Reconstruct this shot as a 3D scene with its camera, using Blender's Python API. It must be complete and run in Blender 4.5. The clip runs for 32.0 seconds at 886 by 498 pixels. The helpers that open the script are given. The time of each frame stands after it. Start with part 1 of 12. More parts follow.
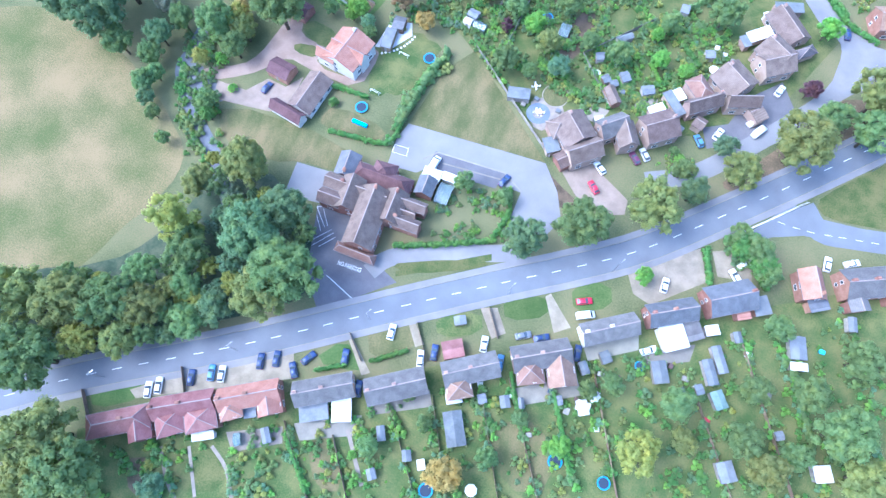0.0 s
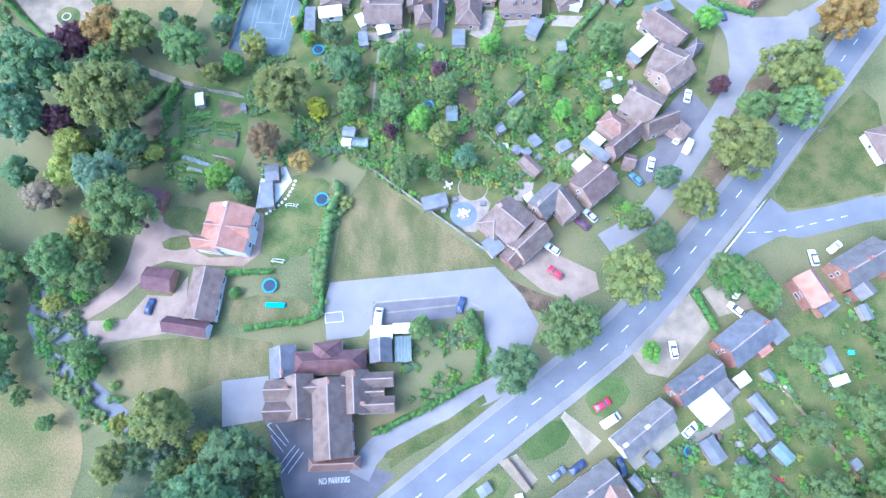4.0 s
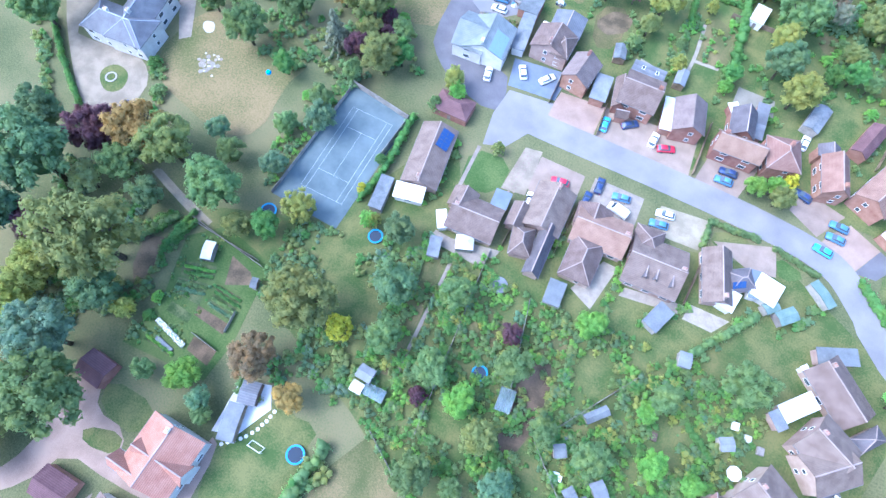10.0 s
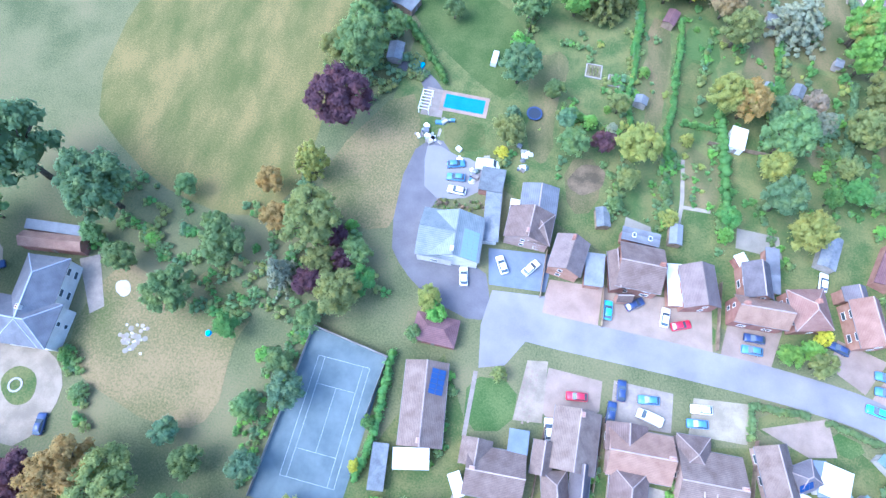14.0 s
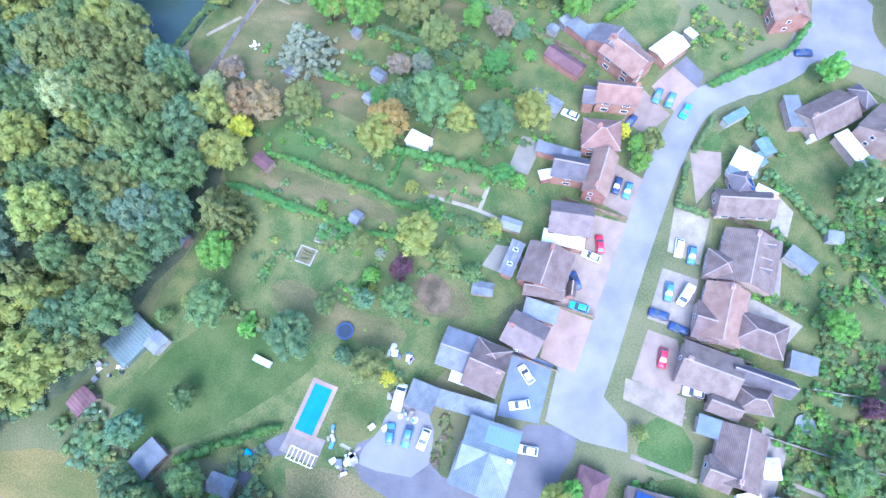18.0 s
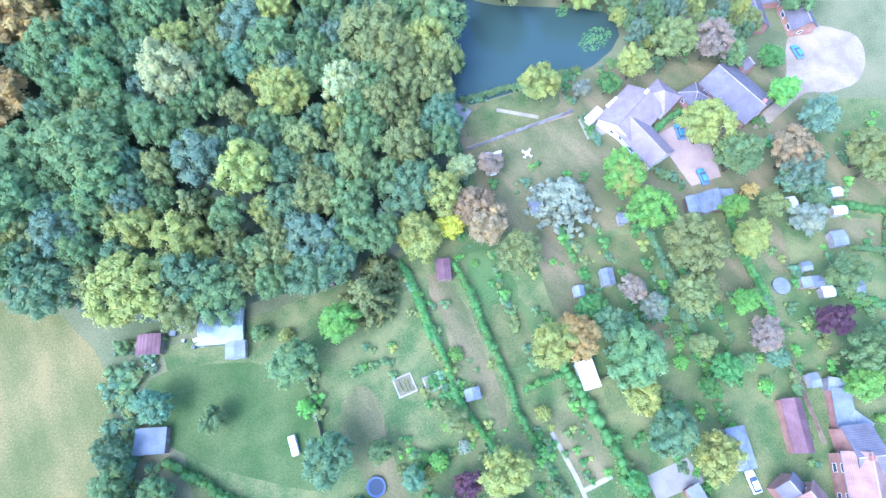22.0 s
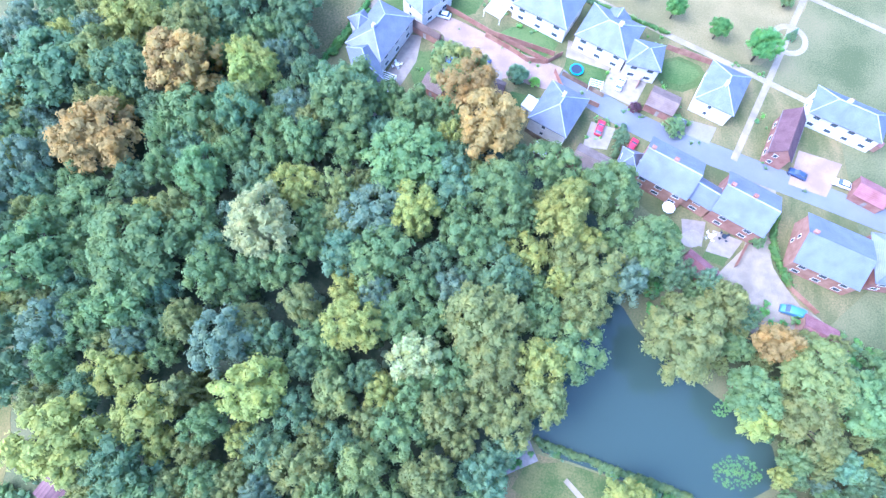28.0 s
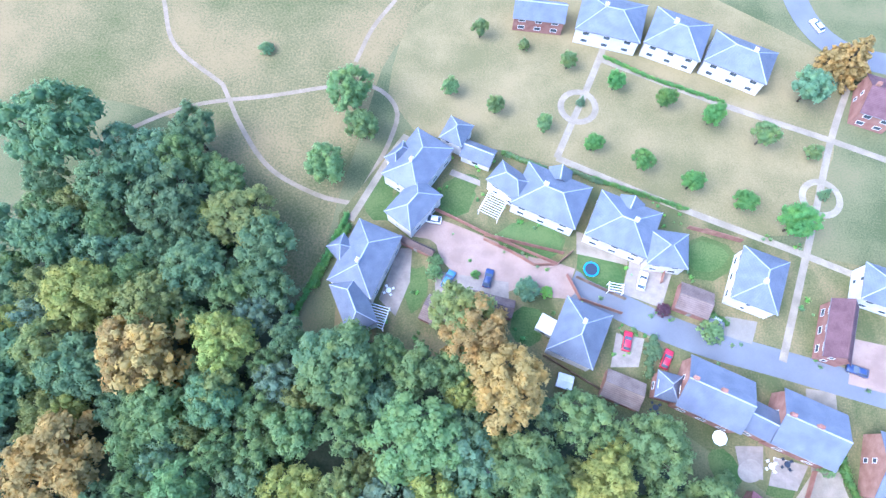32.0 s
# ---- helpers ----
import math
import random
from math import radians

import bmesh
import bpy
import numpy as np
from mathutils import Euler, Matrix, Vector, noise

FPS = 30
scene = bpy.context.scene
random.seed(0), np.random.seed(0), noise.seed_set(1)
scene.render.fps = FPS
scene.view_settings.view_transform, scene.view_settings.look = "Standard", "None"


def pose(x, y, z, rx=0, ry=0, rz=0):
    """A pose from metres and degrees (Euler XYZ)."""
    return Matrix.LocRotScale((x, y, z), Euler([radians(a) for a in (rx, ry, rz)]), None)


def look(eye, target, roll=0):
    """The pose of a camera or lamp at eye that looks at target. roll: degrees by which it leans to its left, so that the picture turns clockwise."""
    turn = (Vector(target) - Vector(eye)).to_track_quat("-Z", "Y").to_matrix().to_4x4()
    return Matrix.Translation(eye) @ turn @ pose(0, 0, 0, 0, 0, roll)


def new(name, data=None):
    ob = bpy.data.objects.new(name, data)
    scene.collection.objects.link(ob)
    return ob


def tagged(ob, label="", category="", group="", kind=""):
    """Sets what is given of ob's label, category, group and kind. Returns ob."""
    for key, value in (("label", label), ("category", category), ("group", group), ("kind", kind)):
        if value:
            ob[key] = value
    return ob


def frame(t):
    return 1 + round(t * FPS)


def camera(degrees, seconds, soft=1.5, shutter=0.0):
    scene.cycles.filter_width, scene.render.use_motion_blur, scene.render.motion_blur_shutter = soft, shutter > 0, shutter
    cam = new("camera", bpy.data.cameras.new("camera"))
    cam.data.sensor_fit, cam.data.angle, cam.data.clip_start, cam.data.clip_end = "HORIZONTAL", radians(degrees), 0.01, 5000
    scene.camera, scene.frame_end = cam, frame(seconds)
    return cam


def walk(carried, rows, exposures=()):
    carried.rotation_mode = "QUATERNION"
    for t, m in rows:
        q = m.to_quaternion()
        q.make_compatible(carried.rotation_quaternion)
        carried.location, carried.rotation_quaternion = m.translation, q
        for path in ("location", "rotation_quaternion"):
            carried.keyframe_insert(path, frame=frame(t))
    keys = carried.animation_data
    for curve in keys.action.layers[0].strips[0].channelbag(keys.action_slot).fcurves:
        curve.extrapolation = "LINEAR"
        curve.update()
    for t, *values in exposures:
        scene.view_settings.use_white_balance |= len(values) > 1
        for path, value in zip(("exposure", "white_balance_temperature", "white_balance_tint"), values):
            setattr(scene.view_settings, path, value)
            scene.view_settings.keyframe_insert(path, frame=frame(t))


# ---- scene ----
cam = camera(75.3, 32.0, soft=1.45)
PATH = [
    (0, (93.22, -142.67, 150.8), (84.49, -129.86, 103.27), -4.61),
    (0.5, (90.95, -140.18, 149.38), (82.36, -126.77, 101.98), -3.37),
    (1, (88.72, -137.28, 148.03), (80.87, -123.05, 100.75), -3.44),
    (1.5, (86.24, -133.94, 146.79), (80.2, -118.66, 99.57), -4.39),
    (2, (83.28, -129.68, 145.68), (78.39, -114.0, 98.46), -4.52),
    (2.5, (80.08, -124.08, 144.68), (75.99, -108.54, 97.34), -4.44),
    (3, (78.14, -119.02, 143.08), (74.53, -103.35, 95.74), -5.25),
    (3.5, (75.68, -114.33, 141.45), (72.34, -98.42, 94.17), -4.94),
    (5.5, (66.94, -93.1, 134.67), (65.74, -76.23, 87.61), -3.27),
    (6, (66.0, -87.09, 133.15), (64.58, -70.22, 86.1), -3.50),
    (6.5, (64.65, -80.92, 131.72), (63.37, -64.07, 84.67), -3.11),
    (7, (63.1, -74.62, 130.31), (61.95, -57.86, 83.22), -2.43),
    (7.5, (62.3, -68.43, 128.73), (60.58, -51.71, 81.64), -1.95),
    (8, (61.91, -62.88, 126.86), (58.79, -46.1, 79.86), -1.36),
    (8.5, (61.21, -57.12, 124.75), (56.46, -40.46, 77.85), -0.28),
    (9, (60.09, -51.35, 122.85), (53.91, -34.96, 76.02), 0.71),
    (9.5, (58.45, -44.6, 121.85), (51.16, -28.95, 74.92), 1.44),
    (10, (55.95, -37.9, 120.99), (48.46, -22.65, 73.96), 1.73),
    (10.5, (53.07, -31.79, 119.94), (45.53, -16.61, 72.9), 2.16),
    (11, (50.05, -25.57, 119.74), (42.49, -10.48, 72.68), 2.29),
    (11.5, (46.67, -19.91, 119.36), (39.18, -4.64, 72.35), 2.72),
    (12, (43.28, -13.82, 119.32), (35.85, 1.48, 72.3), 2.64),
    (12.5, (39.26, -7.97, 119.27), (33.13, 7.94, 72.27), 2.28),
    (13, (35.4, -2.18, 119.29), (30.37, 14.24, 72.32), 2.07),
    (13.5, (32.14, 3.9, 119.3), (27.67, 20.57, 72.37), 1.77),
    (15.5, (20.16, 27.84, 120.66), (22.42, 45.61, 73.98), -2.07),
    (16, (17.06, 35.25, 121.15), (24.39, 51.23, 74.34), -4.25),
    (16.5, (15.04, 42.65, 121.0), (27.89, 54.07, 74.05), -7.41),
    (17, (14.81, 48.89, 120.98), (29.98, 56.45, 73.94), -9.12),
    (17.5, (16.4, 54.01, 121.46), (31.94, 60.62, 74.4), -8.98),
    (18, (19.74, 57.91, 122.04), (34.29, 66.59, 75.0), -7.45),
    (18.5, (24.01, 60.94, 122.14), (36.38, 72.74, 75.16), -5.51),
    (19, (28.08, 63.42, 122.34), (37.53, 77.99, 75.46), -3.94),
    (19.5, (31.7, 67.17, 122.21), (40.75, 82.05, 75.34), -3.66),
    (20, (35.67, 71.55, 122.16), (43.06, 87.27, 75.27), -2.40),
    (20.5, (39.33, 76.35, 122.47), (45.11, 92.57, 75.53), -1.67),
    (21, (41.84, 81.51, 122.33), (47.83, 97.6, 75.37), -1.01),
    (21.5, (44.48, 86.79, 122.31), (50.45, 102.8, 75.32), -1.04),
    (22, (46.66, 92.44, 122.31), (52.71, 108.31, 75.28), -0.75),
    (22.5, (48.73, 98.72, 122.16), (54.93, 114.24, 75.03), -0.02),
    (23, (51.22, 104.38, 122.02), (56.64, 120.03, 74.85), 0.43),
    (23.5, (53.52, 109.75, 121.61), (58.47, 125.59, 74.45), 0.40),
    (24, (55.02, 115.69, 121.3), (59.54, 131.54, 74.09), 1.33),
    (24.5, (57.33, 121.17, 120.88), (60.89, 137.24, 73.67), 1.25),
    (25, (59.1, 126.97, 120.58), (61.51, 143.16, 73.33), 1.60),
    (25.5, (60.39, 132.44, 120.21), (61.52, 148.85, 72.99), 2.18),
    (27.5, (59.93, 155.46, 117.97), (57.78, 171.52, 70.66), 7.56),
    (28, (59.99, 161.3, 118.38), (57.19, 177.44, 71.14), 5.97),
    (28.5, (59.21, 167.62, 118.78), (56.02, 183.73, 71.55), 4.79),
    (29, (57.85, 173.87, 118.81), (54.51, 190.07, 71.63), 4.11),
    (29.5, (56.05, 180.72, 118.86), (52.72, 196.83, 71.65), 3.74),
    (30, (54.28, 186.85, 118.92), (51.14, 203.21, 71.78), 2.88),
    (30.5, (52.48, 193.25, 119.05), (49.3, 209.7, 71.94), 2.21),
    (31, (50.35, 200.16, 119.42), (47.36, 216.51, 72.26), 1.58),
    (31.5, (48.01, 206.97, 119.13), (45.56, 223.47, 71.99), 0.90),
    (32, (45.8, 213.42, 119.31), (43.36, 230.02, 72.21), 0.53),
]

EXPOSURES = [(0, 2.16, 4600, 10), (7, 2.12, 4640, 11), (12, 2.15, 4600, 11), (16, 2.14, 4500, 13), (20, 2.26, 4430, 15), (23, 2.56, 4300, 17), (28, 2.54, 4420, 19), (30, 2.42, 4520, 17), (32, 2.24, 4620, 15)]
walk(cam, [(t, look(eye, target, roll)) for t, eye, target, roll in PATH], EXPOSURES)

SKY_STRENGTH = 0.15
SUN_STRENGTH = 0.5

# ---------- world and light ----------
world = bpy.data.worlds.new("evening_sky")
scene.world = world
world.use_nodes = True
wn = world.node_tree.nodes
wl = world.node_tree.links
sky = wn.new("ShaderNodeTexSky")
sky.sky_type = "NISHITA"
sky.sun_disc = False
sky.sun_elevation = radians(54)
sky.sun_rotation = radians(243)
sky.air_density = 1.2
sky.dust_density = 4.0
wn["Background"].inputs[1].default_value = SKY_STRENGTH
wl.new(sky.outputs[0], wn["Background"].inputs[0])

sun_data = bpy.data.lights.new("sun", "SUN")
sun_data.energy = SUN_STRENGTH
sun_data.angle = radians(35)
sun_data.color = (1.0, 0.93, 0.84)
sun = new("sun", sun_data)
sun.matrix_world = look((-70, -35, 110), (0, 0, 0))

# ---------- materials ----------
MATS = {}


def nodes_of(name):
    m = bpy.data.materials.new(name)
    m.use_nodes = True
    return m, m.node_tree.nodes, m.node_tree.links


def surface(name, dark, light, fine=8.0, broad=0.25, rough=0.85, bump=0.3, spec=0.3, vary=0.0, metal=0.0, third=None, spots=0.6, course=0.0, island=0.0, thin=0.0, streak=None):
    """A two-scale mottled surface; course: height of the courses of tiles in metres; vary: change from thing to thing; streak: direction in degrees in which the mottling is drawn out."""
    m, n, l = nodes_of(name)
    b = n["Principled BSDF"]
    co = n.new("ShaderNodeTexCoord")
    geo = n.new("ShaderNodeNewGeometry")
    src = geo.outputs["Position"]
    big = n.new("ShaderNodeTexNoise")
    big.inputs["Scale"].default_value = broad
    big.inputs["Detail"].default_value = 4
    small = n.new("ShaderNodeTexNoise")
    small.inputs["Scale"].default_value = fine
    small.inputs["Detail"].default_value = 5
    small.inputs["Roughness"].default_value = 0.72
    if streak is None:
        l.new(src, big.inputs["Vector"])
    else:
        drawn = n.new("ShaderNodeMapping")
        drawn.vector_type = "TEXTURE"
        drawn.inputs["Rotation"].default_value = (0, 0, math.radians(streak))
        drawn.inputs["Scale"].default_value = (1.5, 0.72, 1)
        l.new(src, drawn.inputs["Vector"])
        l.new(drawn.outputs[0], big.inputs["Vector"])
    l.new(src, small.inputs["Vector"])
    add = n.new("ShaderNodeMath")
    add.operation = "MULTIPLY_ADD"
    l.new(small.outputs["Fac"], add.inputs[0])
    add.inputs[1].default_value = 1 - spots
    sub = n.new("ShaderNodeMath")
    sub.operation = "MULTIPLY"
    l.new(big.outputs["Fac"], sub.inputs[0])
    sub.inputs[1].default_value = spots
    l.new(sub.outputs[0], add.inputs[2])
    ramp = n.new("ShaderNodeValToRGB")
    e = ramp.color_ramp.elements
    gap = 0.09 if rough >= 0.95 else 0.14
    e[0].position, e[0].color = 0.5 - gap, (*dark, 1)
    e[1].position, e[1].color = 0.5 + gap, (*light, 1)
    if third:
        e.new(0.5).color = (*third, 1)
    l.new(add.outputs[0], ramp.inputs[0])
    col = ramp.outputs[0]
    if thin:
        tip = n.new("ShaderNodeTexNoise")
        tip.inputs["Scale"].default_value = 0.42
        tip.inputs["Detail"].default_value = 3
        l.new(src, tip.inputs["Vector"])
        tr_ = n.new("ShaderNodeMapRange")
        tr_.inputs[1].default_value, tr_.inputs[2].default_value, tr_.inputs[4].default_value = 0.45, 0.74, 0.7
        l.new(tip.outputs["Fac"], tr_.inputs[0])
        warm = n.new("ShaderNodeMix")
        warm.data_type, warm.blend_type = "RGBA", "MULTIPLY"
        l.new(tr_.outputs[0], warm.inputs[0])
        l.new(col, warm.inputs[6])
        warm.inputs[7].default_value = (1.42, 1.15, 0.78, 1)
        col = warm.outputs[2]
    if vary or island:
        hsv = n.new("ShaderNodeHueSaturation")
        info = n.new("ShaderNodeObjectInfo")
        mr = n.new("ShaderNodeMapRange")
        mr.inputs[3].default_value = 1 - vary
        mr.inputs[4].default_value = 1 + vary
        l.new(info.outputs["Random"], mr.inputs[0])
        value = mr.outputs[0]
        if island:
            mi = n.new("ShaderNodeMapRange")
            mi.inputs[3].default_value = 1 - island
            mi.inputs[4].default_value = 1 + island
            l.new(geo.outputs["Random Per Island"], mi.inputs[0])
            mul = n.new("ShaderNodeMath")
            mul.operation = "MULTIPLY"
            l.new(value, mul.inputs[0])
            l.new(mi.outputs[0], mul.inputs[1])
            value = mul.outputs[0]
        l.new(value, hsv.inputs["Value"])
        mh = n.new("ShaderNodeMapRange")
        mh.inputs[3].default_value = 0.5 - vary * 0.08
        mh.inputs[4].default_value = 0.5 + vary * 0.08
        l.new(info.outputs["Random"], mh.inputs[0])
        l.new(mh.outputs[0], hsv.inputs["Hue"])
        l.new(col, hsv.inputs["Color"])
        col = hsv.outputs[0]
    height = small.outputs["Fac"]
    if course:
        wave = n.new("ShaderNodeTexWave")
        wave.wave_type, wave.bands_direction, wave.wave_profile = "BANDS", "Z", "SAW"
        wave.inputs["Scale"].default_value = 0.314 / course
        wave.inputs["Distortion"].default_value = 0.6
        wave.inputs["Detail Scale"].default_value = 3
        l.new(co.outputs["Object"], wave.inputs["Vector"])
        mixc = n.new("ShaderNodeMix")
        mixc.data_type = "RGBA"
        mixc.blend_type = "MULTIPLY"
        mixc.inputs[0].default_value = 0.35
        l.new(col, mixc.inputs[6])
        l.new(wave.outputs[0], mixc.inputs[7])
        col = mixc.outputs[2]
        height = wave.outputs["Fac"]
    l.new(col, b.inputs["Base Color"])
    b.inputs["Roughness"].default_value = rough
    b.inputs["Specular IOR Level"].default_value = spec
    b.inputs["Metallic"].default_value = metal
    if bump:
        bp = n.new("ShaderNodeBump")
        bp.inputs["Strength"].default_value = bump
        bp.inputs["Distance"].default_value = 0.08
        l.new(height, bp.inputs["Height"])
        l.new(bp.outputs[0], b.inputs["Normal"])
    if thin:
        tr = n.new("ShaderNodeBsdfTranslucent")
        mx = n.new("ShaderNodeMixShader")
        mx.inputs[0].default_value = thin
        l.new(col, tr.inputs["Color"])
        l.new(b.outputs[0], mx.inputs[1])
        l.new(tr.outputs[0], mx.inputs[2])
        l.new(mx.outputs[0], n["Material Output"].inputs["Surface"])
    MATS[name] = m
    return m


def plain(name, color, rough=0.5, metal=0.0, spec=0.5):
    m, n, l = nodes_of(name)
    b = n["Principled BSDF"]
    b.inputs["Base Color"].default_value = (*color, 1)
    b.inputs["Roughness"].default_value = rough
    b.inputs["Metallic"].default_value = metal
    b.inputs["Specular IOR Level"].default_value = spec
    MATS[name] = m
    return m


# grounds
surface("meadow", (0.074, 0.087, 0.036), (0.165, 0.145, 0.072), 2.6, 0.06, 0.95, 0.5, 0.1, third=(0.125, 0.127, 0.058), spots=0.5)
surface("pasture", (0.085, 0.094, 0.028), (0.192, 0.15, 0.056), 2.4, 0.09, 0.95, 0.4, 0.1, third=(0.125, 0.117, 0.04), spots=0.5, streak=100)
surface("dry_grass", (0.088, 0.1, 0.034), (0.225, 0.166, 0.083), 2.2, 0.05, 0.95, 0.5, 0.1, third=(0.155, 0.132, 0.059), spots=0.5)
surface("green_grass", (0.138, 0.125, 0.055), (0.235, 0.186, 0.092), 2.6, 0.07, 0.95, 0.4, 0.1, spots=0.5)
surface("track", (0.19, 0.15, 0.10), (0.265, 0.21, 0.15), 2.0, 0.2, 0.95, 0.4, 0.1)
surface("hay_meadow", (0.085, 0.093, 0.034), (0.218, 0.165, 0.08), 1.9, 0.045, 0.95, 0.5, 0.1, third=(0.15, 0.13, 0.06), spots=0.48)
surface("lawn", (0.052, 0.082, 0.024), (0.138, 0.132, 0.050), 2.6, 0.18, 0.95, 0.4, 0.1, spots=0.52, vary=0.15)
surface("lush_lawn", (0.045, 0.083, 0.022), (0.1, 0.128, 0.042), 2.8, 0.12, 0.95, 0.4, 0.1, spots=0.46, vary=0.12)
surface("dry_lawn", (0.076, 0.084, 0.031), (0.178, 0.138, 0.068), 2.8, 0.13, 0.95, 0.4, 0.1, third=(0.115, 0.108, 0.046), spots=0.52, vary=0.08, streak=105)
surface("worn_grass", (0.105, 0.098, 0.05), (0.185, 0.155, 0.095), 2.4, 0.3, 0.95, 0.5, 0.1, spots=0.45)
surface("leaf_litter", (0.095, 0.075, 0.042), (0.18, 0.125, 0.075), 2.2, 0.2, 0.95, 0.5, 0.1, spots=0.5)
surface("soil", (0.07, 0.055, 0.035), (0.15, 0.11, 0.07), 3.0, 0.3, 0.95, 0.6, 0.1, vary=0.1)
surface("woodland_floor", (0.04, 0.06, 0.035), (0.09, 0.10, 0.06), 1.5, 0.3, 0.95, 0.6, 0.1)
surface("garden_bed", (0.035, 0.06, 0.02), (0.12, 0.13, 0.06), 2.5, 0.4, 0.95, 0.6, 0.1, vary=0.1)
# pavings
surface("asphalt", (0.118, 0.122, 0.133), (0.163, 0.167, 0.179), 6.0, 0.12, 0.9, 0.2, 0.3)
surface("old_asphalt", (0.155, 0.147, 0.148), (0.225, 0.211, 0.203), 4.0, 0.12, 0.9, 0.2, 0.3, spots=0.75)
surface("concrete", (0.177, 0.158, 0.128), (0.249, 0.225, 0.179), 4.0, 0.3, 0.9, 0.2, 0.3, vary=0.12)
surface("car_park", (0.165, 0.158, 0.158), (0.222, 0.21, 0.205), 5.0, 0.12, 0.9, 0.2, 0.3)
surface("dark_tarmac", (0.095, 0.09, 0.098), (0.15, 0.14, 0.146), 5.0, 0.2, 0.9, 0.2, 0.3)
surface("block_paving", (0.19, 0.14, 0.108), (0.275, 0.21, 0.162), 5.0, 0.3, 0.9, 0.3, 0.3, vary=0.12)
surface("gravel", (0.202, 0.168, 0.12), (0.296, 0.249, 0.178), 7.0, 0.3, 0.95, 0.5, 0.2, vary=0.08)
surface("pink_gravel", (0.225, 0.158, 0.122), (0.31, 0.226, 0.175), 7.0, 0.2, 0.95, 0.4, 0.2)
surface("patio", (0.197, 0.164, 0.133), (0.288, 0.243, 0.194), 3.0, 0.6, 0.85, 0.3, 0.3, vary=0.12)
surface("slate_blue_paving", (0.114, 0.134, 0.175), (0.165, 0.186, 0.227), 4.0, 0.3, 0.85, 0.2, 0.3)
surface("court", (0.08, 0.106, 0.114), (0.128, 0.158, 0.166), 0.9, 0.18, 0.9, 0.15, 0.3, spots=0.75)
surface("court_line", (0.22, 0.26, 0.28), (0.42, 0.45, 0.46), 3.0, 0.5, 0.85, 0.0, 0.3, spots=0.7)
surface("white_line", (0.55, 0.55, 0.55), (0.75, 0.75, 0.74), 6.0, 0.6, 0.8, 0.0, 0.3)
# roofs and walls
surface("roof_brown", (0.139, 0.0978, 0.0802), (0.23, 0.171, 0.143), 5.0, 0.5, 0.85, 0.5, 0.2, vary=0.14, course=0.17)
surface("roof_salmon", (0.344, 0.156, 0.107), (0.459, 0.246, 0.18), 5.0, 0.5, 0.85, 0.5, 0.2, vary=0.05, course=0.17)
surface("roof_red", (0.221, 0.0935, 0.0861), (0.325, 0.163, 0.155), 5.0, 0.5, 0.85, 0.5, 0.2, vary=0.1, course=0.17)
surface("roof_rust", (0.228, 0.132, 0.095), (0.324, 0.205, 0.153), 5.0, 0.5, 0.85, 0.5, 0.2, vary=0.12, course=0.17)
surface("roof_slate", (0.108, 0.11, 0.122), (0.182, 0.183, 0.196), 5.0, 0.5, 0.6, 0.4, 0.4, vary=0.1, course=0.14)
surface("roof_pale_slate", (0.165, 0.185, 0.185), (0.25, 0.27, 0.265), 5.0, 0.5, 0.7, 0.4, 0.3, vary=0.05, course=0.2)
surface("roof_blue_slate", (0.112, 0.125, 0.162), (0.178, 0.192, 0.23), 5.0, 0.4, 0.55, 0.4, 0.5, vary=0.08, course=0.14)
surface("roof_grey", (0.131, 0.122, 0.118), (0.217, 0.2, 0.19), 5.0, 0.5, 0.85, 0.5, 0.2, vary=0.12, course=0.17)
surface("roof_pink", (0.201, 0.156, 0.15), (0.279, 0.223, 0.212), 5.0, 0.5, 0.85, 0.4, 0.2, vary=0.08, course=0.17)
surface("roof_pale", (0.174, 0.132, 0.119), (0.255, 0.2, 0.178), 5.0, 0.5, 0.85, 0.5, 0.2, vary=0.1, course=0.17)
surface("tarp_roof", (0.10, 0.15, 0.135), (0.17, 0.225, 0.20), 3.0, 0.5, 0.8, 0.3, 0.3, vary=0.15)
surface("roof_mauve", (0.111, 0.096, 0.102), (0.171, 0.15, 0.157), 5.0, 0.5, 0.8, 0.5, 0.25, vary=0.08, course=0.17)
surface("roof_plum", (0.115, 0.0615, 0.0656), (0.189, 0.107, 0.107), 5.0, 0.5, 0.85, 0.5, 0.2, vary=0.08, course=0.17)
surface("ridge_tile", (0.231, 0.182, 0.16), (0.341, 0.275, 0.248), 6.0, 0.6, 0.85, 0.3, 0.2)
surface("felt", (0.0978, 0.105, 0.111), (0.188, 0.196, 0.202), 3.0, 0.5, 0.9, 0.3, 0.2, vary=0.2)
surface("blue_felt", (0.12, 0.127, 0.135), (0.184, 0.192, 0.2), 3.0, 0.5, 0.8, 0.3, 0.3, vary=0.18)
surface("white_felt", (0.476, 0.467, 0.459), (0.64, 0.631, 0.623), 3.0, 0.5, 0.7, 0.1, 0.3)
surface("brick", (0.221, 0.107, 0.0738), (0.344, 0.197, 0.148), 9.0, 0.6, 0.9, 0.4, 0.2, vary=0.12)
surface("pale_brick", (0.295, 0.205, 0.164), (0.41, 0.312, 0.254), 9.0, 0.6, 0.9, 0.4, 0.2, vary=0.12)
surface("render", (0.508, 0.476, 0.435), (0.64, 0.615, 0.574), 4.0, 0.5, 0.9, 0.1, 0.2, vary=0.06)
surface("timber", (0.13, 0.09, 0.06), (0.27, 0.20, 0.14), 8.0, 0.8, 0.9, 0.4, 0.2, vary=0.2)
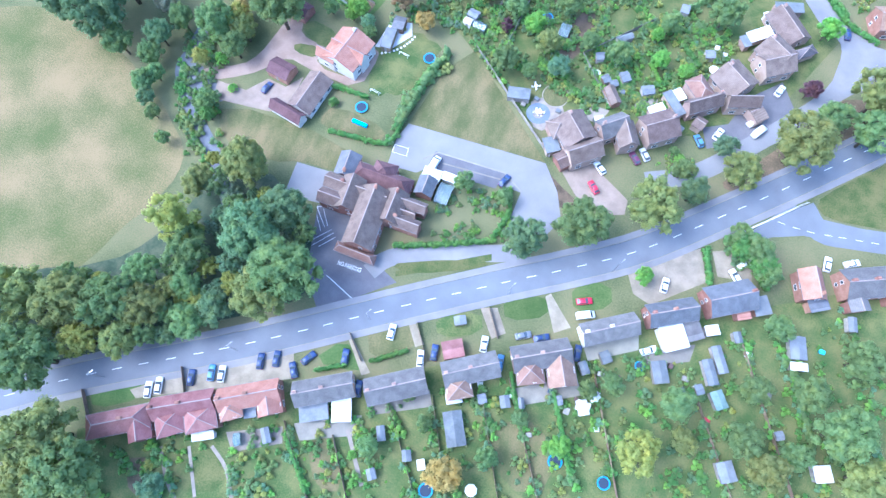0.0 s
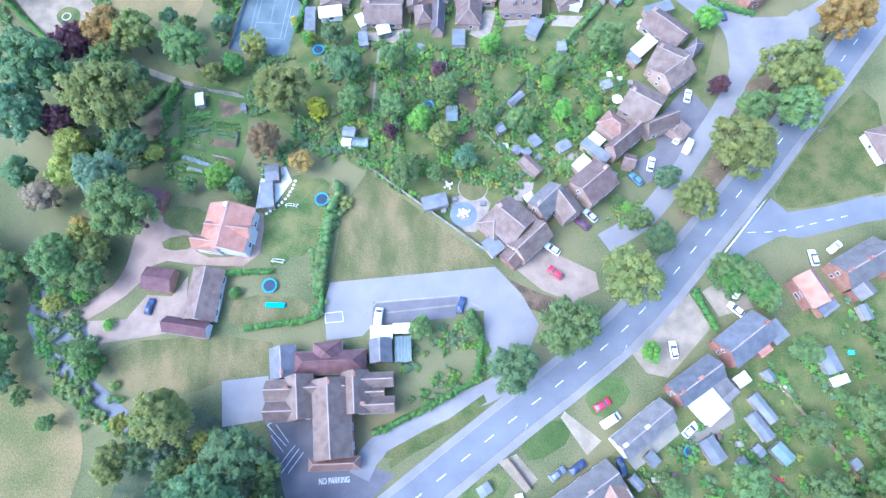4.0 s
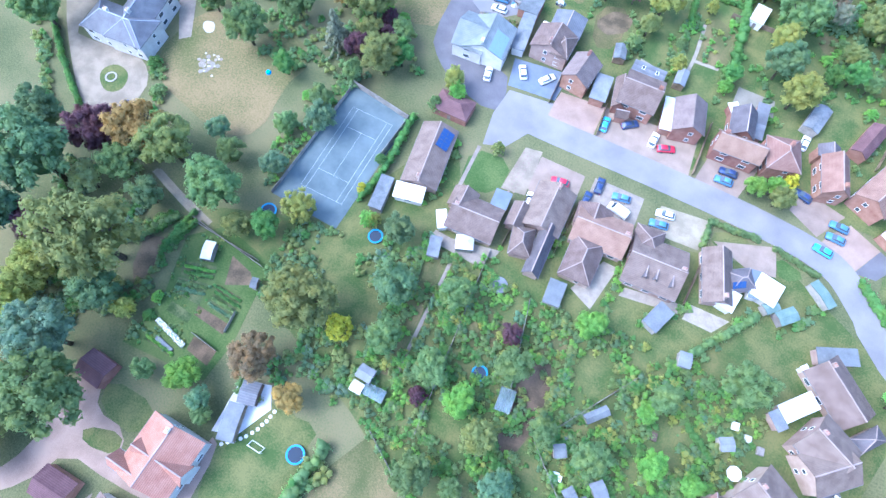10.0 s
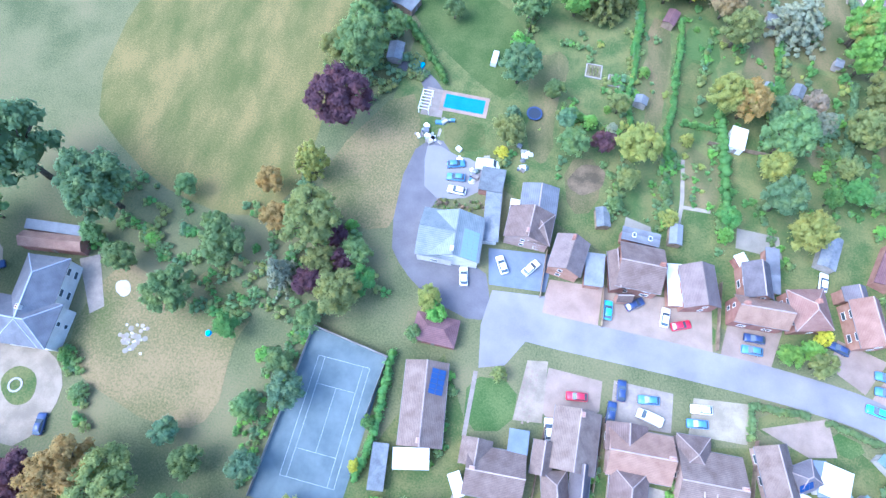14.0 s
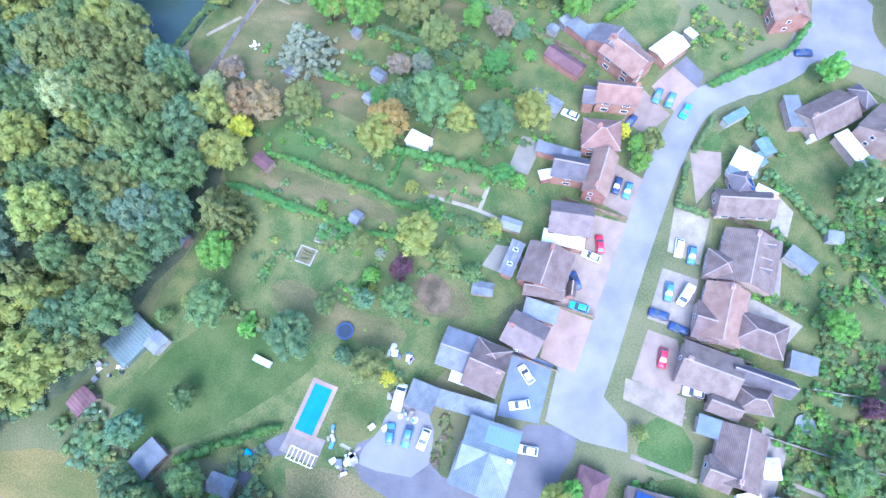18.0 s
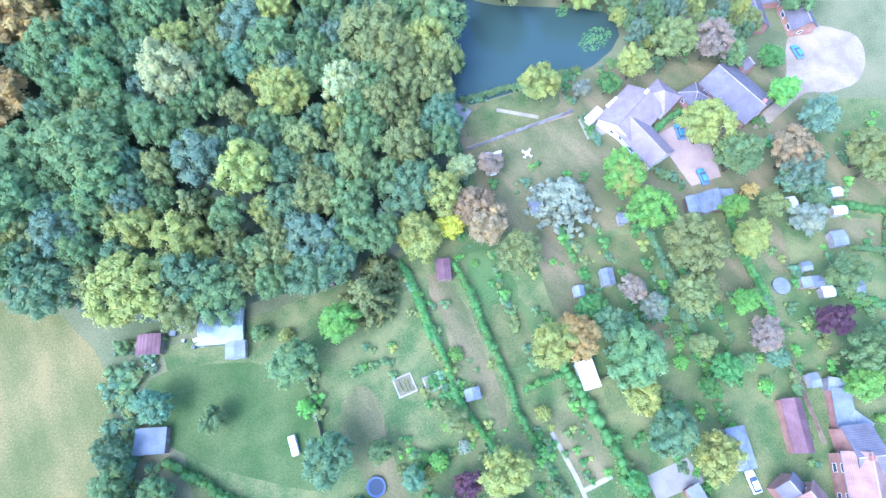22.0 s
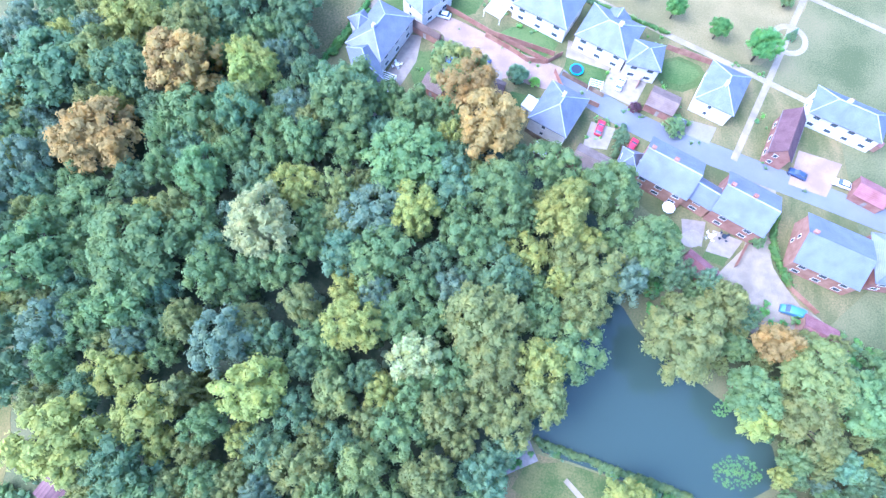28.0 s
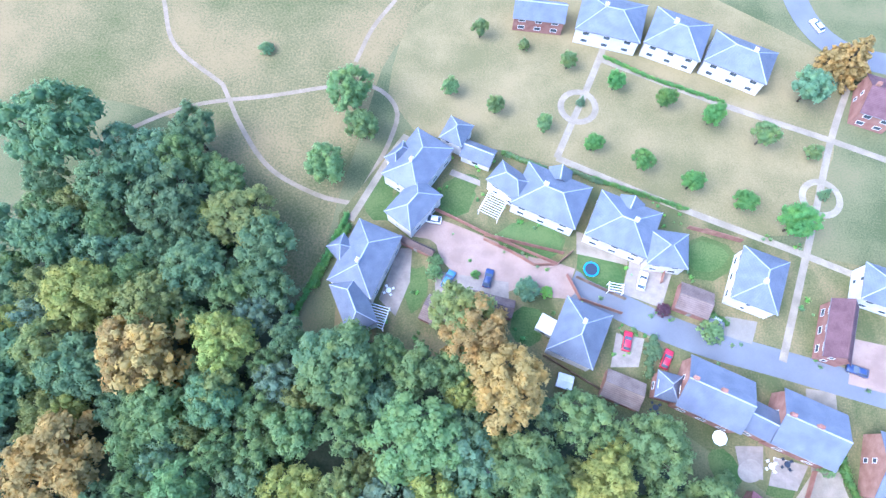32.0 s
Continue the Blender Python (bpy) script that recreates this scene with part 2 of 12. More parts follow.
surface("grey_timber", (0.19, 0.17, 0.15), (0.32, 0.29, 0.26), 8.0, 0.8, 0.9, 0.4, 0.2, vary=0.2)
surface("bark", (0.06, 0.05, 0.035), (0.14, 0.115, 0.085), 6.0, 1.0, 0.95, 0.7, 0.1)
surface("stone", (0.30, 0.28, 0.25), (0.45, 0.43, 0.40), 5.0, 0.6, 0.9, 0.4, 0.2, vary=0.15)
# leaves
LEAVES = {
    "mid": ((0.135, 0.225, 0.09), (0.27, 0.37, 0.155)),
    "dark": ((0.125, 0.21, 0.105), (0.23, 0.325, 0.165)),
    "blue": ((0.15, 0.225, 0.145), (0.26, 0.345, 0.225)),
    "yellow": ((0.25, 0.3, 0.085), (0.44, 0.475, 0.145)),
    "lime": ((0.16, 0.32, 0.075), (0.30, 0.50, 0.12)),
    "gold": ((0.42, 0.42, 0.05), (0.62, 0.60, 0.09)),
    "olive": ((0.175, 0.23, 0.08), (0.33, 0.365, 0.14)),
    "autumn": ((0.33, 0.245, 0.085), (0.49, 0.385, 0.15)),
    "russet": ((0.25, 0.2, 0.11), (0.4, 0.32, 0.18)),
    "purple": ((0.095, 0.05, 0.07), (0.19, 0.11, 0.135)),
    "pale": ((0.33, 0.385, 0.165), (0.5, 0.535, 0.265)),
    "silver": ((0.255, 0.29, 0.2), (0.385, 0.42, 0.305)),
    "hedge": ((0.11, 0.235, 0.07), (0.205, 0.365, 0.115)),
    "teal": ((0.14, 0.24, 0.135), (0.25, 0.37, 0.215)),
    "pink": ((0.27, 0.225, 0.165), (0.42, 0.355, 0.265)),
}
for key, (dk, lt) in LEAVES.items():
    dk = tuple(a * 0.62 + b * 0.38 for a, b in zip(dk, lt))
    surface("leaf_" + key, dk, lt, 2.2, 0.35, 0.92, 0.2, 0.08, vary=0.14, spots=0.55, island=0.1, thin=0.6)
# small
for key, rgb in {"white": (0.8, 0.8, 0.8), "silver": (0.5, 0.52, 0.55), "grey": (0.16, 0.17, 0.19), "black": (0.02, 0.02, 0.025), "blue": (0.09, 0.20, 0.36), "navy": (0.03, 0.05, 0.13), "red": (0.45, 0.02, 0.05), "cyan": (0.10, 0.42, 0.60), "plum": (0.12, 0.03, 0.08)}.items():
    plain("paint_" + key, rgb, 0.3)
plain("rubber", (0.02, 0.02, 0.02), 0.8)
plain("alloy", (0.5, 0.5, 0.52), 0.35, 0.9)
plain("dark_glass", (0.07, 0.085, 0.10), 0.08, 0.0, 0.8)
surface("ridge_pale", (0.27, 0.29, 0.35), (0.40, 0.42, 0.48), 6.0, 0.6, 0.8, 0.2, 0.3)
plain("gutter", (0.16, 0.15, 0.15), 0.5)
plain("pvc", (0.75, 0.75, 0.74), 0.4)
plain("solar", (0.02, 0.05, 0.16), 0.15, 0.0, 0.8)
plain("pale_solar", (0.2, 0.27, 0.33), 0.2, 0.0, 0.6)
plain("lamp_glass", (0.7, 0.7, 0.65), 0.2)
plain("tail_glass", (0.4, 0.02, 0.02), 0.2)
surface("pool_blue", (0.03, 0.15, 0.40), (0.045, 0.195, 0.48), 1.5, 0.4, 0.3, 0.05, 0.3)
plain("trampoline_mat", (0.02, 0.03, 0.05), 0.8)
plain("trampoline_pad", (0.03, 0.22, 0.42), 0.6)
plain("toy_blue", (0.02, 0.35, 0.75), 0.5)
plain("metal_post", (0.35, 0.36, 0.37), 0.45, 0.8)
plain("white_plastic", (0.75, 0.75, 0.74), 0.5)
plain("brown_plastic", (0.10, 0.06, 0.05), 0.6)

gm, gn, gl = nodes_of("greenhouse_glass")
gb = gn["Principled BSDF"]
gb.inputs["Base Color"].default_value = (0.42, 0.52, 0.50, 1)
gb.inputs["Roughness"].default_value = 0.12
gb.inputs["Transmission Weight"].default_value = 0.75
MATS["greenhouse_glass"] = gm

wm, wnn, wll = nodes_of("pond_water")
wb = wnn["Principled BSDF"]
wb.inputs["Base Color"].default_value = (0.035, 0.055, 0.045, 1)
wb.inputs["Roughness"].default_value = 0.06
wb.inputs["Specular IOR Level"].default_value = 0.3
wt = wnn.new("ShaderNodeTexNoise")
wt.inputs["Scale"].default_value = 1.2
wbp = wnn.new("ShaderNodeBump")
wbp.inputs["Strength"].default_value = 0.06
wll.new(wt.outputs["Fac"], wbp.inputs["Height"])
wll.new(wbp.outputs[0], wb.inputs["Normal"])
MATS["pond_water"] = wm

# ---------- builders ----------
MESHES = {}


def finish(bm, name, mat, smooth=False):
    me = bpy.data.meshes.new(name)
    if smooth:
        for f in bm.faces:
            f.smooth = True
    bm.to_mesh(me)
    bm.free()
    for one in mat if isinstance(mat, (list, tuple)) else [mat]:
        me.materials.append(MATS[one])
    return me


def part(name, bm, mat, parent, label="", at=None, smooth=False):
    me = bm if isinstance(bm, bpy.types.Mesh) else finish(bm, name, mat, smooth)
    ob = new(name, me)
    ob.parent = parent
    if at is not None:
        ob.matrix_basis = at
    if label:
        ob["label"] = label
    return ob


def thing(name, x, y, rot, label, category, group="", kind="", z=0.0, scale=None):
    e = new(name)
    e.empty_display_size = 0.5
    e.matrix_basis = pose(x, y, z, 0, 0, rot) @ (Matrix.Diagonal((*scale, 1)) if scale else Matrix.Identity(4))
    return tagged(e, label, category, group, kind)


def repaint(ob, mat):
    ob.material_slots[0].link = "OBJECT"
    ob.material_slots[0].material = MATS[mat]
    return ob


def add_box(bm, x0, x1, y0, y1, z0, z1, bevel=0.0, mi=0):
    made = bmesh.ops.create_cube(bm, size=1.0)["verts"]
    for v in made:
        v.co = Vector(((x0 + x1) / 2 + v.co.x * (x1 - x0), (y0 + y1) / 2 + v.co.y * (y1 - y0), (z0 + z1) / 2 + v.co.z * (z1 - z0)))
    faces = {f for v in made for f in v.link_faces}
    for f in faces:
        f.material_index = mi
    if bevel:
        bmesh.ops.bevel(bm, geom=list({e for f in faces for e in f.edges}), offset=bevel, segments=1, affect="EDGES")
    return bm


def box(x0, x1, y0, y1, z0, z1, bevel=0.0):
    return add_box(bmesh.new(), x0, x1, y0, y1, z0, z1, bevel)


def mesh_of(verts, faces, name, mat, smooth=False):
    me = bpy.data.meshes.new(name)
    me.from_pydata(verts, [], faces)
    for one in mat if isinstance(mat, (list, tuple)) else [mat]:
        me.materials.append(MATS[one])
    if smooth:
        me.polygons.foreach_set("use_smooth", [True] * len(me.polygons))
    me.update()
    return me


def disc(r, z0, z1, n=24, r2=None):
    bm = bmesh.new()
    bmesh.ops.create_cone(bm, cap_ends=True, segments=n, radius1=r, radius2=r if r2 is None else r2, depth=z1 - z0, matrix=Matrix.Translation((0, 0, (z0 + z1) / 2)))
    return bm


def rounded(pts, times=2):
    """Corner cutting of a closed outline."""
    pts = [Vector(p) for p in pts]
    for _ in range(times):
        out = []
        for a, b in zip(pts, pts[1:] + pts[:1]):
            out += [a.lerp(b, 0.25), a.lerp(b, 0.75)]
        pts = out
    return pts


def patch(name, pts, z, mat, label="", category="", kind="structure", soft=0, wobble=0.0, deep=0.03):
    """A flat piece of ground with a small thickness."""
    pts = [Vector(p) for p in pts]
    if soft:
        pts = rounded(pts, soft)
    if wobble:
        pts = [p + Vector(((noise.noise((p.x * 0.35, p.y * 0.35, z)) + 0.5 * noise.noise((p.x, p.y, z))) * wobble, (noise.noise((p.y * 0.35, p.x * 0.35, 7 + z)) + 0.5 * noise.noise((p.y, p.x, z + 4))) * wobble)) for p in pts]
    if sum(a.x * b.y - b.x * a.y for a, b in zip(pts, pts[1:] + pts[:1])) < 0:
        pts.reverse()
    c = sum(pts, Vector((0, 0))) / len(pts)
    n = len(pts)
    verts = [(p.x - c.x, p.y - c.y, 0) for p in pts] + [(p.x - c.x, p.y - c.y, -deep) for p in pts]
    faces = [tuple(range(n))] + [(i, n + i, n + (i + 1) % n, (i + 1) % n) for i in range(n)]
    ob = new(name, mesh_of(verts, faces, name, mat))
    ob.location = (c.x, c.y, z)
    return tagged(ob, label, category, "", kind)


def smooth_line(pts, step=2.0):
    """A gliding line through the points."""
    p = [Vector(q) for q in pts]
    p = [2 * p[0] - p[1]] + p + [2 * p[-1] - p[-2]]
    out = []
    for a, b, c, d in zip(p, p[1:], p[2:], p[3:]):
        n = max(1, int((c - b).length / step))
        for k in range(n):
            t = k / n
            out.append(0.5 * (2 * b + (c - a) * t + (2 * a - 5 * b + 4 * c - d) * t * t + (3 * b - a - 3 * c + d) * t**3))
    return out + [p[-2]]


def normals_of(line):
    out = []
    for i in range(len(line)):
        d = line[min(i + 1, len(line) - 1)] - line[max(i - 1, 0)]
        out.append(Vector((-d.y, d.x)).normalized())
    return out


def ribbon(name, pts, width, z, mat, label="", category="", kind="structure", offset=0.0, high=0.03, parent=None, step=2.0, wide_end=None):
    line = smooth_line(pts, step)
    nor = normals_of(line)
    verts, faces = [], []
    for i, (p, n) in enumerate(zip(line, nor)):
        w = width if wide_end is None else width + (wide_end - width) * i / (len(line) - 1)
        a, b = p + n * (offset + w / 2), p + n * (offset - w / 2)
        verts += [(a.x, a.y, z), (b.x, b.y, z), (a.x, a.y, z - high), (b.x, b.y, z - high)]
        if i:
            k = 4 * i
            faces += [(k - 4, k - 3, k + 1, k), (k - 4, k, k + 2, k - 2), (k - 3, k - 1, k + 3, k + 1)]
    last = len(verts) - 4
    faces += [(0, 2, 3, 1), (last, last + 1, last + 3, last + 2)]
    ob = new(name, mesh_of(verts, faces, name, mat))
    if parent:
        ob.parent = parent
        return ob
    return tagged(ob, label, category, "", kind)


def dashes(parent, pts, on, off, width, z, name="lane_dash", offset=0.0, start=0.0, end=1e9):
    line = smooth_line(pts, 0.5)
    nor = normals_of(line)
    me = finish(box(-on / 2, on / 2, -width / 2, width / 2, -0.01, 0), name, "white_line")
    run, nextat = 0.0, start
    for i in range(1, len(line)):
        run += (line[i] - line[i - 1]).length
        if run > nextat and run < end:
            d = line[i] - line[i - 1]
            p = line[i] + nor[i] * offset
            part(name, me, None, parent, at=pose(p.x, p.y, z, 0, 0, math.degrees(math.atan2(d.y, d.x))))
            nextat += on + off


# ---------- plants ----------
ICO = bmesh.new()
bmesh.ops.create_icosphere(ICO, subdivisions=2, radius=1.0)
ICO_V = np.array([v.co[:] for v in ICO.verts])
ICO_F = np.array([[v.index for v in f.verts] for f in ICO.faces])
ICO.free()
ICO = bmesh.new()
bmesh.ops.create_icosphere(ICO, subdivisions=1, radius=1.0)
ICO1_V = np.array([v.co[:] for v in ICO.verts])
ICO1_F = np.array([[v.index for v in f.verts] for f in ICO.faces])
ICO.free()


def leaf_mass(clumps, leaves, leaf_size, rng, low=True, rough=0.16):
    """clumps: rows of x, y, z, radius. Each is a knobbly inner mass wrapped in many leaf sprays. Gives vertices and faces."""
    vs, fs, k = [], [], 0
    biggest = max(c[3] for c in clumps)
    for x, y, z, r in clumps:
        base_v, base_f = (ICO_V, ICO_F) if r > 0.6 * biggest and not low else (ICO1_V, ICO1_F)
        v = base_v * (1 + rng.normal(0, rough, (len(base_v), 1))) * r * np.array([1, 1, 0.85]) * 0.7 + (x, y, z)
        vs.append(v)
        fs += (base_f + k).tolist()
        k += len(v)
        n = max(6, int(leaves * (r / biggest) ** 1.6))
        d = rng.normal(0, 1, (n, 3))
        d[:, 2] = np.where(d[:, 2] < -0.3, -d[:, 2], d[:, 2])
        d /= np.linalg.norm(d, axis=1, keepdims=True)
        c = np.array((x, y, z)) + d * r * rng.uniform(0.62, 1.14, (n, 1)) * np.array([1, 1, 0.88])
        nrm = d + rng.normal(0, 0.3, (n, 3)) + (0, 0, 0.55)
        nrm /= np.linalg.norm(nrm, axis=1, keepdims=True)
        u = np.cross(nrm, rng.normal(0, 1, (n, 3)))
        u /= np.linalg.norm(u, axis=1, keepdims=True) + 1e-9
        w = np.cross(nrm, u)
        s = leaf_size * rng.uniform(0.55, 1.35, (n, 1))
        blade = np.stack([c + u * s * 1.1, c - u * s * 0.6 + w * s * 0.8, c - u * s * 0.6 - w * s * 0.8], 1).reshape(-1, 3)
        vs.append(blade)
        fs += (np.arange(n * 3).reshape(-1, 3) + k).tolist()
        k += len(blade)
    return np.concatenate(vs), fs


def foliage(name, clumps, leaves, leaf_size, rng, mat, low=True, rough=0.16):
    vs, fs = leaf_mass(clumps, leaves, leaf_size, rng, low, rough)
    me = mesh_of(vs.tolist(), fs, name, mat)
    me.polygons.foreach_set("use_smooth", [True] * len(fs))
    return me


def planting(name, poly, count, hues, rmin, rmax, label, cover=0.0, scale=0.09, tall=1.0, seed=1):
    """Low garden plants and bushes nobody could count, sown in drifts over an area: one object."""
    rng = np.random.default_rng(seed)
    xs, ys = [p[0] for p in poly], [p[1] for p in poly]
    cx, cy = sum(xs) / len(xs), sum(ys) / len(ys)
    vs, fs, mi, k, made = [], [], [], 0, 0
    for _ in range(count * 8):
        if made >= count:
            break
        p = (rng.uniform(min(xs), max(xs)), rng.uniform(min(ys), max(ys)))
        if not inside(p, poly) or noise.noise((p[0] * scale, p[1] * scale, seed)) + 0.4 * noise.noise((p[0] * scale * 3, p[1] * scale * 3, seed)) < cover:
            continue
        r = rng.uniform(rmin, rmax) * rng.uniform(0.5, 1.0)
        pick = int((noise.noise((p[0] * 0.3, p[1] * 0.3, seed + 5.0)) + 1) * 3.5 * len(hues) + rng.integers(0, 2)) % len(hues)
        v, f = leaf_mass([(p[0] - cx, p[1] - cy, r * 0.55 * tall, r)] if r < 0.8 else [(p[0] - cx + r * 0.5 * math.cos(a), p[1] - cy + r * 0.5 * math.sin(a), r * tall * (0.5 + 0.2 * (i % 2)), r * 0.62) for i, a in enumerate((0.3, 2.4, 4.4))], 16, 0.19, rng)
        vs.append(v)
        fs += [[q + k for q in one] for one in f]
        mi += [pick] * len(f)
        k += len(v)
        made += 1
    me = mesh_of(np.concatenate(vs).tolist(), fs, name, ["leaf_" + h for h in hues])
    me.polygons.foreach_set("material_index", mi)
    ob = new(name, me)
    ob.location = (cx, cy, 0)
    return tagged(ob, label, "plants", "", "stuff")


def borders(name, lines, gap, hues, rmin, rmax, label, seed=1):
    """Loose planting along garden boundaries: one object."""
    rng = np.random.default_rng(seed)
    vs, fs, mi, k = [], [], [], 0
    for line in lines:
        for a, b in zip(line, line[1:]):
            a, b = Vector(a), Vector(b)
            run, length = 0.0, (b - a).length
            while run < length:
                p = a.lerp(b, run / length)
                run += gap * rng.uniform(0.5, 1.6)
                if noise.noise((p.x * 0.2, p.y * 0.2, seed)) < -0.25:
                    continue
                r = rng.uniform(rmin, rmax)
                x, y = p.x + rng.normal(0, 0.7), p.y + rng.normal(0, 0.7)
                v, f = leaf_mass([(x + r * 0.45 * math.cos(q), y + r * 0.45 * math.sin(q), r * (0.55 + 0.25 * (i % 2)), r * 0.62) for i, q in enumerate((0.3, 2.4, 4.4))], 18, 0.18, rng)
                vs.append(v)
                fs += [[q + k for q in one] for one in f]
                mi += [int((noise.noise((p.x * 0.25, p.y * 0.25, seed + 3.0)) + 1) * 4 * len(hues) + rng.integers(0, 2)) % len(hues)] * len(f)
                k += len(v)
    me = mesh_of(np.concatenate(vs).tolist(), fs, name, ["leaf_" + h for h in hues])
    me.polygons.foreach_set("material_index", mi)
    return tagged(new(name, me), label, "plants", "", "stuff")


def inside(p, poly):
    hit_ = False
    for (ax, ay), (bx, by) in zip(poly, poly[1:] + poly[:1]):
        if (ay > p[1]) != (by > p[1]) and p[0] < (bx - ax) * (p[1] - ay) / (by - ay) + ax:
            hit_ = not hit_
    return hit_


def branch(bm, a, b, ra, rb, n=6):
    a, b = Vector(a), Vector(b)
    m = Matrix.Translation((a + b) / 2) @ (b - a).to_track_quat("Z", "Y").to_matrix().to_4x4()
    bmesh.ops.create_cone(bm, cap_ends=True, segments=n, radius1=ra, radius2=rb, depth=(b - a).length, matrix=m)


def tree_meshes(kind, seed):
    """A unit tree: crown radius 1, height 2; returns trunk and crown meshes."""
    key = (kind, seed)
    if key in MESHES:
        return MESHES[key]
    rng = np.random.default_rng(seed + 100 * len(kind))
    bm = bmesh.new()
    cl = []
    if kind in ("round", "broad"):
        n, lump = (26, 0.27) if kind == "round" else (46, 0.2)
        branch(bm, (0, 0, -0.05), (0.02, 0.01, 0.8), 0.075, 0.05, 8)
        squash = [rng.uniform(-0.1, 0.1) for _ in range(6)]
        for i in range(n):
            up = 1 - 1.28 * (i + 0.5) / n
            a = i * 2.4 + rng.uniform(-0.3, 0.3)
            ring = math.sqrt(max(0.02, 1 - up * up))
            swell = 1 + squash[i % 3] + 0.12 * math.sin(2 * a + 9 * squash[3]) + 0.1 * math.sin(3 * a + 20 * squash[4]) + rng.uniform(-0.09, 0.07)
            p = np.array((math.cos(a) * ring * 0.76 * swell, math.sin(a) * ring * 0.76 * swell, 1.1 + up * 0.62 * swell))
            r = lump * rng.uniform(0.75, 1.2)
            if i % 4 == 0:
                branch(bm, (0.01, 0, 0.5 + 0.01 * i), p, 0.035, 0.01)
            cl.append((*p, r))
            for j in range(1 + i % 2):
                b2 = rng.uniform(0, 6.28)
                q = p + np.array((math.cos(b2) * 0.75, math.sin(b2) * 0.75, rng.uniform(0.1, 0.7))) * r * 0.85
                cl.append((*q, r * rng.uniform(0.4, 0.55)))
        cl += [(0, 0, 1.05, 0.66), (0.1, -0.1, 0.85, 0.6)]
        leaves, size = (250, 0.056) if kind == "round" else (400, 0.041)
    elif kind == "tall":
        cl += [(0, 0, 0.75, 0.55), (0.1, 0.05, 1.2, 0.5), (0, -0.1, 1.55, 0.32)]
        branch(bm, (0, 0, -0.05), (0.02, 0.01, 1.2), 0.08, 0.04, 8)
        for i in range(90):
            zz = rng.uniform(0.3, 1.95)
            wmax = 0.95 * math.sin(math.pi * (0.12 + 0.80 * (zz / 2.05))) ** 0.8
            a, rr = rng.uniform(0, 6.28), wmax * math.sqrt(rng.uniform(0.25, 1))
            cl.append((math.cos(a) * rr, math.sin(a) * rr, zz, rng.uniform(0.10, 0.22)))
            if i % 7 == 0:
                branch(bm, (0.01, 0, zz * 0.6), (math.cos(a) * rr, math.sin(a) * rr, zz), 0.03, 0.01)
        leaves, size = 130, 0.05
    elif kind == "conifer":
        branch(bm, (0, 0, -0.05), (0, 0, 1.9), 0.07, 0.012, 8)
        for i in range(13):
            zz = 0.18 + i * 0.137
            rr = (1.0 - zz / 2.0) * 1.05
            n = max(3, int(11 * rr) + 1)
            for j in range(n):
                a = j * 6.283 / n + i * 0.7 + rng.uniform(-0.15, 0.15)
                w = rr * rng.uniform(0.75, 1.1)
                branch(bm, (0, 0, zz + 0.04), (math.cos(a) * w, math.sin(a) * w, zz - 0.04), 0.014, 0.005, 4)
                for f in (0.45, 0.8, 1.0):
                    cl.append((math.cos(a) * w * f, math.sin(a) * w * f, zz - 0.05 * f, (0.15 - 0.055 * f) * (0.6 + 0.5 * rr)))
        leaves, size = 16, 0.055
    else:  # shrub
        for i in range(5):
            a = i * 1.26
            branch(bm, (0, 0, -0.05), (math.cos(a) * 0.5, math.sin(a) * 0.5, 0.8), 0.05, 0.02, 5)
        for i in range(34):
            a, rr = i * 2.4 + rng.uniform(-0.3, 0.3), math.sqrt((i + 0.5) / 34) * 0.9
            zz = 0.3 + 1.45 * (1 - rr * rr) * rng.uniform(0.75, 1.1)
            cl.append((math.cos(a) * rr, math.sin(a) * rr, zz, rng.uniform(0.14, 0.28)))
        cl.append((0, 0, 0.7, 0.62))
        leaves, size = 80, 0.085
    trunk = finish(bm, "trunk", "bark", True)
    crown = foliage("crown", cl, leaves, size, rng, "leaf_mid", low=False)
    MESHES[key] = trunk, crown
    return MESHES[key]


TREE_WORDS = {"mid": "green", "dark": "dark green", "blue": "blue-green", "yellow": "yellow-green", "lime": "bright lime-green", "gold": "golden yellow", "olive": "olive green", "autumn": "orange-brown autumn", "russet": "russet brown", "purple": "dark purple copper", "pale": "pale cream-green", "silver": "silvery grey-green", "hedge": "fresh green", "teal": "teal green", "pink": "faded brown"}
KIND_WORDS = {"broad": "large spreading deciduous tree", "round": "broad-crowned deciduous tree", "tall": "upright leafy tree", "conifer": "conifer with tiered branches", "shrub": "rounded garden shrub"}
tree_rng = random.Random(5)


def tree(x, y, r, h, kind="round", hue="mid", group="", where="on grass", z=0.0):
    if kind == "round" and r < 2.3:
        kind = "shrub"
    if kind == "round" and r > 5.2:
        kind = "broad"
    word = f"{TREE_WORDS[hue]} {KIND_WORDS[kind]} standing {where}"
    if kind in ("round", "broad"):
        r *= 0.92
    seed = tree_rng.randrange({"broad": 3, "round": 6, "tall": 4, "conifer": 2, "shrub": 5}[kind])
    e = thing("shrub" if kind == "shrub" else "tree", x, y, tree_rng.uniform(0, 360), word, "shrub" if kind == "shrub" else "tree", group, z=z, scale=(r, r * tree_rng.uniform(0.92, 1.08), h / 2))
    trunk, crown = tree_meshes(kind, seed)
    if kind == "shrub":
        part("stems", trunk, None, e)
    else:
        part("trunk", trunk, None, e)
    repaint(part("crown", crown, None, e), "leaf_" + hue)
    return e


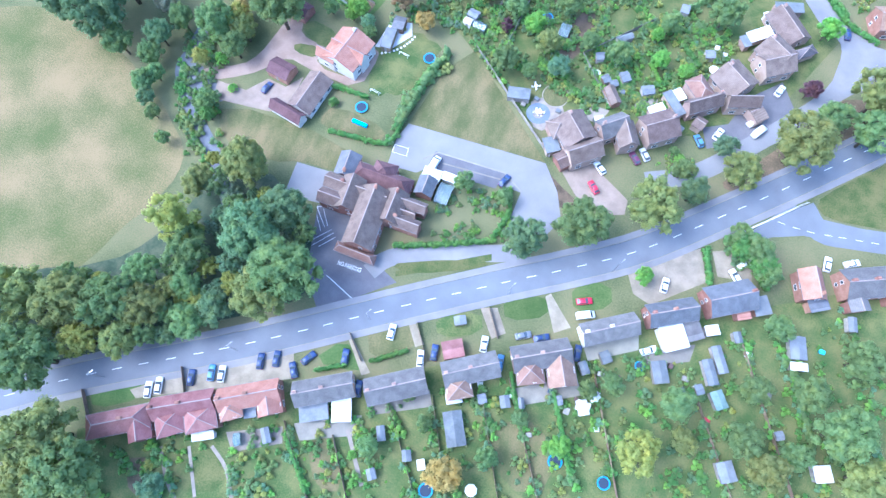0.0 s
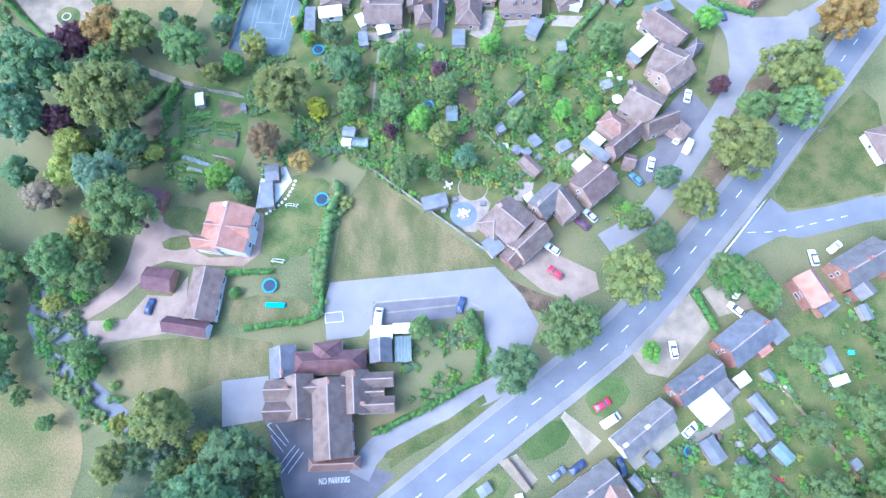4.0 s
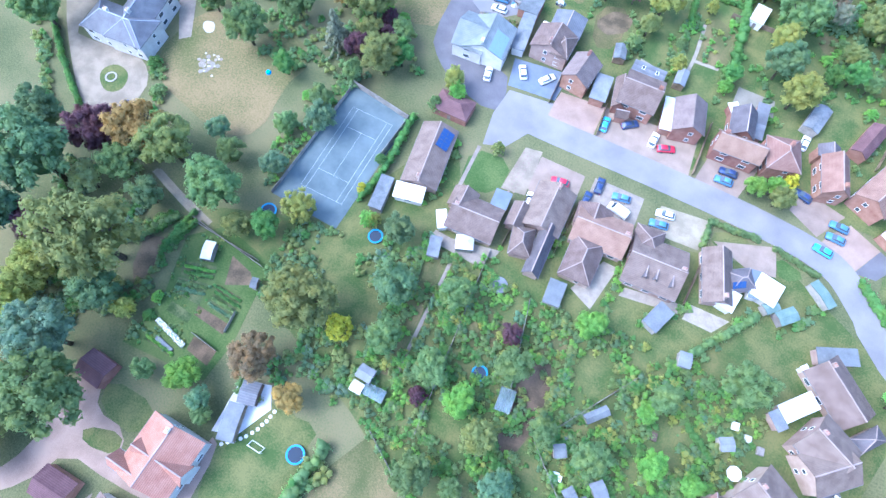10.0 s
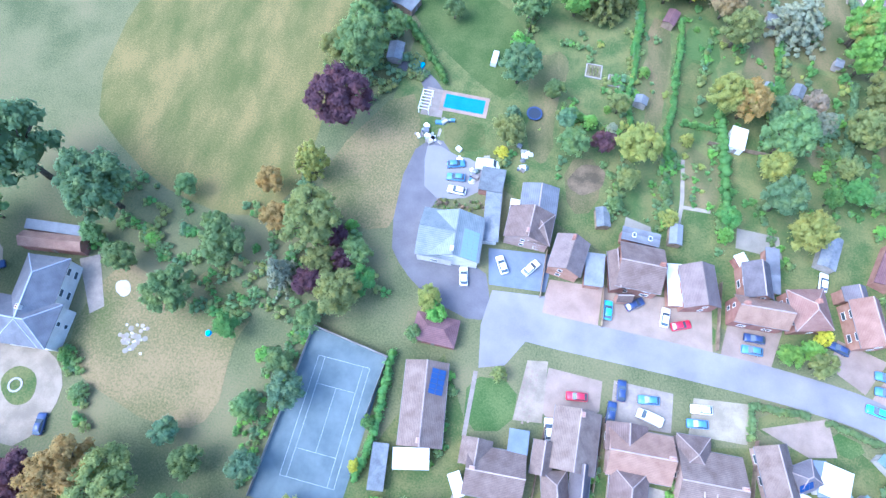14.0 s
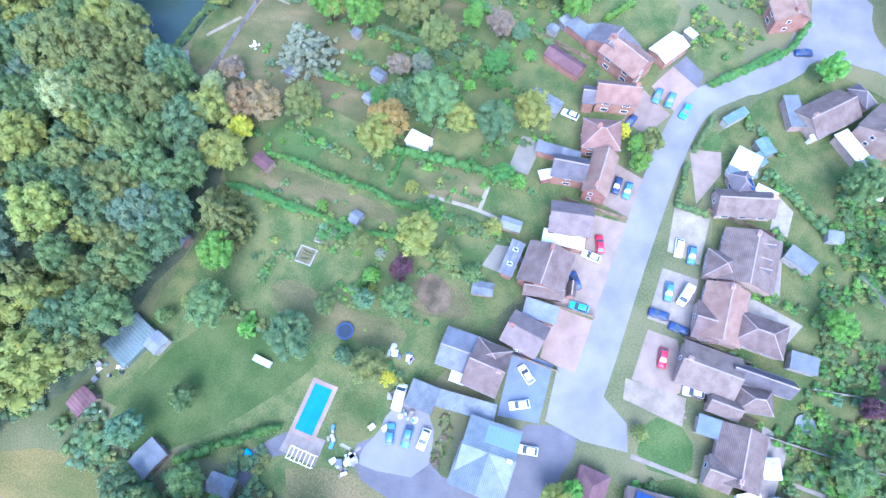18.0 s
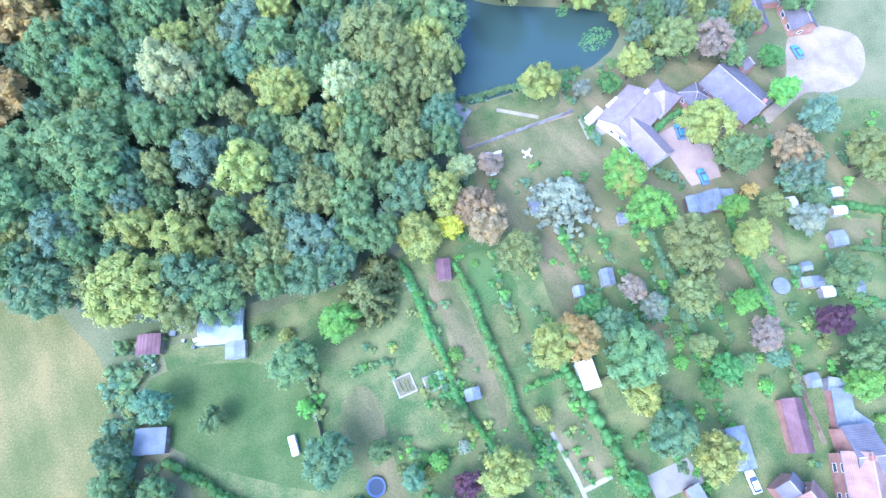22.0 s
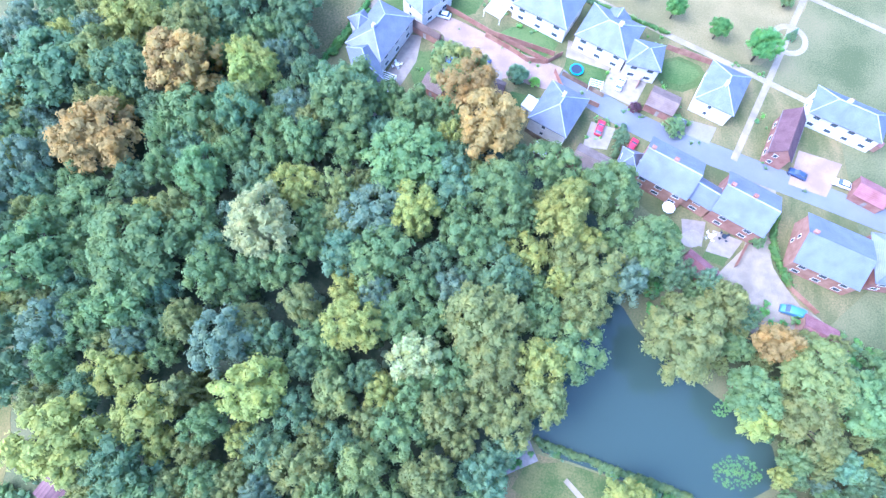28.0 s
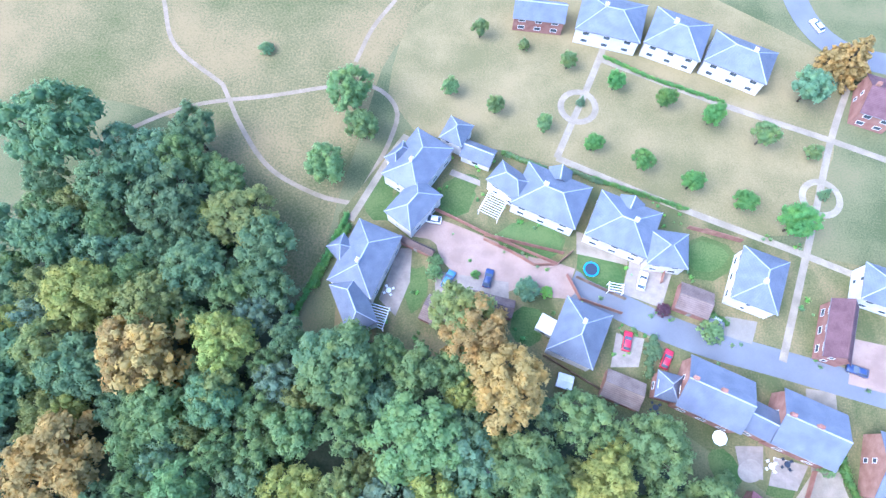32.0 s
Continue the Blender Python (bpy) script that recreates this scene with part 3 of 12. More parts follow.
def hedge(pts, width, height, hue="hedge", step=None):
    rng = np.random.default_rng(int(abs(pts[0][0] * 7 + pts[0][1] * 13)) + 3)
    line = smooth_line(pts, step or max(0.55, width * 0.45)) if len(pts) > 2 else [Vector(pts[0]).lerp(Vector(pts[1]), i / max(1, int((Vector(pts[1]) - Vector(pts[0])).length / max(0.55, width * 0.45)))) for i in range(max(1, int((Vector(pts[1]) - Vector(pts[0])).length / max(0.55, width * 0.45))) + 1)]
    c = line[len(line) // 2]
    cl = []
    for p in line:
        for f in (0.35, 0.8):
            cl.append((p.x - c.x + rng.normal(0, width * 0.1), p.y - c.y + rng.normal(0, width * 0.1), height * f, width * rng.uniform(0.42, 0.6)))
    me = foliage("hedge", cl, 34, 0.17, rng, "leaf_" + hue)
    ob = new("hedge", me)
    ob.location = (c.x, c.y, 0)
    return tagged(ob, f"{'clipped' if width < 1.6 else 'thick overgrown'} {TREE_WORDS[hue]} garden hedge", "hedge")


# ---------- buildings ----------
def window_meshes(w, h):
    key = ("window", round(w, 1), round(h, 1))
    if key not in MESHES:
        bm = bmesh.new()
        loops = [[bm.verts.new(p) for p in ((-q, y, lo), (q, y, lo), (q, y, hi), (-q, y, hi))] for q, lo, hi, y in ((w / 2, 0, h, 0.04), (w / 2, 0, h, -0.06), (w / 2 - 0.08, 0.08, h - 0.08, -0.06), (w / 2 - 0.08, 0.08, h - 0.08, 0.04))]
        for k in range(3):
            for i in range(4):
                bm.faces.new((loops[k][i], loops[k][(i + 1) % 4], loops[k + 1][(i + 1) % 4], loops[k + 1][i]))
        MESHES[key] = finish(bm, "window_frame", "pvc"), finish(box(-w / 2 + 0.08, w / 2 - 0.08, -0.02, 0.0, 0.08, h - 0.08), "pane", "dark_glass")
    return MESHES[key]


def add_window(house_ob, m, w, h):
    frame_me, pane_me = window_meshes(w, h)
    f = part("window", frame_me, None, house_ob, at=m)
    part("pane", pane_me, None, f)


def roof_mesh(L, W, eave, rise, kind, over, mat):
    """A roof over a plan L by W whose ridge runs along x; thick sheets with eaves."""
    l, w, t = L / 2 + over, W / 2 + over, 0.16
    slope = rise / (W / 2)
    z0 = eave - over * slope
    top = eave + rise
    if kind == "hip":
        run = min(w, l - 0.02)
        rl = l - run
        outer = [(-l, -w, z0), (l, -w, z0), (l, w, z0), (-l, w, z0), (-rl, 0, top), (rl, 0, top)]
        faces = [(0, 1, 5, 4), (2, 3, 4, 5), (1, 2, 5), (3, 0, 4)]
    elif kind == "flat":
        outer = [(-l, -w, eave), (l, -w, eave), (l, w, eave + rise), (-l, w, eave + rise)]
        faces = [(0, 1, 2, 3)]
    else:
        outer = [(-l, -w, z0), (l, -w, z0), (l, w, z0), (-l, w, z0), (-l, 0, top), (l, 0, top)]
        faces = [(0, 1, 5, 4), (2, 3, 4, 5)]
    n = len(outer)
    verts = [(x, y, z + t) for x, y, z in outer] + outer
    out = list(faces) + [tuple(n + i for i in reversed(f)) for f in faces]
    edges = {}
    for f in faces:
        for a, b in zip(f, f[1:] + f[:1]):
            edges[(a, b)] = 1
    for a, b in edges:
        if (b, a) not in edges:
            out.append((a, n + a, n + b, b))
    return mesh_of(verts, out, "roof", mat), top + t


def chimney(house_ob, m, z0, z1, wall):
    bm = box(-0.45, 0.45, -0.32, 0.32, z0, z1)
    add_box(bm, -0.52, 0.52, -0.39, 0.39, z1 - 0.2, z1 - 0.02)
    c = part("chimney", bm, wall, house_ob, at=m)
    if "pot" not in MESHES:
        MESHES["pot"] = finish(disc(0.13, 0, 0.45, 8, 0.10), "chimney_pot", "roof_salmon")
    for dx in (-0.22, 0.22):
        part("chimney_pot", MESHES["pot"], None, c, at=Matrix.Translation((dx, 0, z1 - 0.02)))


build_rng = random.Random(11)


def block(h, m, L, W, eave, rise, kind, roof, wall, chimneys=0, openings=True, over=0.35, ridge=None):
    """One volume of a building under the thing h; m: its pose in the thing's space."""
    wt_ = 0.25
    bm = bmesh.new()
    for a, b, c, d in ((-L / 2, L / 2, -W / 2, -W / 2 + wt_), (-L / 2, L / 2, W / 2 - wt_, W / 2), (-L / 2, -L / 2 + wt_, -W / 2 + wt_, W / 2 - wt_), (L / 2 - wt_, L / 2, -W / 2 + wt_, W / 2 - wt_)):
        add_box(bm, a, b, c, d, 0, eave)
    if kind == "gable":
        for sx in (-1, 1):
            x0, x1 = sorted((sx * L / 2, sx * (L / 2 - wt_)))
            v = [bm.verts.new(p) for p in ((x0, -W / 2, eave), (x0, W / 2, eave), (x0, 0, eave + rise), (x1, -W / 2, eave), (x1, W / 2, eave), (x1, 0, eave + rise))]
            for f in ((0, 2, 1), (3, 4, 5), (0, 1, 4, 3), (1, 2, 5, 4), (2, 0, 3, 5)):
                bm.faces.new([v[i] for i in f])
    part("wall", bm, wall, h, at=m)
    me, top = roof_mesh(L, W, eave, rise, kind, over, roof)
    rf = part("roof", me, None, h, at=m)
    if kind in ("gable", "hip"):
        rl = L / 2 + over - (min(W / 2 + over, L / 2 + over - 0.02) if kind == "hip" else 0)
        if rl > 0.3:
            part("ridge_cap", box(-rl, rl, -0.14, 0.14, top - 0.08, top + 0.07, 0.04), ridge or ("ridge_tile" if roof in ("roof_brown", "roof_mauve", "roof_grey", "roof_rust", "roof_red", "roof_slate", "roof_salmon") else roof), rf)
        if kind == "hip":
            for sx in (-1, 1):
                for sy in (-1, 1):
                    bmr = bmesh.new()
                    z0 = eave - over * rise / (W / 2) + 0.17
                    branch(bmr, (sx * (L / 2 + over - 0.02), sy * (W / 2 + over - 0.02), z0), (sx * max(0, rl), 0, top), 0.11, 0.11, 5)
                    part("hip_cap", bmr, ridge or ("ridge_tile" if roof in ("roof_brown", "roof_mauve", "roof_grey", "roof_rust", "roof_red", "roof_slate", "roof_salmon") else roof), rf)
        for sy in (-1, 1) if L > 5 else ():
            y = sy * (W / 2 + over + 0.05)
            part("gutter", box(-L / 2 - over, L / 2 + over, y - 0.05, y + 0.05, eave - over * rise / (W / 2) - 0.02, eave - over * rise / (W / 2) + 0.08), "gutter", rf)
    for i in range(chimneys):
        fx = (0, -1, 1)[i] * (L / 2 - 0.7) if chimneys > 1 else build_rng.choice((-1, 1)) * (L / 2 - 0.8)
        if kind == "hip":
            fx *= 0.3
        chimney(h, m @ Matrix.Translation((fx, 0.3, 0)), eave, eave + rise + 1.0, wall)
    if openings and eave > 2.2:
        floors = [0.9] if eave < 4 else [0.9, 3.4]
        for zf in floors:
            for sy in (-1, 1):
                n = max(1, int(L / 3.9))
                for i in range(n):
                    x = (i + 0.5) * L / n - L / 2
                    w = 1.7 if L / n > 2.6 else 1.0
                    add_window(h, m @ pose(x, sy * W / 2, zf, 0, 0, 0 if sy < 0 else 180), w, 1.2)
            if W > 4.5 and kind != "flat":
                for sx in (-1, 1):
                    add_window(h, m @ pose(sx * L / 2, 0.8, zf, 0, 0, 90 if sx > 0 else -90), 1.0, 1.2)
    return rf


ROOF_WORDS = {"roof_pale_slate": "pale grey slate", "roof_brown": "brown tiled", "roof_salmon": "salmon clay-tiled", "roof_red": "red tiled", "roof_rust": "rust-coloured tiled", "roof_slate": "grey slate", "roof_blue_slate": "blue slate", "roof_grey": "weathered grey tiled", "roof_pink": "pale pinkish tiled", "roof_plum": "dark plum tiled", "roof_mauve": "mauve-grey tiled", "roof_pale": "pale weathered pink-brown tiled", "tarp_roof": "faded green felt", "slate_blue_paving": "blue-grey membrane", "felt": "grey felt", "blue_felt": "blue-grey felt", "white_felt": "white", "greenhouse_glass": "glass"}
WALL_WORDS = {"brick": "red brick", "pale_brick": "pale brick", "render": "cream rendered", "timber": "brown timber", "grey_timber": "grey timber", "stone": "stone", "pvc": "white"}


def house(x, y, rot, L, W, eave, rise, kind="gable", roof="roof_brown", wall="brick", chimneys=1, ridge=None, name="house"):
    words = f"{'two-storey' if eave > 4 else 'single-storey'} {WALL_WORDS[wall]} {name.replace('_', ' ')} with {'hipped' if kind == 'hip' else 'pitched' if kind == 'gable' else 'flat'} {ROOF_WORDS[roof]} roof"
    h = thing(name, x, y, rot, words, name.replace("_", " "))
    block(h, Matrix.Identity(4), L, W, eave, rise, kind, roof, wall, chimneys, ridge=ridge)
    return h


def wing(h, x, y, rot, L, W, eave, rise, kind="gable", roof="roof_brown", wall="brick", chimneys=0, ridge=None, openings=True):
    m = h.matrix_basis.inverted() @ pose(x, y, 0, 0, 0, rot)
    return block(h, m, L, W, eave, rise, kind, roof, wall, chimneys, openings, ridge=ridge)


def shed(x, y, rot, L, W, eave=2.0, rise=0.5, roof="felt", wall="timber", kind="gable", name="shed"):
    h = thing(name, x, y, rot, f"small {WALL_WORDS[wall]} {name.replace('_', ' ')} with {ROOF_WORDS[roof]} roof", name.replace("_", " "))
    bm = box(-L / 2, L / 2, -W / 2, W / 2, 0, eave)
    if kind == "gable":
        v = [bm.verts.new(p) for p in ((-L / 2, -W / 2, eave), (-L / 2, W / 2, eave), (-L / 2, 0, eave + rise), (L / 2, -W / 2, eave), (L / 2, W / 2, eave), (L / 2, 0, eave + rise))]
        for f in ((0, 2, 1), (3, 4, 5)):
            bm.faces.new([v[i] for i in f])
    part("body", bm, wall, h)
    me, _ = roof_mesh(L, W, eave, rise, kind, 0.15, roof)
    part("roof", me, None, h)
    part("door", box(-0.4, 0.4, -W / 2 - 0.04, -W / 2, 0.05, 1.8), "grey_timber", h)
    return h


def greenhouse(x, y, rot, L, W):
    h = thing("greenhouse", x, y, rot, "small glass greenhouse with thin dark frame", "greenhouse")
    bm = box(-L / 2, L / 2, -W / 2, W / 2, 0, 1.5)
    part("glass_wall", bm, "greenhouse_glass", h)
    me, top = roof_mesh(L, W, 1.5, 0.7, "gable", 0.02, "greenhouse_glass")
    part("glass_roof", me, None, h)
    n = max(2, int(L / 0.7))
    me = None
    for i in range(n + 1):
        xx = -L / 2 + i * L / n
        bm = bmesh.new()
        branch(bm, (0, -W / 2, 1.68), (0, 0, 2.4), 0.035, 0.035, 4)
        branch(bm, (0, W / 2, 1.68), (0, 0, 2.4), 0.035, 0.035, 4)
        part("glazing_bar", bm, "gutter", h, at=Matrix.Translation((xx, 0, 0)))
    return h


def fence(pts, height=1.7, mat="timber", gap=3.2):
    a0 = pts[0]
    e = thing("garden_wall", a0[0], a0[1], 0, "low red brick garden wall beside a drive", "wall") if mat == "brick" else thing("fence", a0[0], a0[1], 0, f"{'weathered grey' if mat == 'grey_timber' else 'brown'} timber panel fence between gardens", "fence")
    key = ("fence", height, mat)
    if key not in MESHES:
        MESHES[key] = finish(box(0, gap, -0.03, 0.03, 0.05, height), "panel", mat), finish(box(-0.06, 0.06, -0.06, 0.06, 0, height + 0.12), "post", mat)
    panel, post = MESHES[key]
    for a, b in zip(pts, pts[1:]):
        a, b = Vector(a), Vector(b)
        n = max(1, round((b - a).length / gap))
        ang = math.degrees(math.atan2(b.y - a.y, b.x - a.x))
        s = (b - a).length / n / gap
        for i in range(n):
            p = a.lerp(b, i / n) - Vector(a0)
            m = pose(p.x, p.y, 0, 0, 0, ang)
            part("panel", panel, None, e, at=m @ Matrix.Diagonal((s, 1, 1, 1)))
            part("post", post, None, e, at=m)
    return e


# ---------- vehicles ----------
def car_meshes(kind):
    key = ("car", kind)
    if key in MESHES:
        return MESHES[key]
    if kind == "van":
        ln, wd, prof = 5.0, 1.9, [(-2.5, 0.45, 1.0), (-2.48, 1.0, 1.9), (-2.4, 1.9, 2.05), (0.9, 2.0, 2.05), (1.6, 1.25, 1.45), (2.35, 1.0, 1.15), (2.5, 0.45, 0.7)]
        body_rows = [(-2.5, 0.75), (-2.45, 1.95), (-2.2, 2.1), (1.0, 2.1), (1.75, 1.3), (2.4, 1.05), (2.5, 0.7)]
    else:
        ln, wd = 4.3, 1.78
        body_rows = [(-2.15, 0.7), (-2.1, 0.95), (-1.7, 1.02), (1.0, 1.0), (1.75, 0.88), (2.1, 0.72), (2.15, 0.5)]
    bm = bmesh.new()
    rows = []
    for i, (x, zt) in enumerate(body_rows):
        narrow = 0.86 if i in (0, len(body_rows) - 1) else 0.96 if i in (1, len(body_rows) - 2) else 1.0
        w = wd / 2 * narrow
        rows.append([bm.verts.new(p) for p in ((x, -w * 0.93, 0.28), (x, -w, 0.55), (x, -w * 0.98, zt - 0.12), (x, -w * 0.86, zt), (x, w * 0.86, zt), (x, w * 0.98, zt - 0.12), (x, w, 0.55), (x, w * 0.93, 0.28))])
    for a, b in zip(rows, rows[1:]):
        for i in range(8):
            bm.faces.new((a[i], a[(i + 1) % 8], b[(i + 1) % 8], b[i]))
    bm.faces.new(list(reversed(rows[0])))
    bm.faces.new(rows[-1])
    bmesh.ops.recalc_face_normals(bm, faces=bm.faces)
    body = finish(bm, "body", "paint_white", True)
    out = {"body": body}
    if kind == "van":
        bm = bmesh.new()
        v = [bm.verts.new(p) for p in ((1.06, -0.78, 2.06), (1.06, 0.78, 2.06), (1.72, 0.82, 1.36), (1.72, -0.82, 1.36))]
        bm.faces.new(v)
        bmesh.ops.solidify(bm, geom=bm.faces[:], thickness=-0.03)
        out["windscreen"] = finish(bm, "windscreen", "dark_glass")
    else:
        cab = [(-1.95, 0.98, 0.72), (-1.35, 1.43, 0.58), (0.1, 1.46, 0.6), (1.0, 0.97, 0.72)]
        bm = bmesh.new()
        q = [[bm.verts.new((x, -w, z)), bm.verts.new((x, w, z))] for x, z, w in cab]
        lo = [[bm.verts.new((x, -0.78, 0.95)), bm.verts.new((x, 0.78, 0.95))] for x in (-1.35, 0.1)]
        for a, b in zip(q, q[1:]):
            bm.faces.new((a[0], a[1], b[1], b[0]))
        for k in (0, 1):
            bm.faces.new((q[0][k], lo[0][k], q[1][k]))
            bm.faces.new((lo[0][k], lo[1][k], q[2][k], q[1][k]))
            bm.faces.new((lo[1][k], q[3][k], q[2][k]))
        bmesh.ops.recalc_face_normals(bm, faces=bm.faces)
        out["glasshouse"] = finish(bm, "glasshouse", "dark_glass")
        bm = bmesh.new()
        add_box(bm, -1.42, 0.16, -0.6, 0.6, 1.42, 1.5, 0.03)
        out["roof_panel"] = finish(bm, "roof_panel", "paint_white", True)
    bm = bmesh.new()
    bmesh.ops.create_cone(bm, cap_ends=True, segments=14, radius1=0.32, radius2=0.32, depth=0.2, matrix=Matrix.Rotation(radians(90), 4, "X"))
    out["tyre"] = finish(bm, "tyre", "rubber")
    bm = bmesh.new()
    bmesh.ops.create_cone(bm, cap_ends=True, segments=10, radius1=0.2, radius2=0.2, depth=0.22, matrix=Matrix.Rotation(radians(90), 4, "X"))
    out["rim"] = finish(bm, "rim", "alloy")
    out["headlight"] = finish(box(-0.12, 0.03, -0.17, 0.17, -0.08, 0.08, 0.03), "headlight", "lamp_glass")
    out["tail_light"] = finish(box(-0.03, 0.1, -0.14, 0.14, -0.1, 0.1, 0.03), "tail_light", "tail_glass")
    MESHES[key] = out
    return out


def car(x, y, rot, colour="white", kind="car", group="parked cars", scale=1.0):
    e = thing("van" if kind == "van" else "car", x, y, rot, f"{'pale' if colour == 'white' else ''} {colour} {'panel van' if kind == 'van' else 'hatchback car'} parked on a driveway".strip(), kind, group, scale=(scale,) * 3)
    me = car_meshes(kind)
    for key in ("body", "roof_panel"):
        if key in me:
            repaint(part(key, me[key], None, e), "paint_" + colour)
    for key in ("glasshouse", "windscreen"):
        if key in me:
            part(key, me[key], None, e)
    fx, rx, wy = (1.55, -1.55, 0.84) if kind == "van" else (1.35, -1.3, 0.8)
    for xx in (fx, rx):
        for yy in (-wy, wy):
            w = part("wheel", me["tyre"], None, e, at=Matrix.Translation((xx, yy, 0.32)))
            part("rim", me["rim"], None, w)
    for yy in (-0.58, 0.58):
        part("headlight", me["headlight"], None, e, at=Matrix.Translation((2.4 if kind == "van" else 2.05, yy, 0.78 if kind == "van" else 0.66)))
        part("tail_light", me["tail_light"], None, e, at=Matrix.Translation((-2.52 if kind == "van" else -2.13, yy, 0.95 if kind == "van" else 0.78)))
    return e


def trampoline(x, y, r=1.5, pad="trampoline_pad"):
    e = thing("trampoline", x, y, 0, f"round {'blue' if pad == 'trampoline_pad' else 'navy'}-edged garden trampoline with black mat", "trampoline")
    part("mat", disc(r * 0.8, 0.74, 0.76, 28), "trampoline_mat", e)
    bm = bmesh.new()
    n = 28
    ring = [[bm.verts.new((math.cos(6.2832 * i / n) * q, math.sin(6.2832 * i / n) * q, z)) for i in range(n)] for q, z in ((r * 0.8, 0.78), (r, 0.80), (r, 0.7), (r * 0.8, 0.7))]
    for k in range(4):
        for i in range(n):
            bm.faces.new((ring[k][i], ring[k][(i + 1) % n], ring[(k + 1) % 4][(i + 1) % n], ring[(k + 1) % 4][i]))
    bmesh.ops.recalc_face_normals(bm, faces=bm.faces)
    part("pad", bm, pad, e)
    for i in range(6):
        bm = bmesh.new()
        branch(bm, (math.cos(i * 1.047) * r * 0.95, math.sin(i * 1.047) * r * 0.95, 0), (math.cos(i * 1.047) * r * 0.95, math.sin(i * 1.047) * r * 0.95, 0.72), 0.035, 0.035, 6)
        part("leg", bm, "metal_post", e)
    return e


def goal(x, y, rot, w=3.0):
    e = thing("football_goal", x, y, rot, "small white tubular football goal on the lawn", "goal")
    for a, b, nm in (((-w / 2, 0, 0), (-w / 2, 0, 1.4), "post"), ((w / 2, 0, 0), (w / 2, 0, 1.4), "post"), ((-w / 2, 0, 1.4), (w / 2, 0, 1.4), "crossbar"), ((-w / 2, 0, 1.4), (-w / 2, 1.1, 0.05), "stay"), ((w / 2, 0, 1.4), (w / 2, 1.1, 0.05), "stay"), ((-w / 2, 1.1, 0.05), (w / 2, 1.1, 0.05), "back_bar")):
        bm = bmesh.new()
        branch(bm, a, b, 0.07, 0.07, 8)
        part(nm, bm, "white_plastic", e)
    return e


def raised_bed(x, y, rot, L, W):
    e = thing("raised_bed", x, y, rot, "square timber-edged raised bed of bare earth on a lawn", "garden bed", z=0.05)
    for a, b, c, d in ((-L / 2, L / 2, -W / 2, -W / 2 + 0.3), (-L / 2, L / 2, W / 2 - 0.3, W / 2), (-L / 2, -L / 2 + 0.3, -W / 2 + 0.3, W / 2 - 0.3), (L / 2 - 0.3, L / 2, -W / 2 + 0.3, W / 2 - 0.3)):
        part("board", box(a, b, c, d, 0, 0.28, 0.02), "grey_timber", e)
    part("earth", box(-L / 2 + 0.3, L / 2 - 0.3, -W / 2 + 0.3, W / 2 - 0.3, 0, 0.2), "worn_grass", e)
    rng = np.random.default_rng(int(abs(x) * 10))
    for i in range(3):
        row = [(rng.uniform(-0.1, 0.1) + (i - 1) * W * 0.2, u, 0.32, rng.uniform(0.14, 0.26)) for u in np.arange(-L * 0.3, L * 0.3, 0.45)]
        part("plant_row", foliage("plant_row", row, 14, 0.1, rng, "leaf_olive"), None, e)
    return e


def ring_path(name, x, y, r, w, z, mat, label, category):
    n = 40
    verts, faces = [], []
    for i in range(n):
        a = 6.28318 * i / n
        for q, zz in ((r - w / 2, z), (r + w / 2, z), (r + w / 2, z - 0.03), (r - w / 2, z - 0.03)):
            verts.append((math.cos(a) * q, math.sin(a) * q, zz))
    for i in range(n):
        j = (i + 1) % n
        for k in range(4):
            faces.append((4 * i + k, 4 * i + (k + 1) % 4, 4 * j + (k + 1) % 4, 4 * j + k))
    ob = new(name, mesh_of(verts, faces, name, mat))
    ob.location = (x, y, 0)
    return tagged(ob, label, category, "", "structure")


def stripe(parent, a, b, w, z, name="line", mat="white_line"):
    """A painted straight line under a piece of paving."""
    a, b = Vector(a), Vector(b)
    d = (b - a).length
    m = pose((a.x + b.x) / 2, (a.y + b.y) / 2, z, 0, 0, math.degrees(math.atan2(b.y - a.y, b.x - a.x)))
    return part(name, box(-d / 2, d / 2, -w / 2, w / 2, -0.012, 0), mat, parent, at=parent.matrix_basis.inverted() @ m)


def block_thing(name, x, y, rot, L, W, h, mat, label, category, bevel=0.04, z=0.0):
    ob = new(name, finish(box(-L / 2, L / 2, -W / 2, W / 2, 0, h, bevel), name, mat))
    ob.matrix_basis = pose(x, y, z, 0, 0, rot)
    return tagged(ob, label, category)


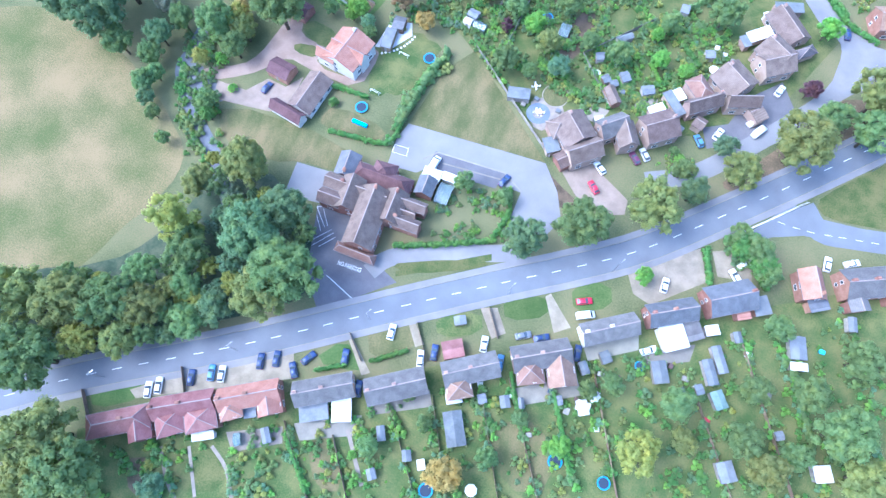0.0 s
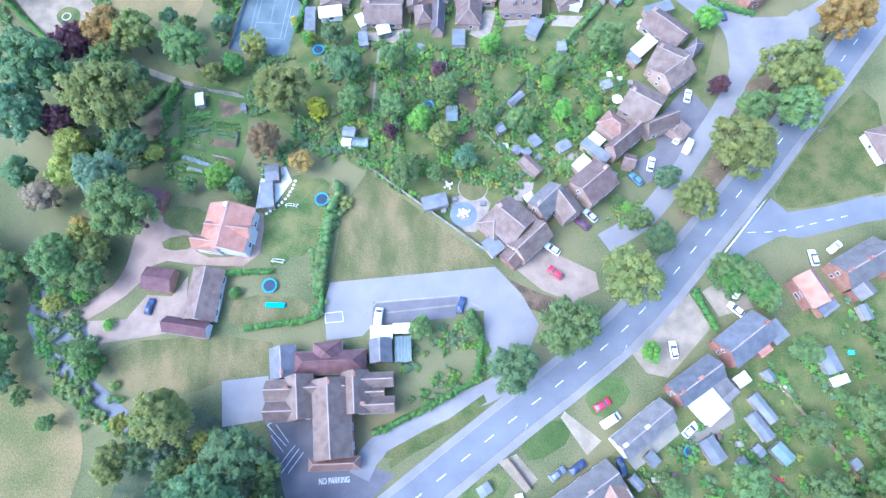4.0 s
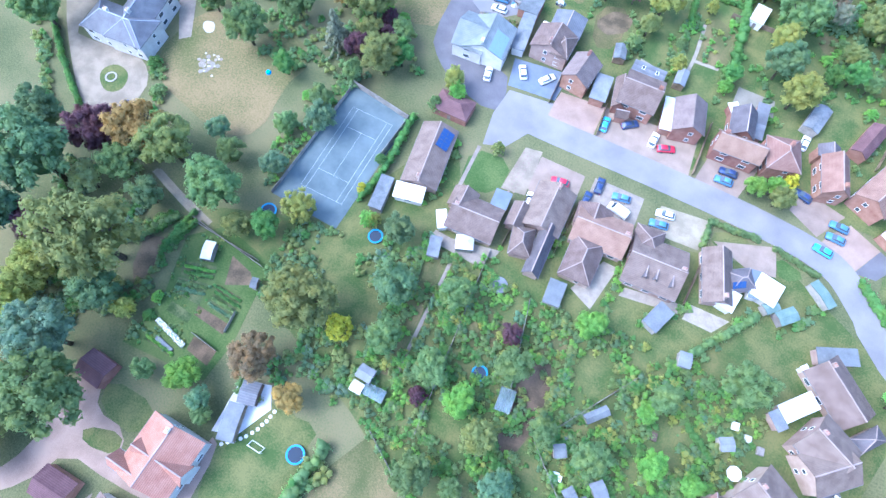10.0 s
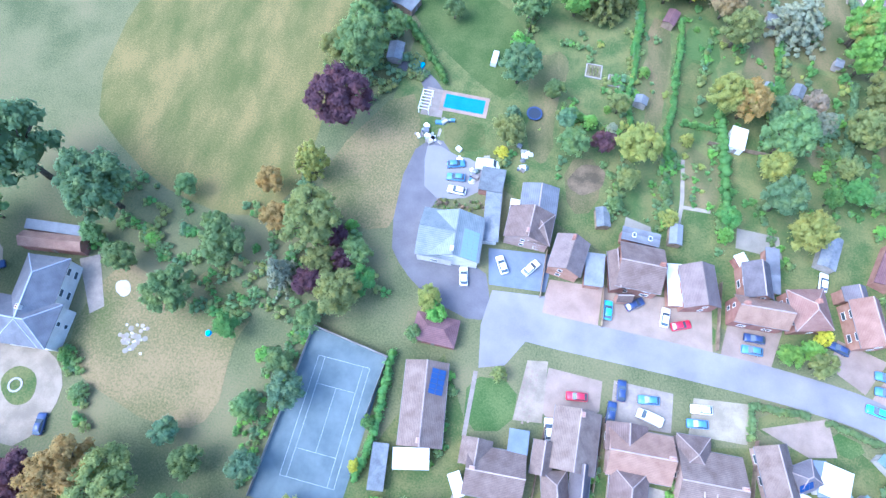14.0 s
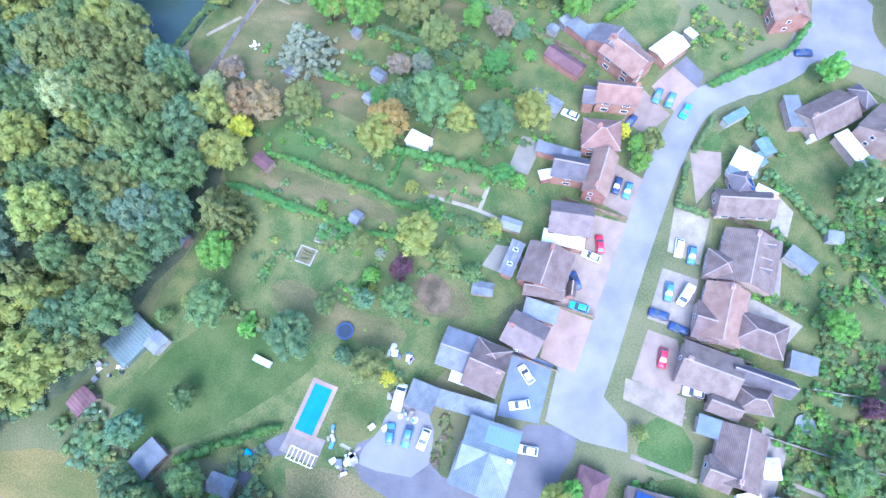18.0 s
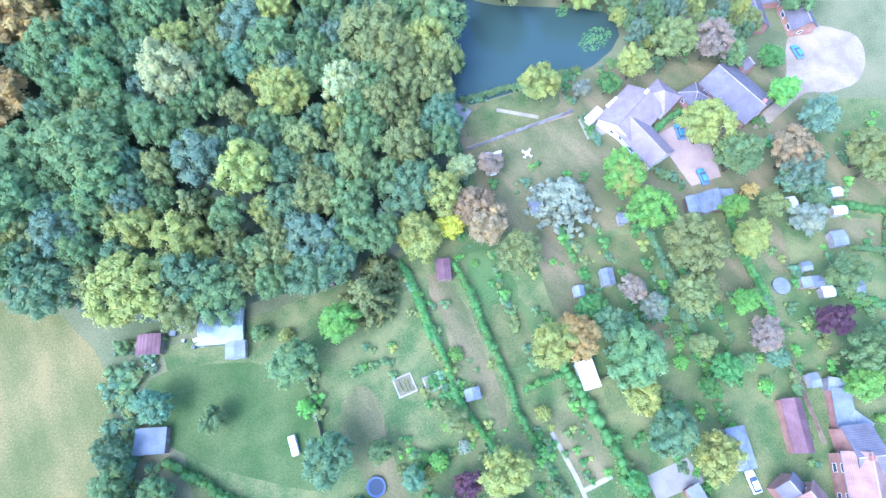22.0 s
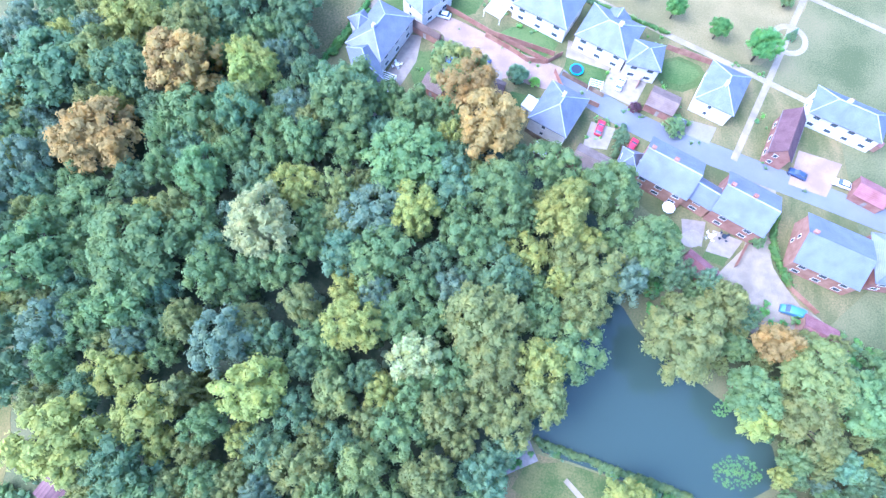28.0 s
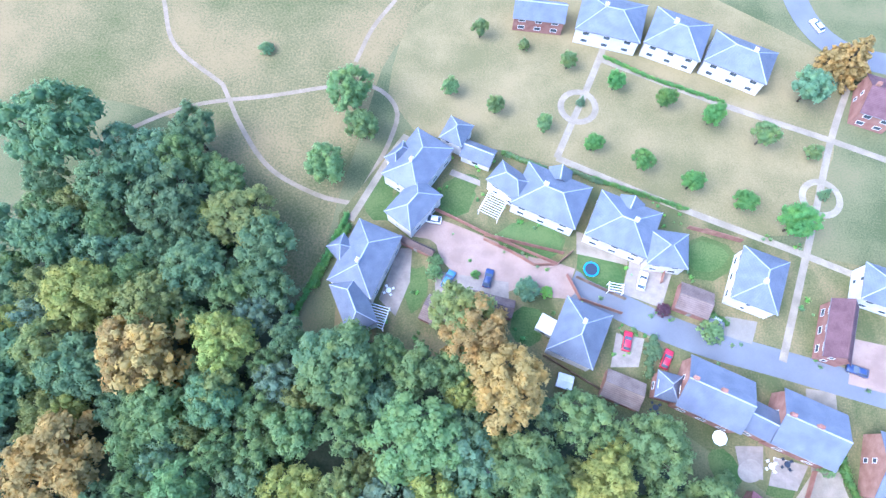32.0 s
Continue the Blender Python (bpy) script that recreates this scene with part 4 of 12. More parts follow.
def clutter(x, y, reach_x, reach_y, count, seed, z):
    """Loose yard things lying about a spot: lidded boxes, drums, plank piles and covered heaps."""
    rng = random.Random(seed)
    for _ in range(count):
        px, py, rot = x + rng.uniform(-reach_x, reach_x), y + rng.uniform(-reach_y, reach_y), rng.uniform(0, 180)
        kind = rng.choice(("box", "box", "drum", "planks", "heap"))
        if kind == "box":
            l, w, h = rng.uniform(0.7, 1.6), rng.uniform(0.5, 0.9), rng.uniform(0.4, 0.8)
            mat, word = rng.choice((("white_plastic", "white plastic"), ("grey_timber", "grey timber"), ("paint_blue", "blue plastic"), ("stone", "pale stone")))
            e = thing("storage_box", px, py, rot, f"{word} storage box standing in a yard", "box", "yard clutter", z=z)
            part("body", box(-l / 2, l / 2, -w / 2, w / 2, 0, h, 0.03), mat, e)
            part("lid", box(-l / 2 - 0.03, l / 2 + 0.03, -w / 2 - 0.03, w / 2 + 0.03, h, h + 0.07, 0.02), mat, e)
        elif kind == "drum":
            e = thing("drum", px, py, rot, "dark blue drum standing in a yard", "drum", "yard clutter", z=z)
            part("body", disc(0.3, 0, 0.88, 16), "paint_navy", e)
            part("rim", disc(0.32, 0.88, 0.93, 16), "metal_post", e)
        elif kind == "planks":
            e = thing("plank_pile", px, py, rot, "weathered plank pile lying on a yard", "planks", "yard clutter", z=z)
            for i in range(6):
                a = rng.uniform(-0.15, 0.15)
                part("plank", box(-1.1 + a, 1.1 + a, -0.33 + (i % 3) * 0.22, -0.13 + (i % 3) * 0.22, (i // 3) * 0.06, (i // 3) * 0.06 + 0.05), "grey_timber", e)
        else:
            r = rng.uniform(0.5, 0.9)
            ob = new("covered_heap", finish(disc(r, 0, 0.5, 9, r * 0.45), "covered_heap", rng.choice(("white_felt", "tarp_roof", "felt"))))
            ob.matrix_basis = pose(px, py, z, 0, 0, rot)
            tagged(ob, "low heap under a weathered sheet in a yard", "heap", "yard clutter")


def table_set(x, y, rot, mat="white_plastic"):
    e = thing("garden_table", x, y, rot, f"{'white' if mat == 'white_plastic' else 'dark'} round garden table on paving", "table")
    part("tabletop", disc(0.6, 0.7, 0.74, 20), mat, e)
    part("pedestal", disc(0.06, 0, 0.7, 8), mat, e)
    part("foot", disc(0.3, 0, 0.05, 12), mat, e)
    for i in range(4):
        a = i * 90 + 20
        m = pose(x, y, 0, 0, 0, rot + a) @ Matrix.Translation((1.05, 0, 0))
        c = new("garden_chair")
        c.matrix_basis = m
        tagged(c, f"{'white' if mat == 'white_plastic' else 'dark'} garden chair beside a round table", "chair", "garden chairs")
        part("seat", box(-0.25, 0.25, -0.25, 0.25, 0.42, 0.46, 0.01), mat, c)
        part("backrest", box(0.22, 0.27, -0.25, 0.25, 0.46, 0.9, 0.01), mat, c)
        for lx in (-0.2, 0.2):
            for ly in (-0.2, 0.2):
                part("leg", box(lx - 0.02, lx + 0.02, ly - 0.02, ly + 0.02, 0, 0.42), mat, c)
    return e


def parasol(x, y):
    e = thing("parasol", x, y, 0, "open white garden parasol", "parasol")
    part("pole", disc(0.03, 0, 2.3, 8), "metal_post", e)
    part("canopy", disc(1.5, 2.0, 2.5, 8, 0.05), "white_plastic", e)
    part("base", disc(0.28, 0, 0.1, 14), "concrete", e)
    return e


def conservatory(h, x, y, rot, L, W):
    """A white glazed lean-to with ribs, part of the house h."""
    m = h.matrix_basis.inverted() @ pose(x, y, 0, 0, 0, rot)
    c = part("conservatory", box(-L / 2, L / 2, -W / 2, W / 2, 0, 2.2), "greenhouse_glass", h, "white-framed glass conservatory", at=m)
    me, top = roof_mesh(L, W, 2.2, 0.9, "hip", 0.05, "white_felt")
    part("glazed_roof", me, None, c)
    n = 7
    for i in range(n):
        xx = -L / 2 + (i + 0.5) * L / n
        bm = bmesh.new()
        branch(bm, (xx, -W / 2, 2.4), (xx * 0.35, 0, 3.3), 0.05, 0.05, 4)
        branch(bm, (xx, W / 2, 2.4), (xx * 0.35, 0, 3.3), 0.05, 0.05, 4)
        part("glazing_bar", bm, "pvc", c)


def solar(h, x, y, z, rot, tilt, nx, ny, w=1.0, l=1.6, mat="solar"):
    m = h.matrix_basis.inverted() @ pose(x, y, z, tilt, 0, rot)
    key = ("solar_panel", mat, w, l)
    if key not in MESHES:
        MESHES[key] = finish(box(-w * 0.47, w * 0.47, -l * 0.48, l * 0.48, 0, 0.05, 0.01), "solar_panel", mat)
    for i in range(nx):
        for j in range(ny):
            part("solar_panel", MESHES[key], None, h, "dark blue solar panel" if mat == "solar" else "pale grey-blue solar panel", at=m @ Matrix.Translation(((i - (nx - 1) / 2) * w, (j - (ny - 1) / 2) * l, 0)))


def skylight(h, x, y, z, rot, tilt):
    m = h.matrix_basis.inverted() @ pose(x, y, z, tilt, 0, rot)
    f = part("skylight", box(-0.4, 0.4, -0.55, 0.55, 0, 0.08, 0.02), "pvc", h, at=m)
    part("pane", box(-0.3, 0.3, -0.45, 0.45, 0.08, 0.09), "dark_glass", f)


def pergola(x, y, rot, w, l):
    e = thing("pergola", x, y, rot, "white slatted timber pergola over a patio", "pergola")
    n = int(l / 0.55)
    for i in range(n):
        y0 = (i + 0.5) * l / n - l / 2
        part("rafter", box(-w / 2, w / 2, y0 - 0.06, y0 + 0.06, 2.2, 2.34), "pvc", e)
    for sx in (-1, 1):
        part("beam", box(sx * (w / 2 - 0.15) - 0.06, sx * (w / 2 - 0.15) + 0.06, -l / 2, l / 2, 2.05, 2.2), "pvc", e)
        for sy in (-1, 1):
            part("post", box(sx * (w / 2 - 0.15) - 0.06, sx * (w / 2 - 0.15) + 0.06, sy * (l / 2 - 0.2) - 0.06, sy * (l / 2 - 0.2) + 0.06, 0, 2.05), "pvc", e)


def stones(name, pts, r, mat, label, category):
    e = thing(name, pts[0][0], pts[0][1], 0, label, category, kind="structure")
    me = finish(disc(r, 0, 0.12, 10), "paving_stone", mat)
    for x, y in pts:
        part("paving_stone", me, None, e, at=Matrix.Translation((x - pts[0][0], y - pts[0][1], 0.02)))


def lily_pads(x, y, rx, ry, rot, count, seed):
    rng = np.random.default_rng(seed)
    vs, fs = [], []
    for _ in range(count):
        a, q = rng.uniform(0, 6.28), rng.uniform(0, 1) ** 0.6
        cx, cy, r = math.cos(a) * rx * q, math.sin(a) * ry * q, rng.uniform(0.12, 0.3)
        c, s_ = math.cos(math.radians(rot)), math.sin(math.radians(rot))
        k = len(vs)
        turn = rng.uniform(0, 6.28)
        vs += [(x + cx * c - cy * s_ + r * f * math.cos(turn + i * 0.68), y + cx * s_ + cy * c + r * f * math.sin(turn + i * 0.68), 0.14 + 0.008 * (1 - f)) for i in range(9) for f in (0.05, 1.0)]
        fs += [(k + 2 * i, k + 2 * i + 1, k + 2 * i + 3, k + 2 * i + 2) for i in range(8)]
    tagged(new("lily_pads", mesh_of(vs, fs, "lily_pads", "leaf_hedge")), "pale green lily pads floating on a pond", "plants", "", "stuff")


def street_lamp(x, y, rot):
    e = thing("street_lamp", x, y, rot, "slim grey steel street lamp beside the road", "street lamp", "street lamps")
    part("pole", disc(0.09, 0, 7.6, 10, 0.05), "metal_post", e)
    part("arm", box(0, 1.2, -0.04, 0.04, 7.5, 7.58), "metal_post", e)
    part("lamp_head", box(1.0, 1.7, -0.12, 0.12, 7.42, 7.54, 0.03), "metal_post", e)
    return e


# ---------- ground ----------
gv, gf = [], []
for i, X in enumerate((-2500, -900, 1100, 2700)):
    for j, Y in enumerate((-2500, -900, 1100, 2700)):
        gv.append((X, Y, 0))
for i in range(3):
    for j in range(3):
        gf.append((4 * i + j, 4 * i + 4 + j, 4 * i + 5 + j, 4 * i + 1 + j))
tagged(new("ground", mesh_of(gv, gf, "ground", "meadow")), "rough green and straw-coloured grass ground", "ground", "", "structure")

WOOD_A = [(-52.6, 241.5), (-45.4, 254.6), (-30.4, 266.9), (-7.7, 264.7), (3.7, 250.4), (10.3, 234.2), (18.6, 228.6), (46.2, 233.0), (67.8, 224.6), (99.7, 213.3), (100.7, 205.9), (86.4, 199.3), (87.7, 192.4), (81.0, 174.7), (75.9, 163.8), (73.2, 157.1), (65.8, 142.1), (49.1, 134.5), (35.6, 133.9), (20.8, 136.7), (2.1, 138.3), (-18.1, 150.5), (-34.5, 167.4), (-58.2, 187.7)]
WOOD_B = [(-24.2, -189.4), (0.6, -172.0), (30.4, -146.7), (44.0, -130.4), (34.7, -117.8), (11.6, -107.7), (-0.6, -112.5), (9.9, -131.7), (4.2, -144.1), (-13.4, -155.9), (-32.4, -168.4)]
WOOD_C = [(95.4, 205.0), (107.0, 211.6), (119.1, 202.8), (136.4, 202.4), (167.6, 199.3), (155.5, 157.8), (128.8, 158.0), (126.1, 171.2), (126.2, 177.7), (116.6, 187.6), (101.0, 196.3)]

# ground areas
patch('field', [(-111.4, -107.7), (-88.8, -91.5), (-61.2, -92.7), (-32.5, -102.8), (-11.9, -115.4), (-14.8, -135.4), (-20.6, -158.0), (-24.0, -172.0), (-30.0, -205.0), (-110.0, -260.0), (-260.0, -220.0), (-260.0, -60.0)], 0.03, 'dry_grass', 'straw-coloured rough field beside the wood', 'field', soft=2, wobble=1.0)
patch('field', [(-60.9, 189.2), (-39.2, 160.8), (-21.0, 152.4), (-12.1, 134.2), (-16.4, 109.3), (-17.8, 83.1), (-16.2, 61.0), (-22.7, 47.8), (-49.2, 51.0), (-81.9, 74.3)], 0.03, 'pasture', 'pale green grazed pasture', 'field', soft=2, wobble=1.0)
patch('field', [(-154.3, 346.6), (39.9, 377.8), (40.1, 325.4), (18.7, 311.1), (16.1, 280.7), (11.9, 231.0), (-9.2, 267.6), (-33.9, 280.7), (-59.3, 279.9), (-107.9, 261.2)], 0.03, 'hay_meadow', 'pale straw hay meadow with green patches', 'field', soft=2, wobble=1.2)
patch('woodland_floor', WOOD_A, .04, 'woodland_floor', 'dark leaf-littered floor of the wood', 'woodland floor', soft=1, wobble=1.5)
patch('woodland_floor', [(-3.9, -177.0), (26.8, -145.6), (43.3, -129.1), (31.1, -113.6), (7.2, -104.8), (-6.0, -112.1), (-3.4, -129.0), (-12.0, -151.2), (-36.0, -166.6), (-37.9, -182.4), (-27.4, -197.2)], 0.04, 'woodland_floor', 'dark leaf-littered ground under trees', 'woodland floor', soft=2, wobble=1.0)
patch('green', [(18.7, 311.1), (40.1, 349.1), (132.4, 325.6), (127.5, 296.8), (117.9, 263.9), (64.5, 280.8), (21.4, 281.6)], 0.05, 'green_grass', 'wide dry village green with young trees', 'green', soft=2, wobble=2.0)
patch('paddock', [(42.0, -41.1), (78.4, -64.9), (47.8, -71.0), (37.0, -73.0), (37.3, -51.2)], 0.05, 'dry_lawn', 'triangular dry grass paddock', 'paddock', soft=0, wobble=0.0)
patch('gardens', [(-18.7, -15.8), (37.1, -38.5), (67.6, -55.0), (126.4, -29.9), (138.7, 17.4), (108.2, 32.4), (63.8, 21.5), (41.7, 3.1), (25.0, 30.6), (10.1, -4.5)], 0.045, 'lawn', 'green back gardens', 'garden', soft=0, wobble=0.5)
patch('gardens', [(8.8, -189.4), (176.9, -49.9), (209.7, -94.6), (211.6, -126.6), (36.5, -228.9)], 0.046, 'lawn', 'green back gardens', 'garden', soft=0, wobble=0.5)
patch('gardens', [(-1.3, 134.8), (51.1, 133.8), (74.1, 151.5), (120.8, 153.4), (192.5, 124.9), (142.1, 49.9), (82.6, 50.0), (-2.6, 82.9)], 0.045, 'lawn', 'green back gardens', 'garden', soft=0, wobble=0.5)
patch('gardens', [(77.3, 166.1), (126.8, 164.7), (163.9, 146.4), (150.7, 118.6), (74.5, 126.2)], 0.05, 'dry_lawn', 'dry lawn beside the pond', 'lawn', soft=0, wobble=0.5)
patch('estate_gardens', [(15.2, 260.0), (26.5, 283.9), (71.2, 278.8), (118.1, 266.6), (134.9, 265.3), (145.1, 218.9), (132.9, 202.7), (91.6, 225.2), (63.9, 232.0), (33.3, 231.9), (20.1, 232.2)], 0.055, 'dry_lawn', 'small dry estate gardens', 'garden', soft=0, wobble=0.4)

# roads
road_line = [(-22.7, -201.9), (1.1, -178.3), (32.7, -151.0), (62.7, -122.6), (85.6, -101.3), (96.8, -91.3), (112.8, -75.7), (129.5, -54.1), (146.5, -30.9), (161.7, -9.3), (177.6, 13.6), (200.3, 47.2)]
road = ribbon('road', road_line, 7.2, .08, 'asphalt', 'grey asphalt main road with white lane markings', 'road')
dashes(road, road_line, 2.6, 4.4, .18, .088)
for off in (-4.6, 4.6):
    ribbon('pavement', road_line, 1.7, .17, 'old_asphalt', 'pale worn asphalt footpath beside the road', 'pavement', offset=off, high=.14)
    ribbon('kerb', road_line, .16, .18, 'concrete', 'concrete kerb along the road', 'kerb', offset=off * .81, high=.16)
side_road = ribbon('side_road', [(146.6, -41.9), (153.0, -46.8), (161.4, -44.5), (175.9, -39.2)], 6.5, 0.075, 'asphalt', 'grey asphalt side road joining the main road', 'road')
ribbon('close_road', [(163.1, 20.9), (154.9, 13.4), (145.5, 6.9), (141.1, -7.1), (129.7, -27.4), (117.1, -46.8), (105.7, -56.0)], 5.5, 0.07, 'car_park', 'pale asphalt service road past the houses', 'road')
ribbon('close_road', [(31.9, 40.9), (45.9, 40.7), (72.6, 41.2), (98.3, 40.9), (115.3, 38.4), (125.8, 29.9), (138.4, 20.1), (148.3, 18.4)], 7.0, 0.072, 'old_asphalt', 'pale worn asphalt close between bungalows', 'road')
ribbon('lane', [(-38.2, -75.0), (-36.2, -83.5), (-35.5, -89.8), (-30.9, -95.1), (-23.6, -100.7), (-10.7, -108.0), (-0.4, -115.6), (13.3, -127.2)], 4.0, 0.07, 'asphalt', 'narrow grey lane beside the field', 'road')
ribbon('estate_road', [(192.0, 226.0), (165.0, 233.5), (141.1, 237.3), (114.4, 241.1), (91.3, 244.6), (68.1, 252.2)], 6.0, 0.072, 'asphalt', 'smooth grey estate road', 'road')
ribbon('estate_road', [(68.1, 252.2), (54.2, 255.2), (38.5, 259.5), (32.0, 259.8)], 6.5, 0.07, 'pink_gravel', 'pinkish gravel estate drive', 'road', wide_end=5)
patch('estate_drive', [(109.8, 209.1), (114.7, 216.8), (118.3, 222.2), (122.6, 226.3), (123.0, 219.1), (127.1, 213.8), (132.6, 208.7), (139.7, 202.4), (127.1, 199.8), (116.6, 203.0), (111.2, 204.5)], 0.0695, 'gravel', 'wide beige gravel yard behind the terrace', 'drive', soft=1, wobble=0.0)
ribbon('estate_road', [(120.1, 237.2), (120.3, 220.0), (119.9, 210.5), (131.2, 207.3), (141.1, 201.4)], 6, 0.0705, 'gravel', 'pale estate drive behind the terrace', 'road')
ribbon('country_road', [(117.8, 345.4), (122.9, 331.2), (132.2, 322.9), (151.2, 319.9)], 6.5, 0.07, 'asphalt', 'grey road beside the estate', 'road')
ribbon('path', [(73.3, 323.3), (69.3, 306.9), (66.0, 294.9), (62.4, 281.9)], 1.6, 0.09, 'gravel', 'pale gravel footpath across the green', 'path')
ribbon('path', [(62.4, 281.9), (88.2, 274.3), (119.3, 266.1), (143.7, 259.0)], 1.6, 0.091, 'gravel', 'pale gravel footpath across the green', 'path')
ribbon('path', [(70.4, 311.4), (98.4, 303.3), (126.2, 296.6), (147.6, 290.9)], 1.6, 0.091, 'gravel', 'pale gravel footpath across the green', 'path')
ribbon('path', [(132.3, 315.2), (126.2, 296.6), (121.0, 275.2), (112.7, 242.0)], 1.6, 0.09, 'gravel', 'pale gravel footpath across the green', 'path')
ribbon('path', [(18.0, 259.0), (23.9, 275.9), (26.7, 282.4)], 1.6, 0.09, 'gravel', 'pale gravel footpath across the green', 'path')
patch('car_park', [(37.0, -73.0), (45.3, -71.4), (78.4, -64.9), (85.4, -71.4), (90.1, -78.7), (88.0, -85.8), (78.1, -90.7), (76.4, -76.6), (52.4, -79.0), (47.2, -85.7), (38.6, -87.7), (36.5, -78.8)], 0.07, 'car_park', 'pale grey asphalt car park', 'car park', soft=0, wobble=0.0)
patch('car_park', [(48.7, -77.0), (70.0, -73.3), (69.5, -79.0), (49.1, -82.7)], 0.075, 'dark_tarmac', 'darker tarmac parking bays', 'car park', soft=0, wobble=0.0)
ribbon('lane', [(84.4, -84.5), (82.5, -93.5), (65.4, -102.9), (54.2, -111.3), (51.2, -117.7)], 5.0, 0.068, 'old_asphalt', 'pale asphalt entrance lane to the pub', 'road')
patch('forecourt', [(27.8, -108.0), (37.3, -105.3), (50.6, -114.4), (59.3, -116.5), (45.0, -133.8), (36.6, -126.8)], 0.066, 'dark_tarmac', 'dark tarmac forecourt of the pub', 'forecourt', soft=0, wobble=0.0)
patch('yard', [(15.0, -99.8), (26.0, -97.5), (28.4, -107.3), (17.5, -110.2)], 0.067, 'car_park', 'pale concrete yard beside the pub', 'yard', soft=0, wobble=0.0)

# drives
patch('side_road', [(143.7, -42.3), (149.2, -44.0), (163.2, -40.5), (190.2, -32.4), (189.4, -39.6), (164.3, -46.2), (149.7, -50.2), (142.3, -54.9), (136.7, -60.5), (133.0, -63.8)], 0.0795, 'asphalt', 'grey asphalt mouth of a side road', 'road', soft=0, wobble=0.0)
patch('estate_drive', [(30.2, 259.5), (33.1, 263.3), (36.7, 263.0), (40.9, 260.9), (49.4, 258.1), (59.1, 254.6), (63.6, 254.7), (68.3, 253.8), (69.4, 248.5), (63.3, 248.1), (56.8, 249.1), (52.8, 246.6), (52.0, 243.7), (43.5, 241.8), (41.8, 245.6), (43.1, 250.0), (39.3, 253.2), (37.6, 257.2)], 0.073, 'pink_gravel', 'wide pinkish gravel drive between houses', 'drive', soft=1, wobble=0.0)
patch('lawn', [(35.9, 266.5), (38.4, 272.7), (43.2, 275.0), (45.6, 273.6), (44.0, 269.5), (44.0, 263.7)], 0.074, 'lush_lawn', 'small lush lawn of an estate house', 'lawn', soft=1, wobble=0.2)
patch('lawn', [(49.4, 259.2), (55.4, 265.5), (65.9, 263.3), (64.7, 257.0), (58.8, 256.3)], 0.074, 'lush_lawn', 'small lush lawn of an estate house', 'lawn', soft=1, wobble=0.2)
patch('lawn', [(31.0, 246.9), (34.3, 251.3), (38.7, 246.0), (35.2, 240.1)], 0.074, 'lush_lawn', 'small lush lawn of an estate house', 'lawn', soft=1, wobble=0.2)
patch('lawn', [(68.9, 260.6), (73.7, 261.6), (79.5, 255.7), (78.1, 251.3), (69.3, 254.0)], 0.074, 'lush_lawn', 'small lush lawn of an estate house', 'lawn', soft=1, wobble=0.2)
patch('lawn', [(93.3, 266.6), (103.0, 265.0), (99.5, 259.3), (93.2, 258.7)], 0.073, 'lush_lawn', 'small lush lawn of an estate house', 'lawn', soft=1, wobble=0.2)
patch('lawn', [(97.2, 222.1), (101.5, 223.0), (104.6, 218.0), (102.0, 215.2), (97.9, 217.7)], 0.073, 'lush_lawn', 'small lush lawn of an estate house', 'lawn', soft=1, wobble=0.2)
patch('lawn', [(25.3, 263.9), (29.6, 271.9), (29.7, 262.6), (25.1, 259.3)], 0.074, 'lush_lawn', 'small lush lawn of an estate house', 'lawn', soft=1, wobble=0.2)
patch('patio', [(103.1, 220.1), (105.6, 222.1), (108.0, 221.0), (107.9, 218.5), (105.5, 217.1), (103.2, 217.9)], 0.079, 'patio', 'round pale paved patio', 'patio', soft=2, wobble=0.0)
patch('deck', [(110.1, 222.8), (115.4, 222.3), (114.4, 218.7), (110.2, 219.7)], 0.079, 'white_felt', 'pale stone deck behind a terrace house', 'patio', soft=0, wobble=0.0)
patch('artificial_lawn', [(109.4, 218.8), (114.4, 218.1), (113.1, 214.8), (108.4, 215.7)], 0.08, 'lush_lawn', 'vivid green artificial lawn', 'lawn', soft=0, wobble=0.0)
patch('junction', [(121.2, 28.3), (125.4, 29.5), (135.1, 24.7), (141.6, 19.0), (148.4, 18.9), (164.7, 21.0), (163.0, 5.9), (153.9, 5.0), (148.4, 1.2), (144.8, -4.9), (141.4, -11.7), (136.8, -11.1), (141.0, -3.4), (140.6, 4.5), (140.4, 11.3), (138.1, 16.3), (132.7, 17.5)], 0.0765, 'old_asphalt', 'pale worn asphalt road junction', 'road', soft=1, wobble=0.0)
patch('drive', [(-28.1, -91.4), (-29.4, -86.9), (-19.1, -80.7), (-16.4, -74.5), (-16.4, -66.0), (-16.4, -56.9), (-11.5, -57.2), (-9.2, -62.2), (-1.0, -62.5), (1.3, -69.7), (14.0, -68.2), (14.0, -55.2), (17.0, -56.5), (17.7, -70.5), (2.4, -71.7), (-9.1, -71.0), (-12.0, -79.0), (-20.4, -87.1)], 0.071, 'pink_gravel', 'pinkish gravel drive', 'drive', soft=1, wobble=0.0)
patch('lawn', [(-9.4, -65.7), (-1.3, -63.1), (0.3, -67.3), (-7.4, -68.6)], 0.078, 'lawn', 'small grass island beside a drive', 'lawn', soft=1, wobble=0.0)
patch('lane_mouth', [(-36.4, -89.1), (-30.5, -86.3), (-26.3, -88.7), (-18.5, -90.4), (-15.4, -93.6), (-21.2, -96.3), (-27.2, -97.6)], 0.0685, 'asphalt', 'grey tarmac mouth of a private drive', 'road', soft=1, wobble=0.0)
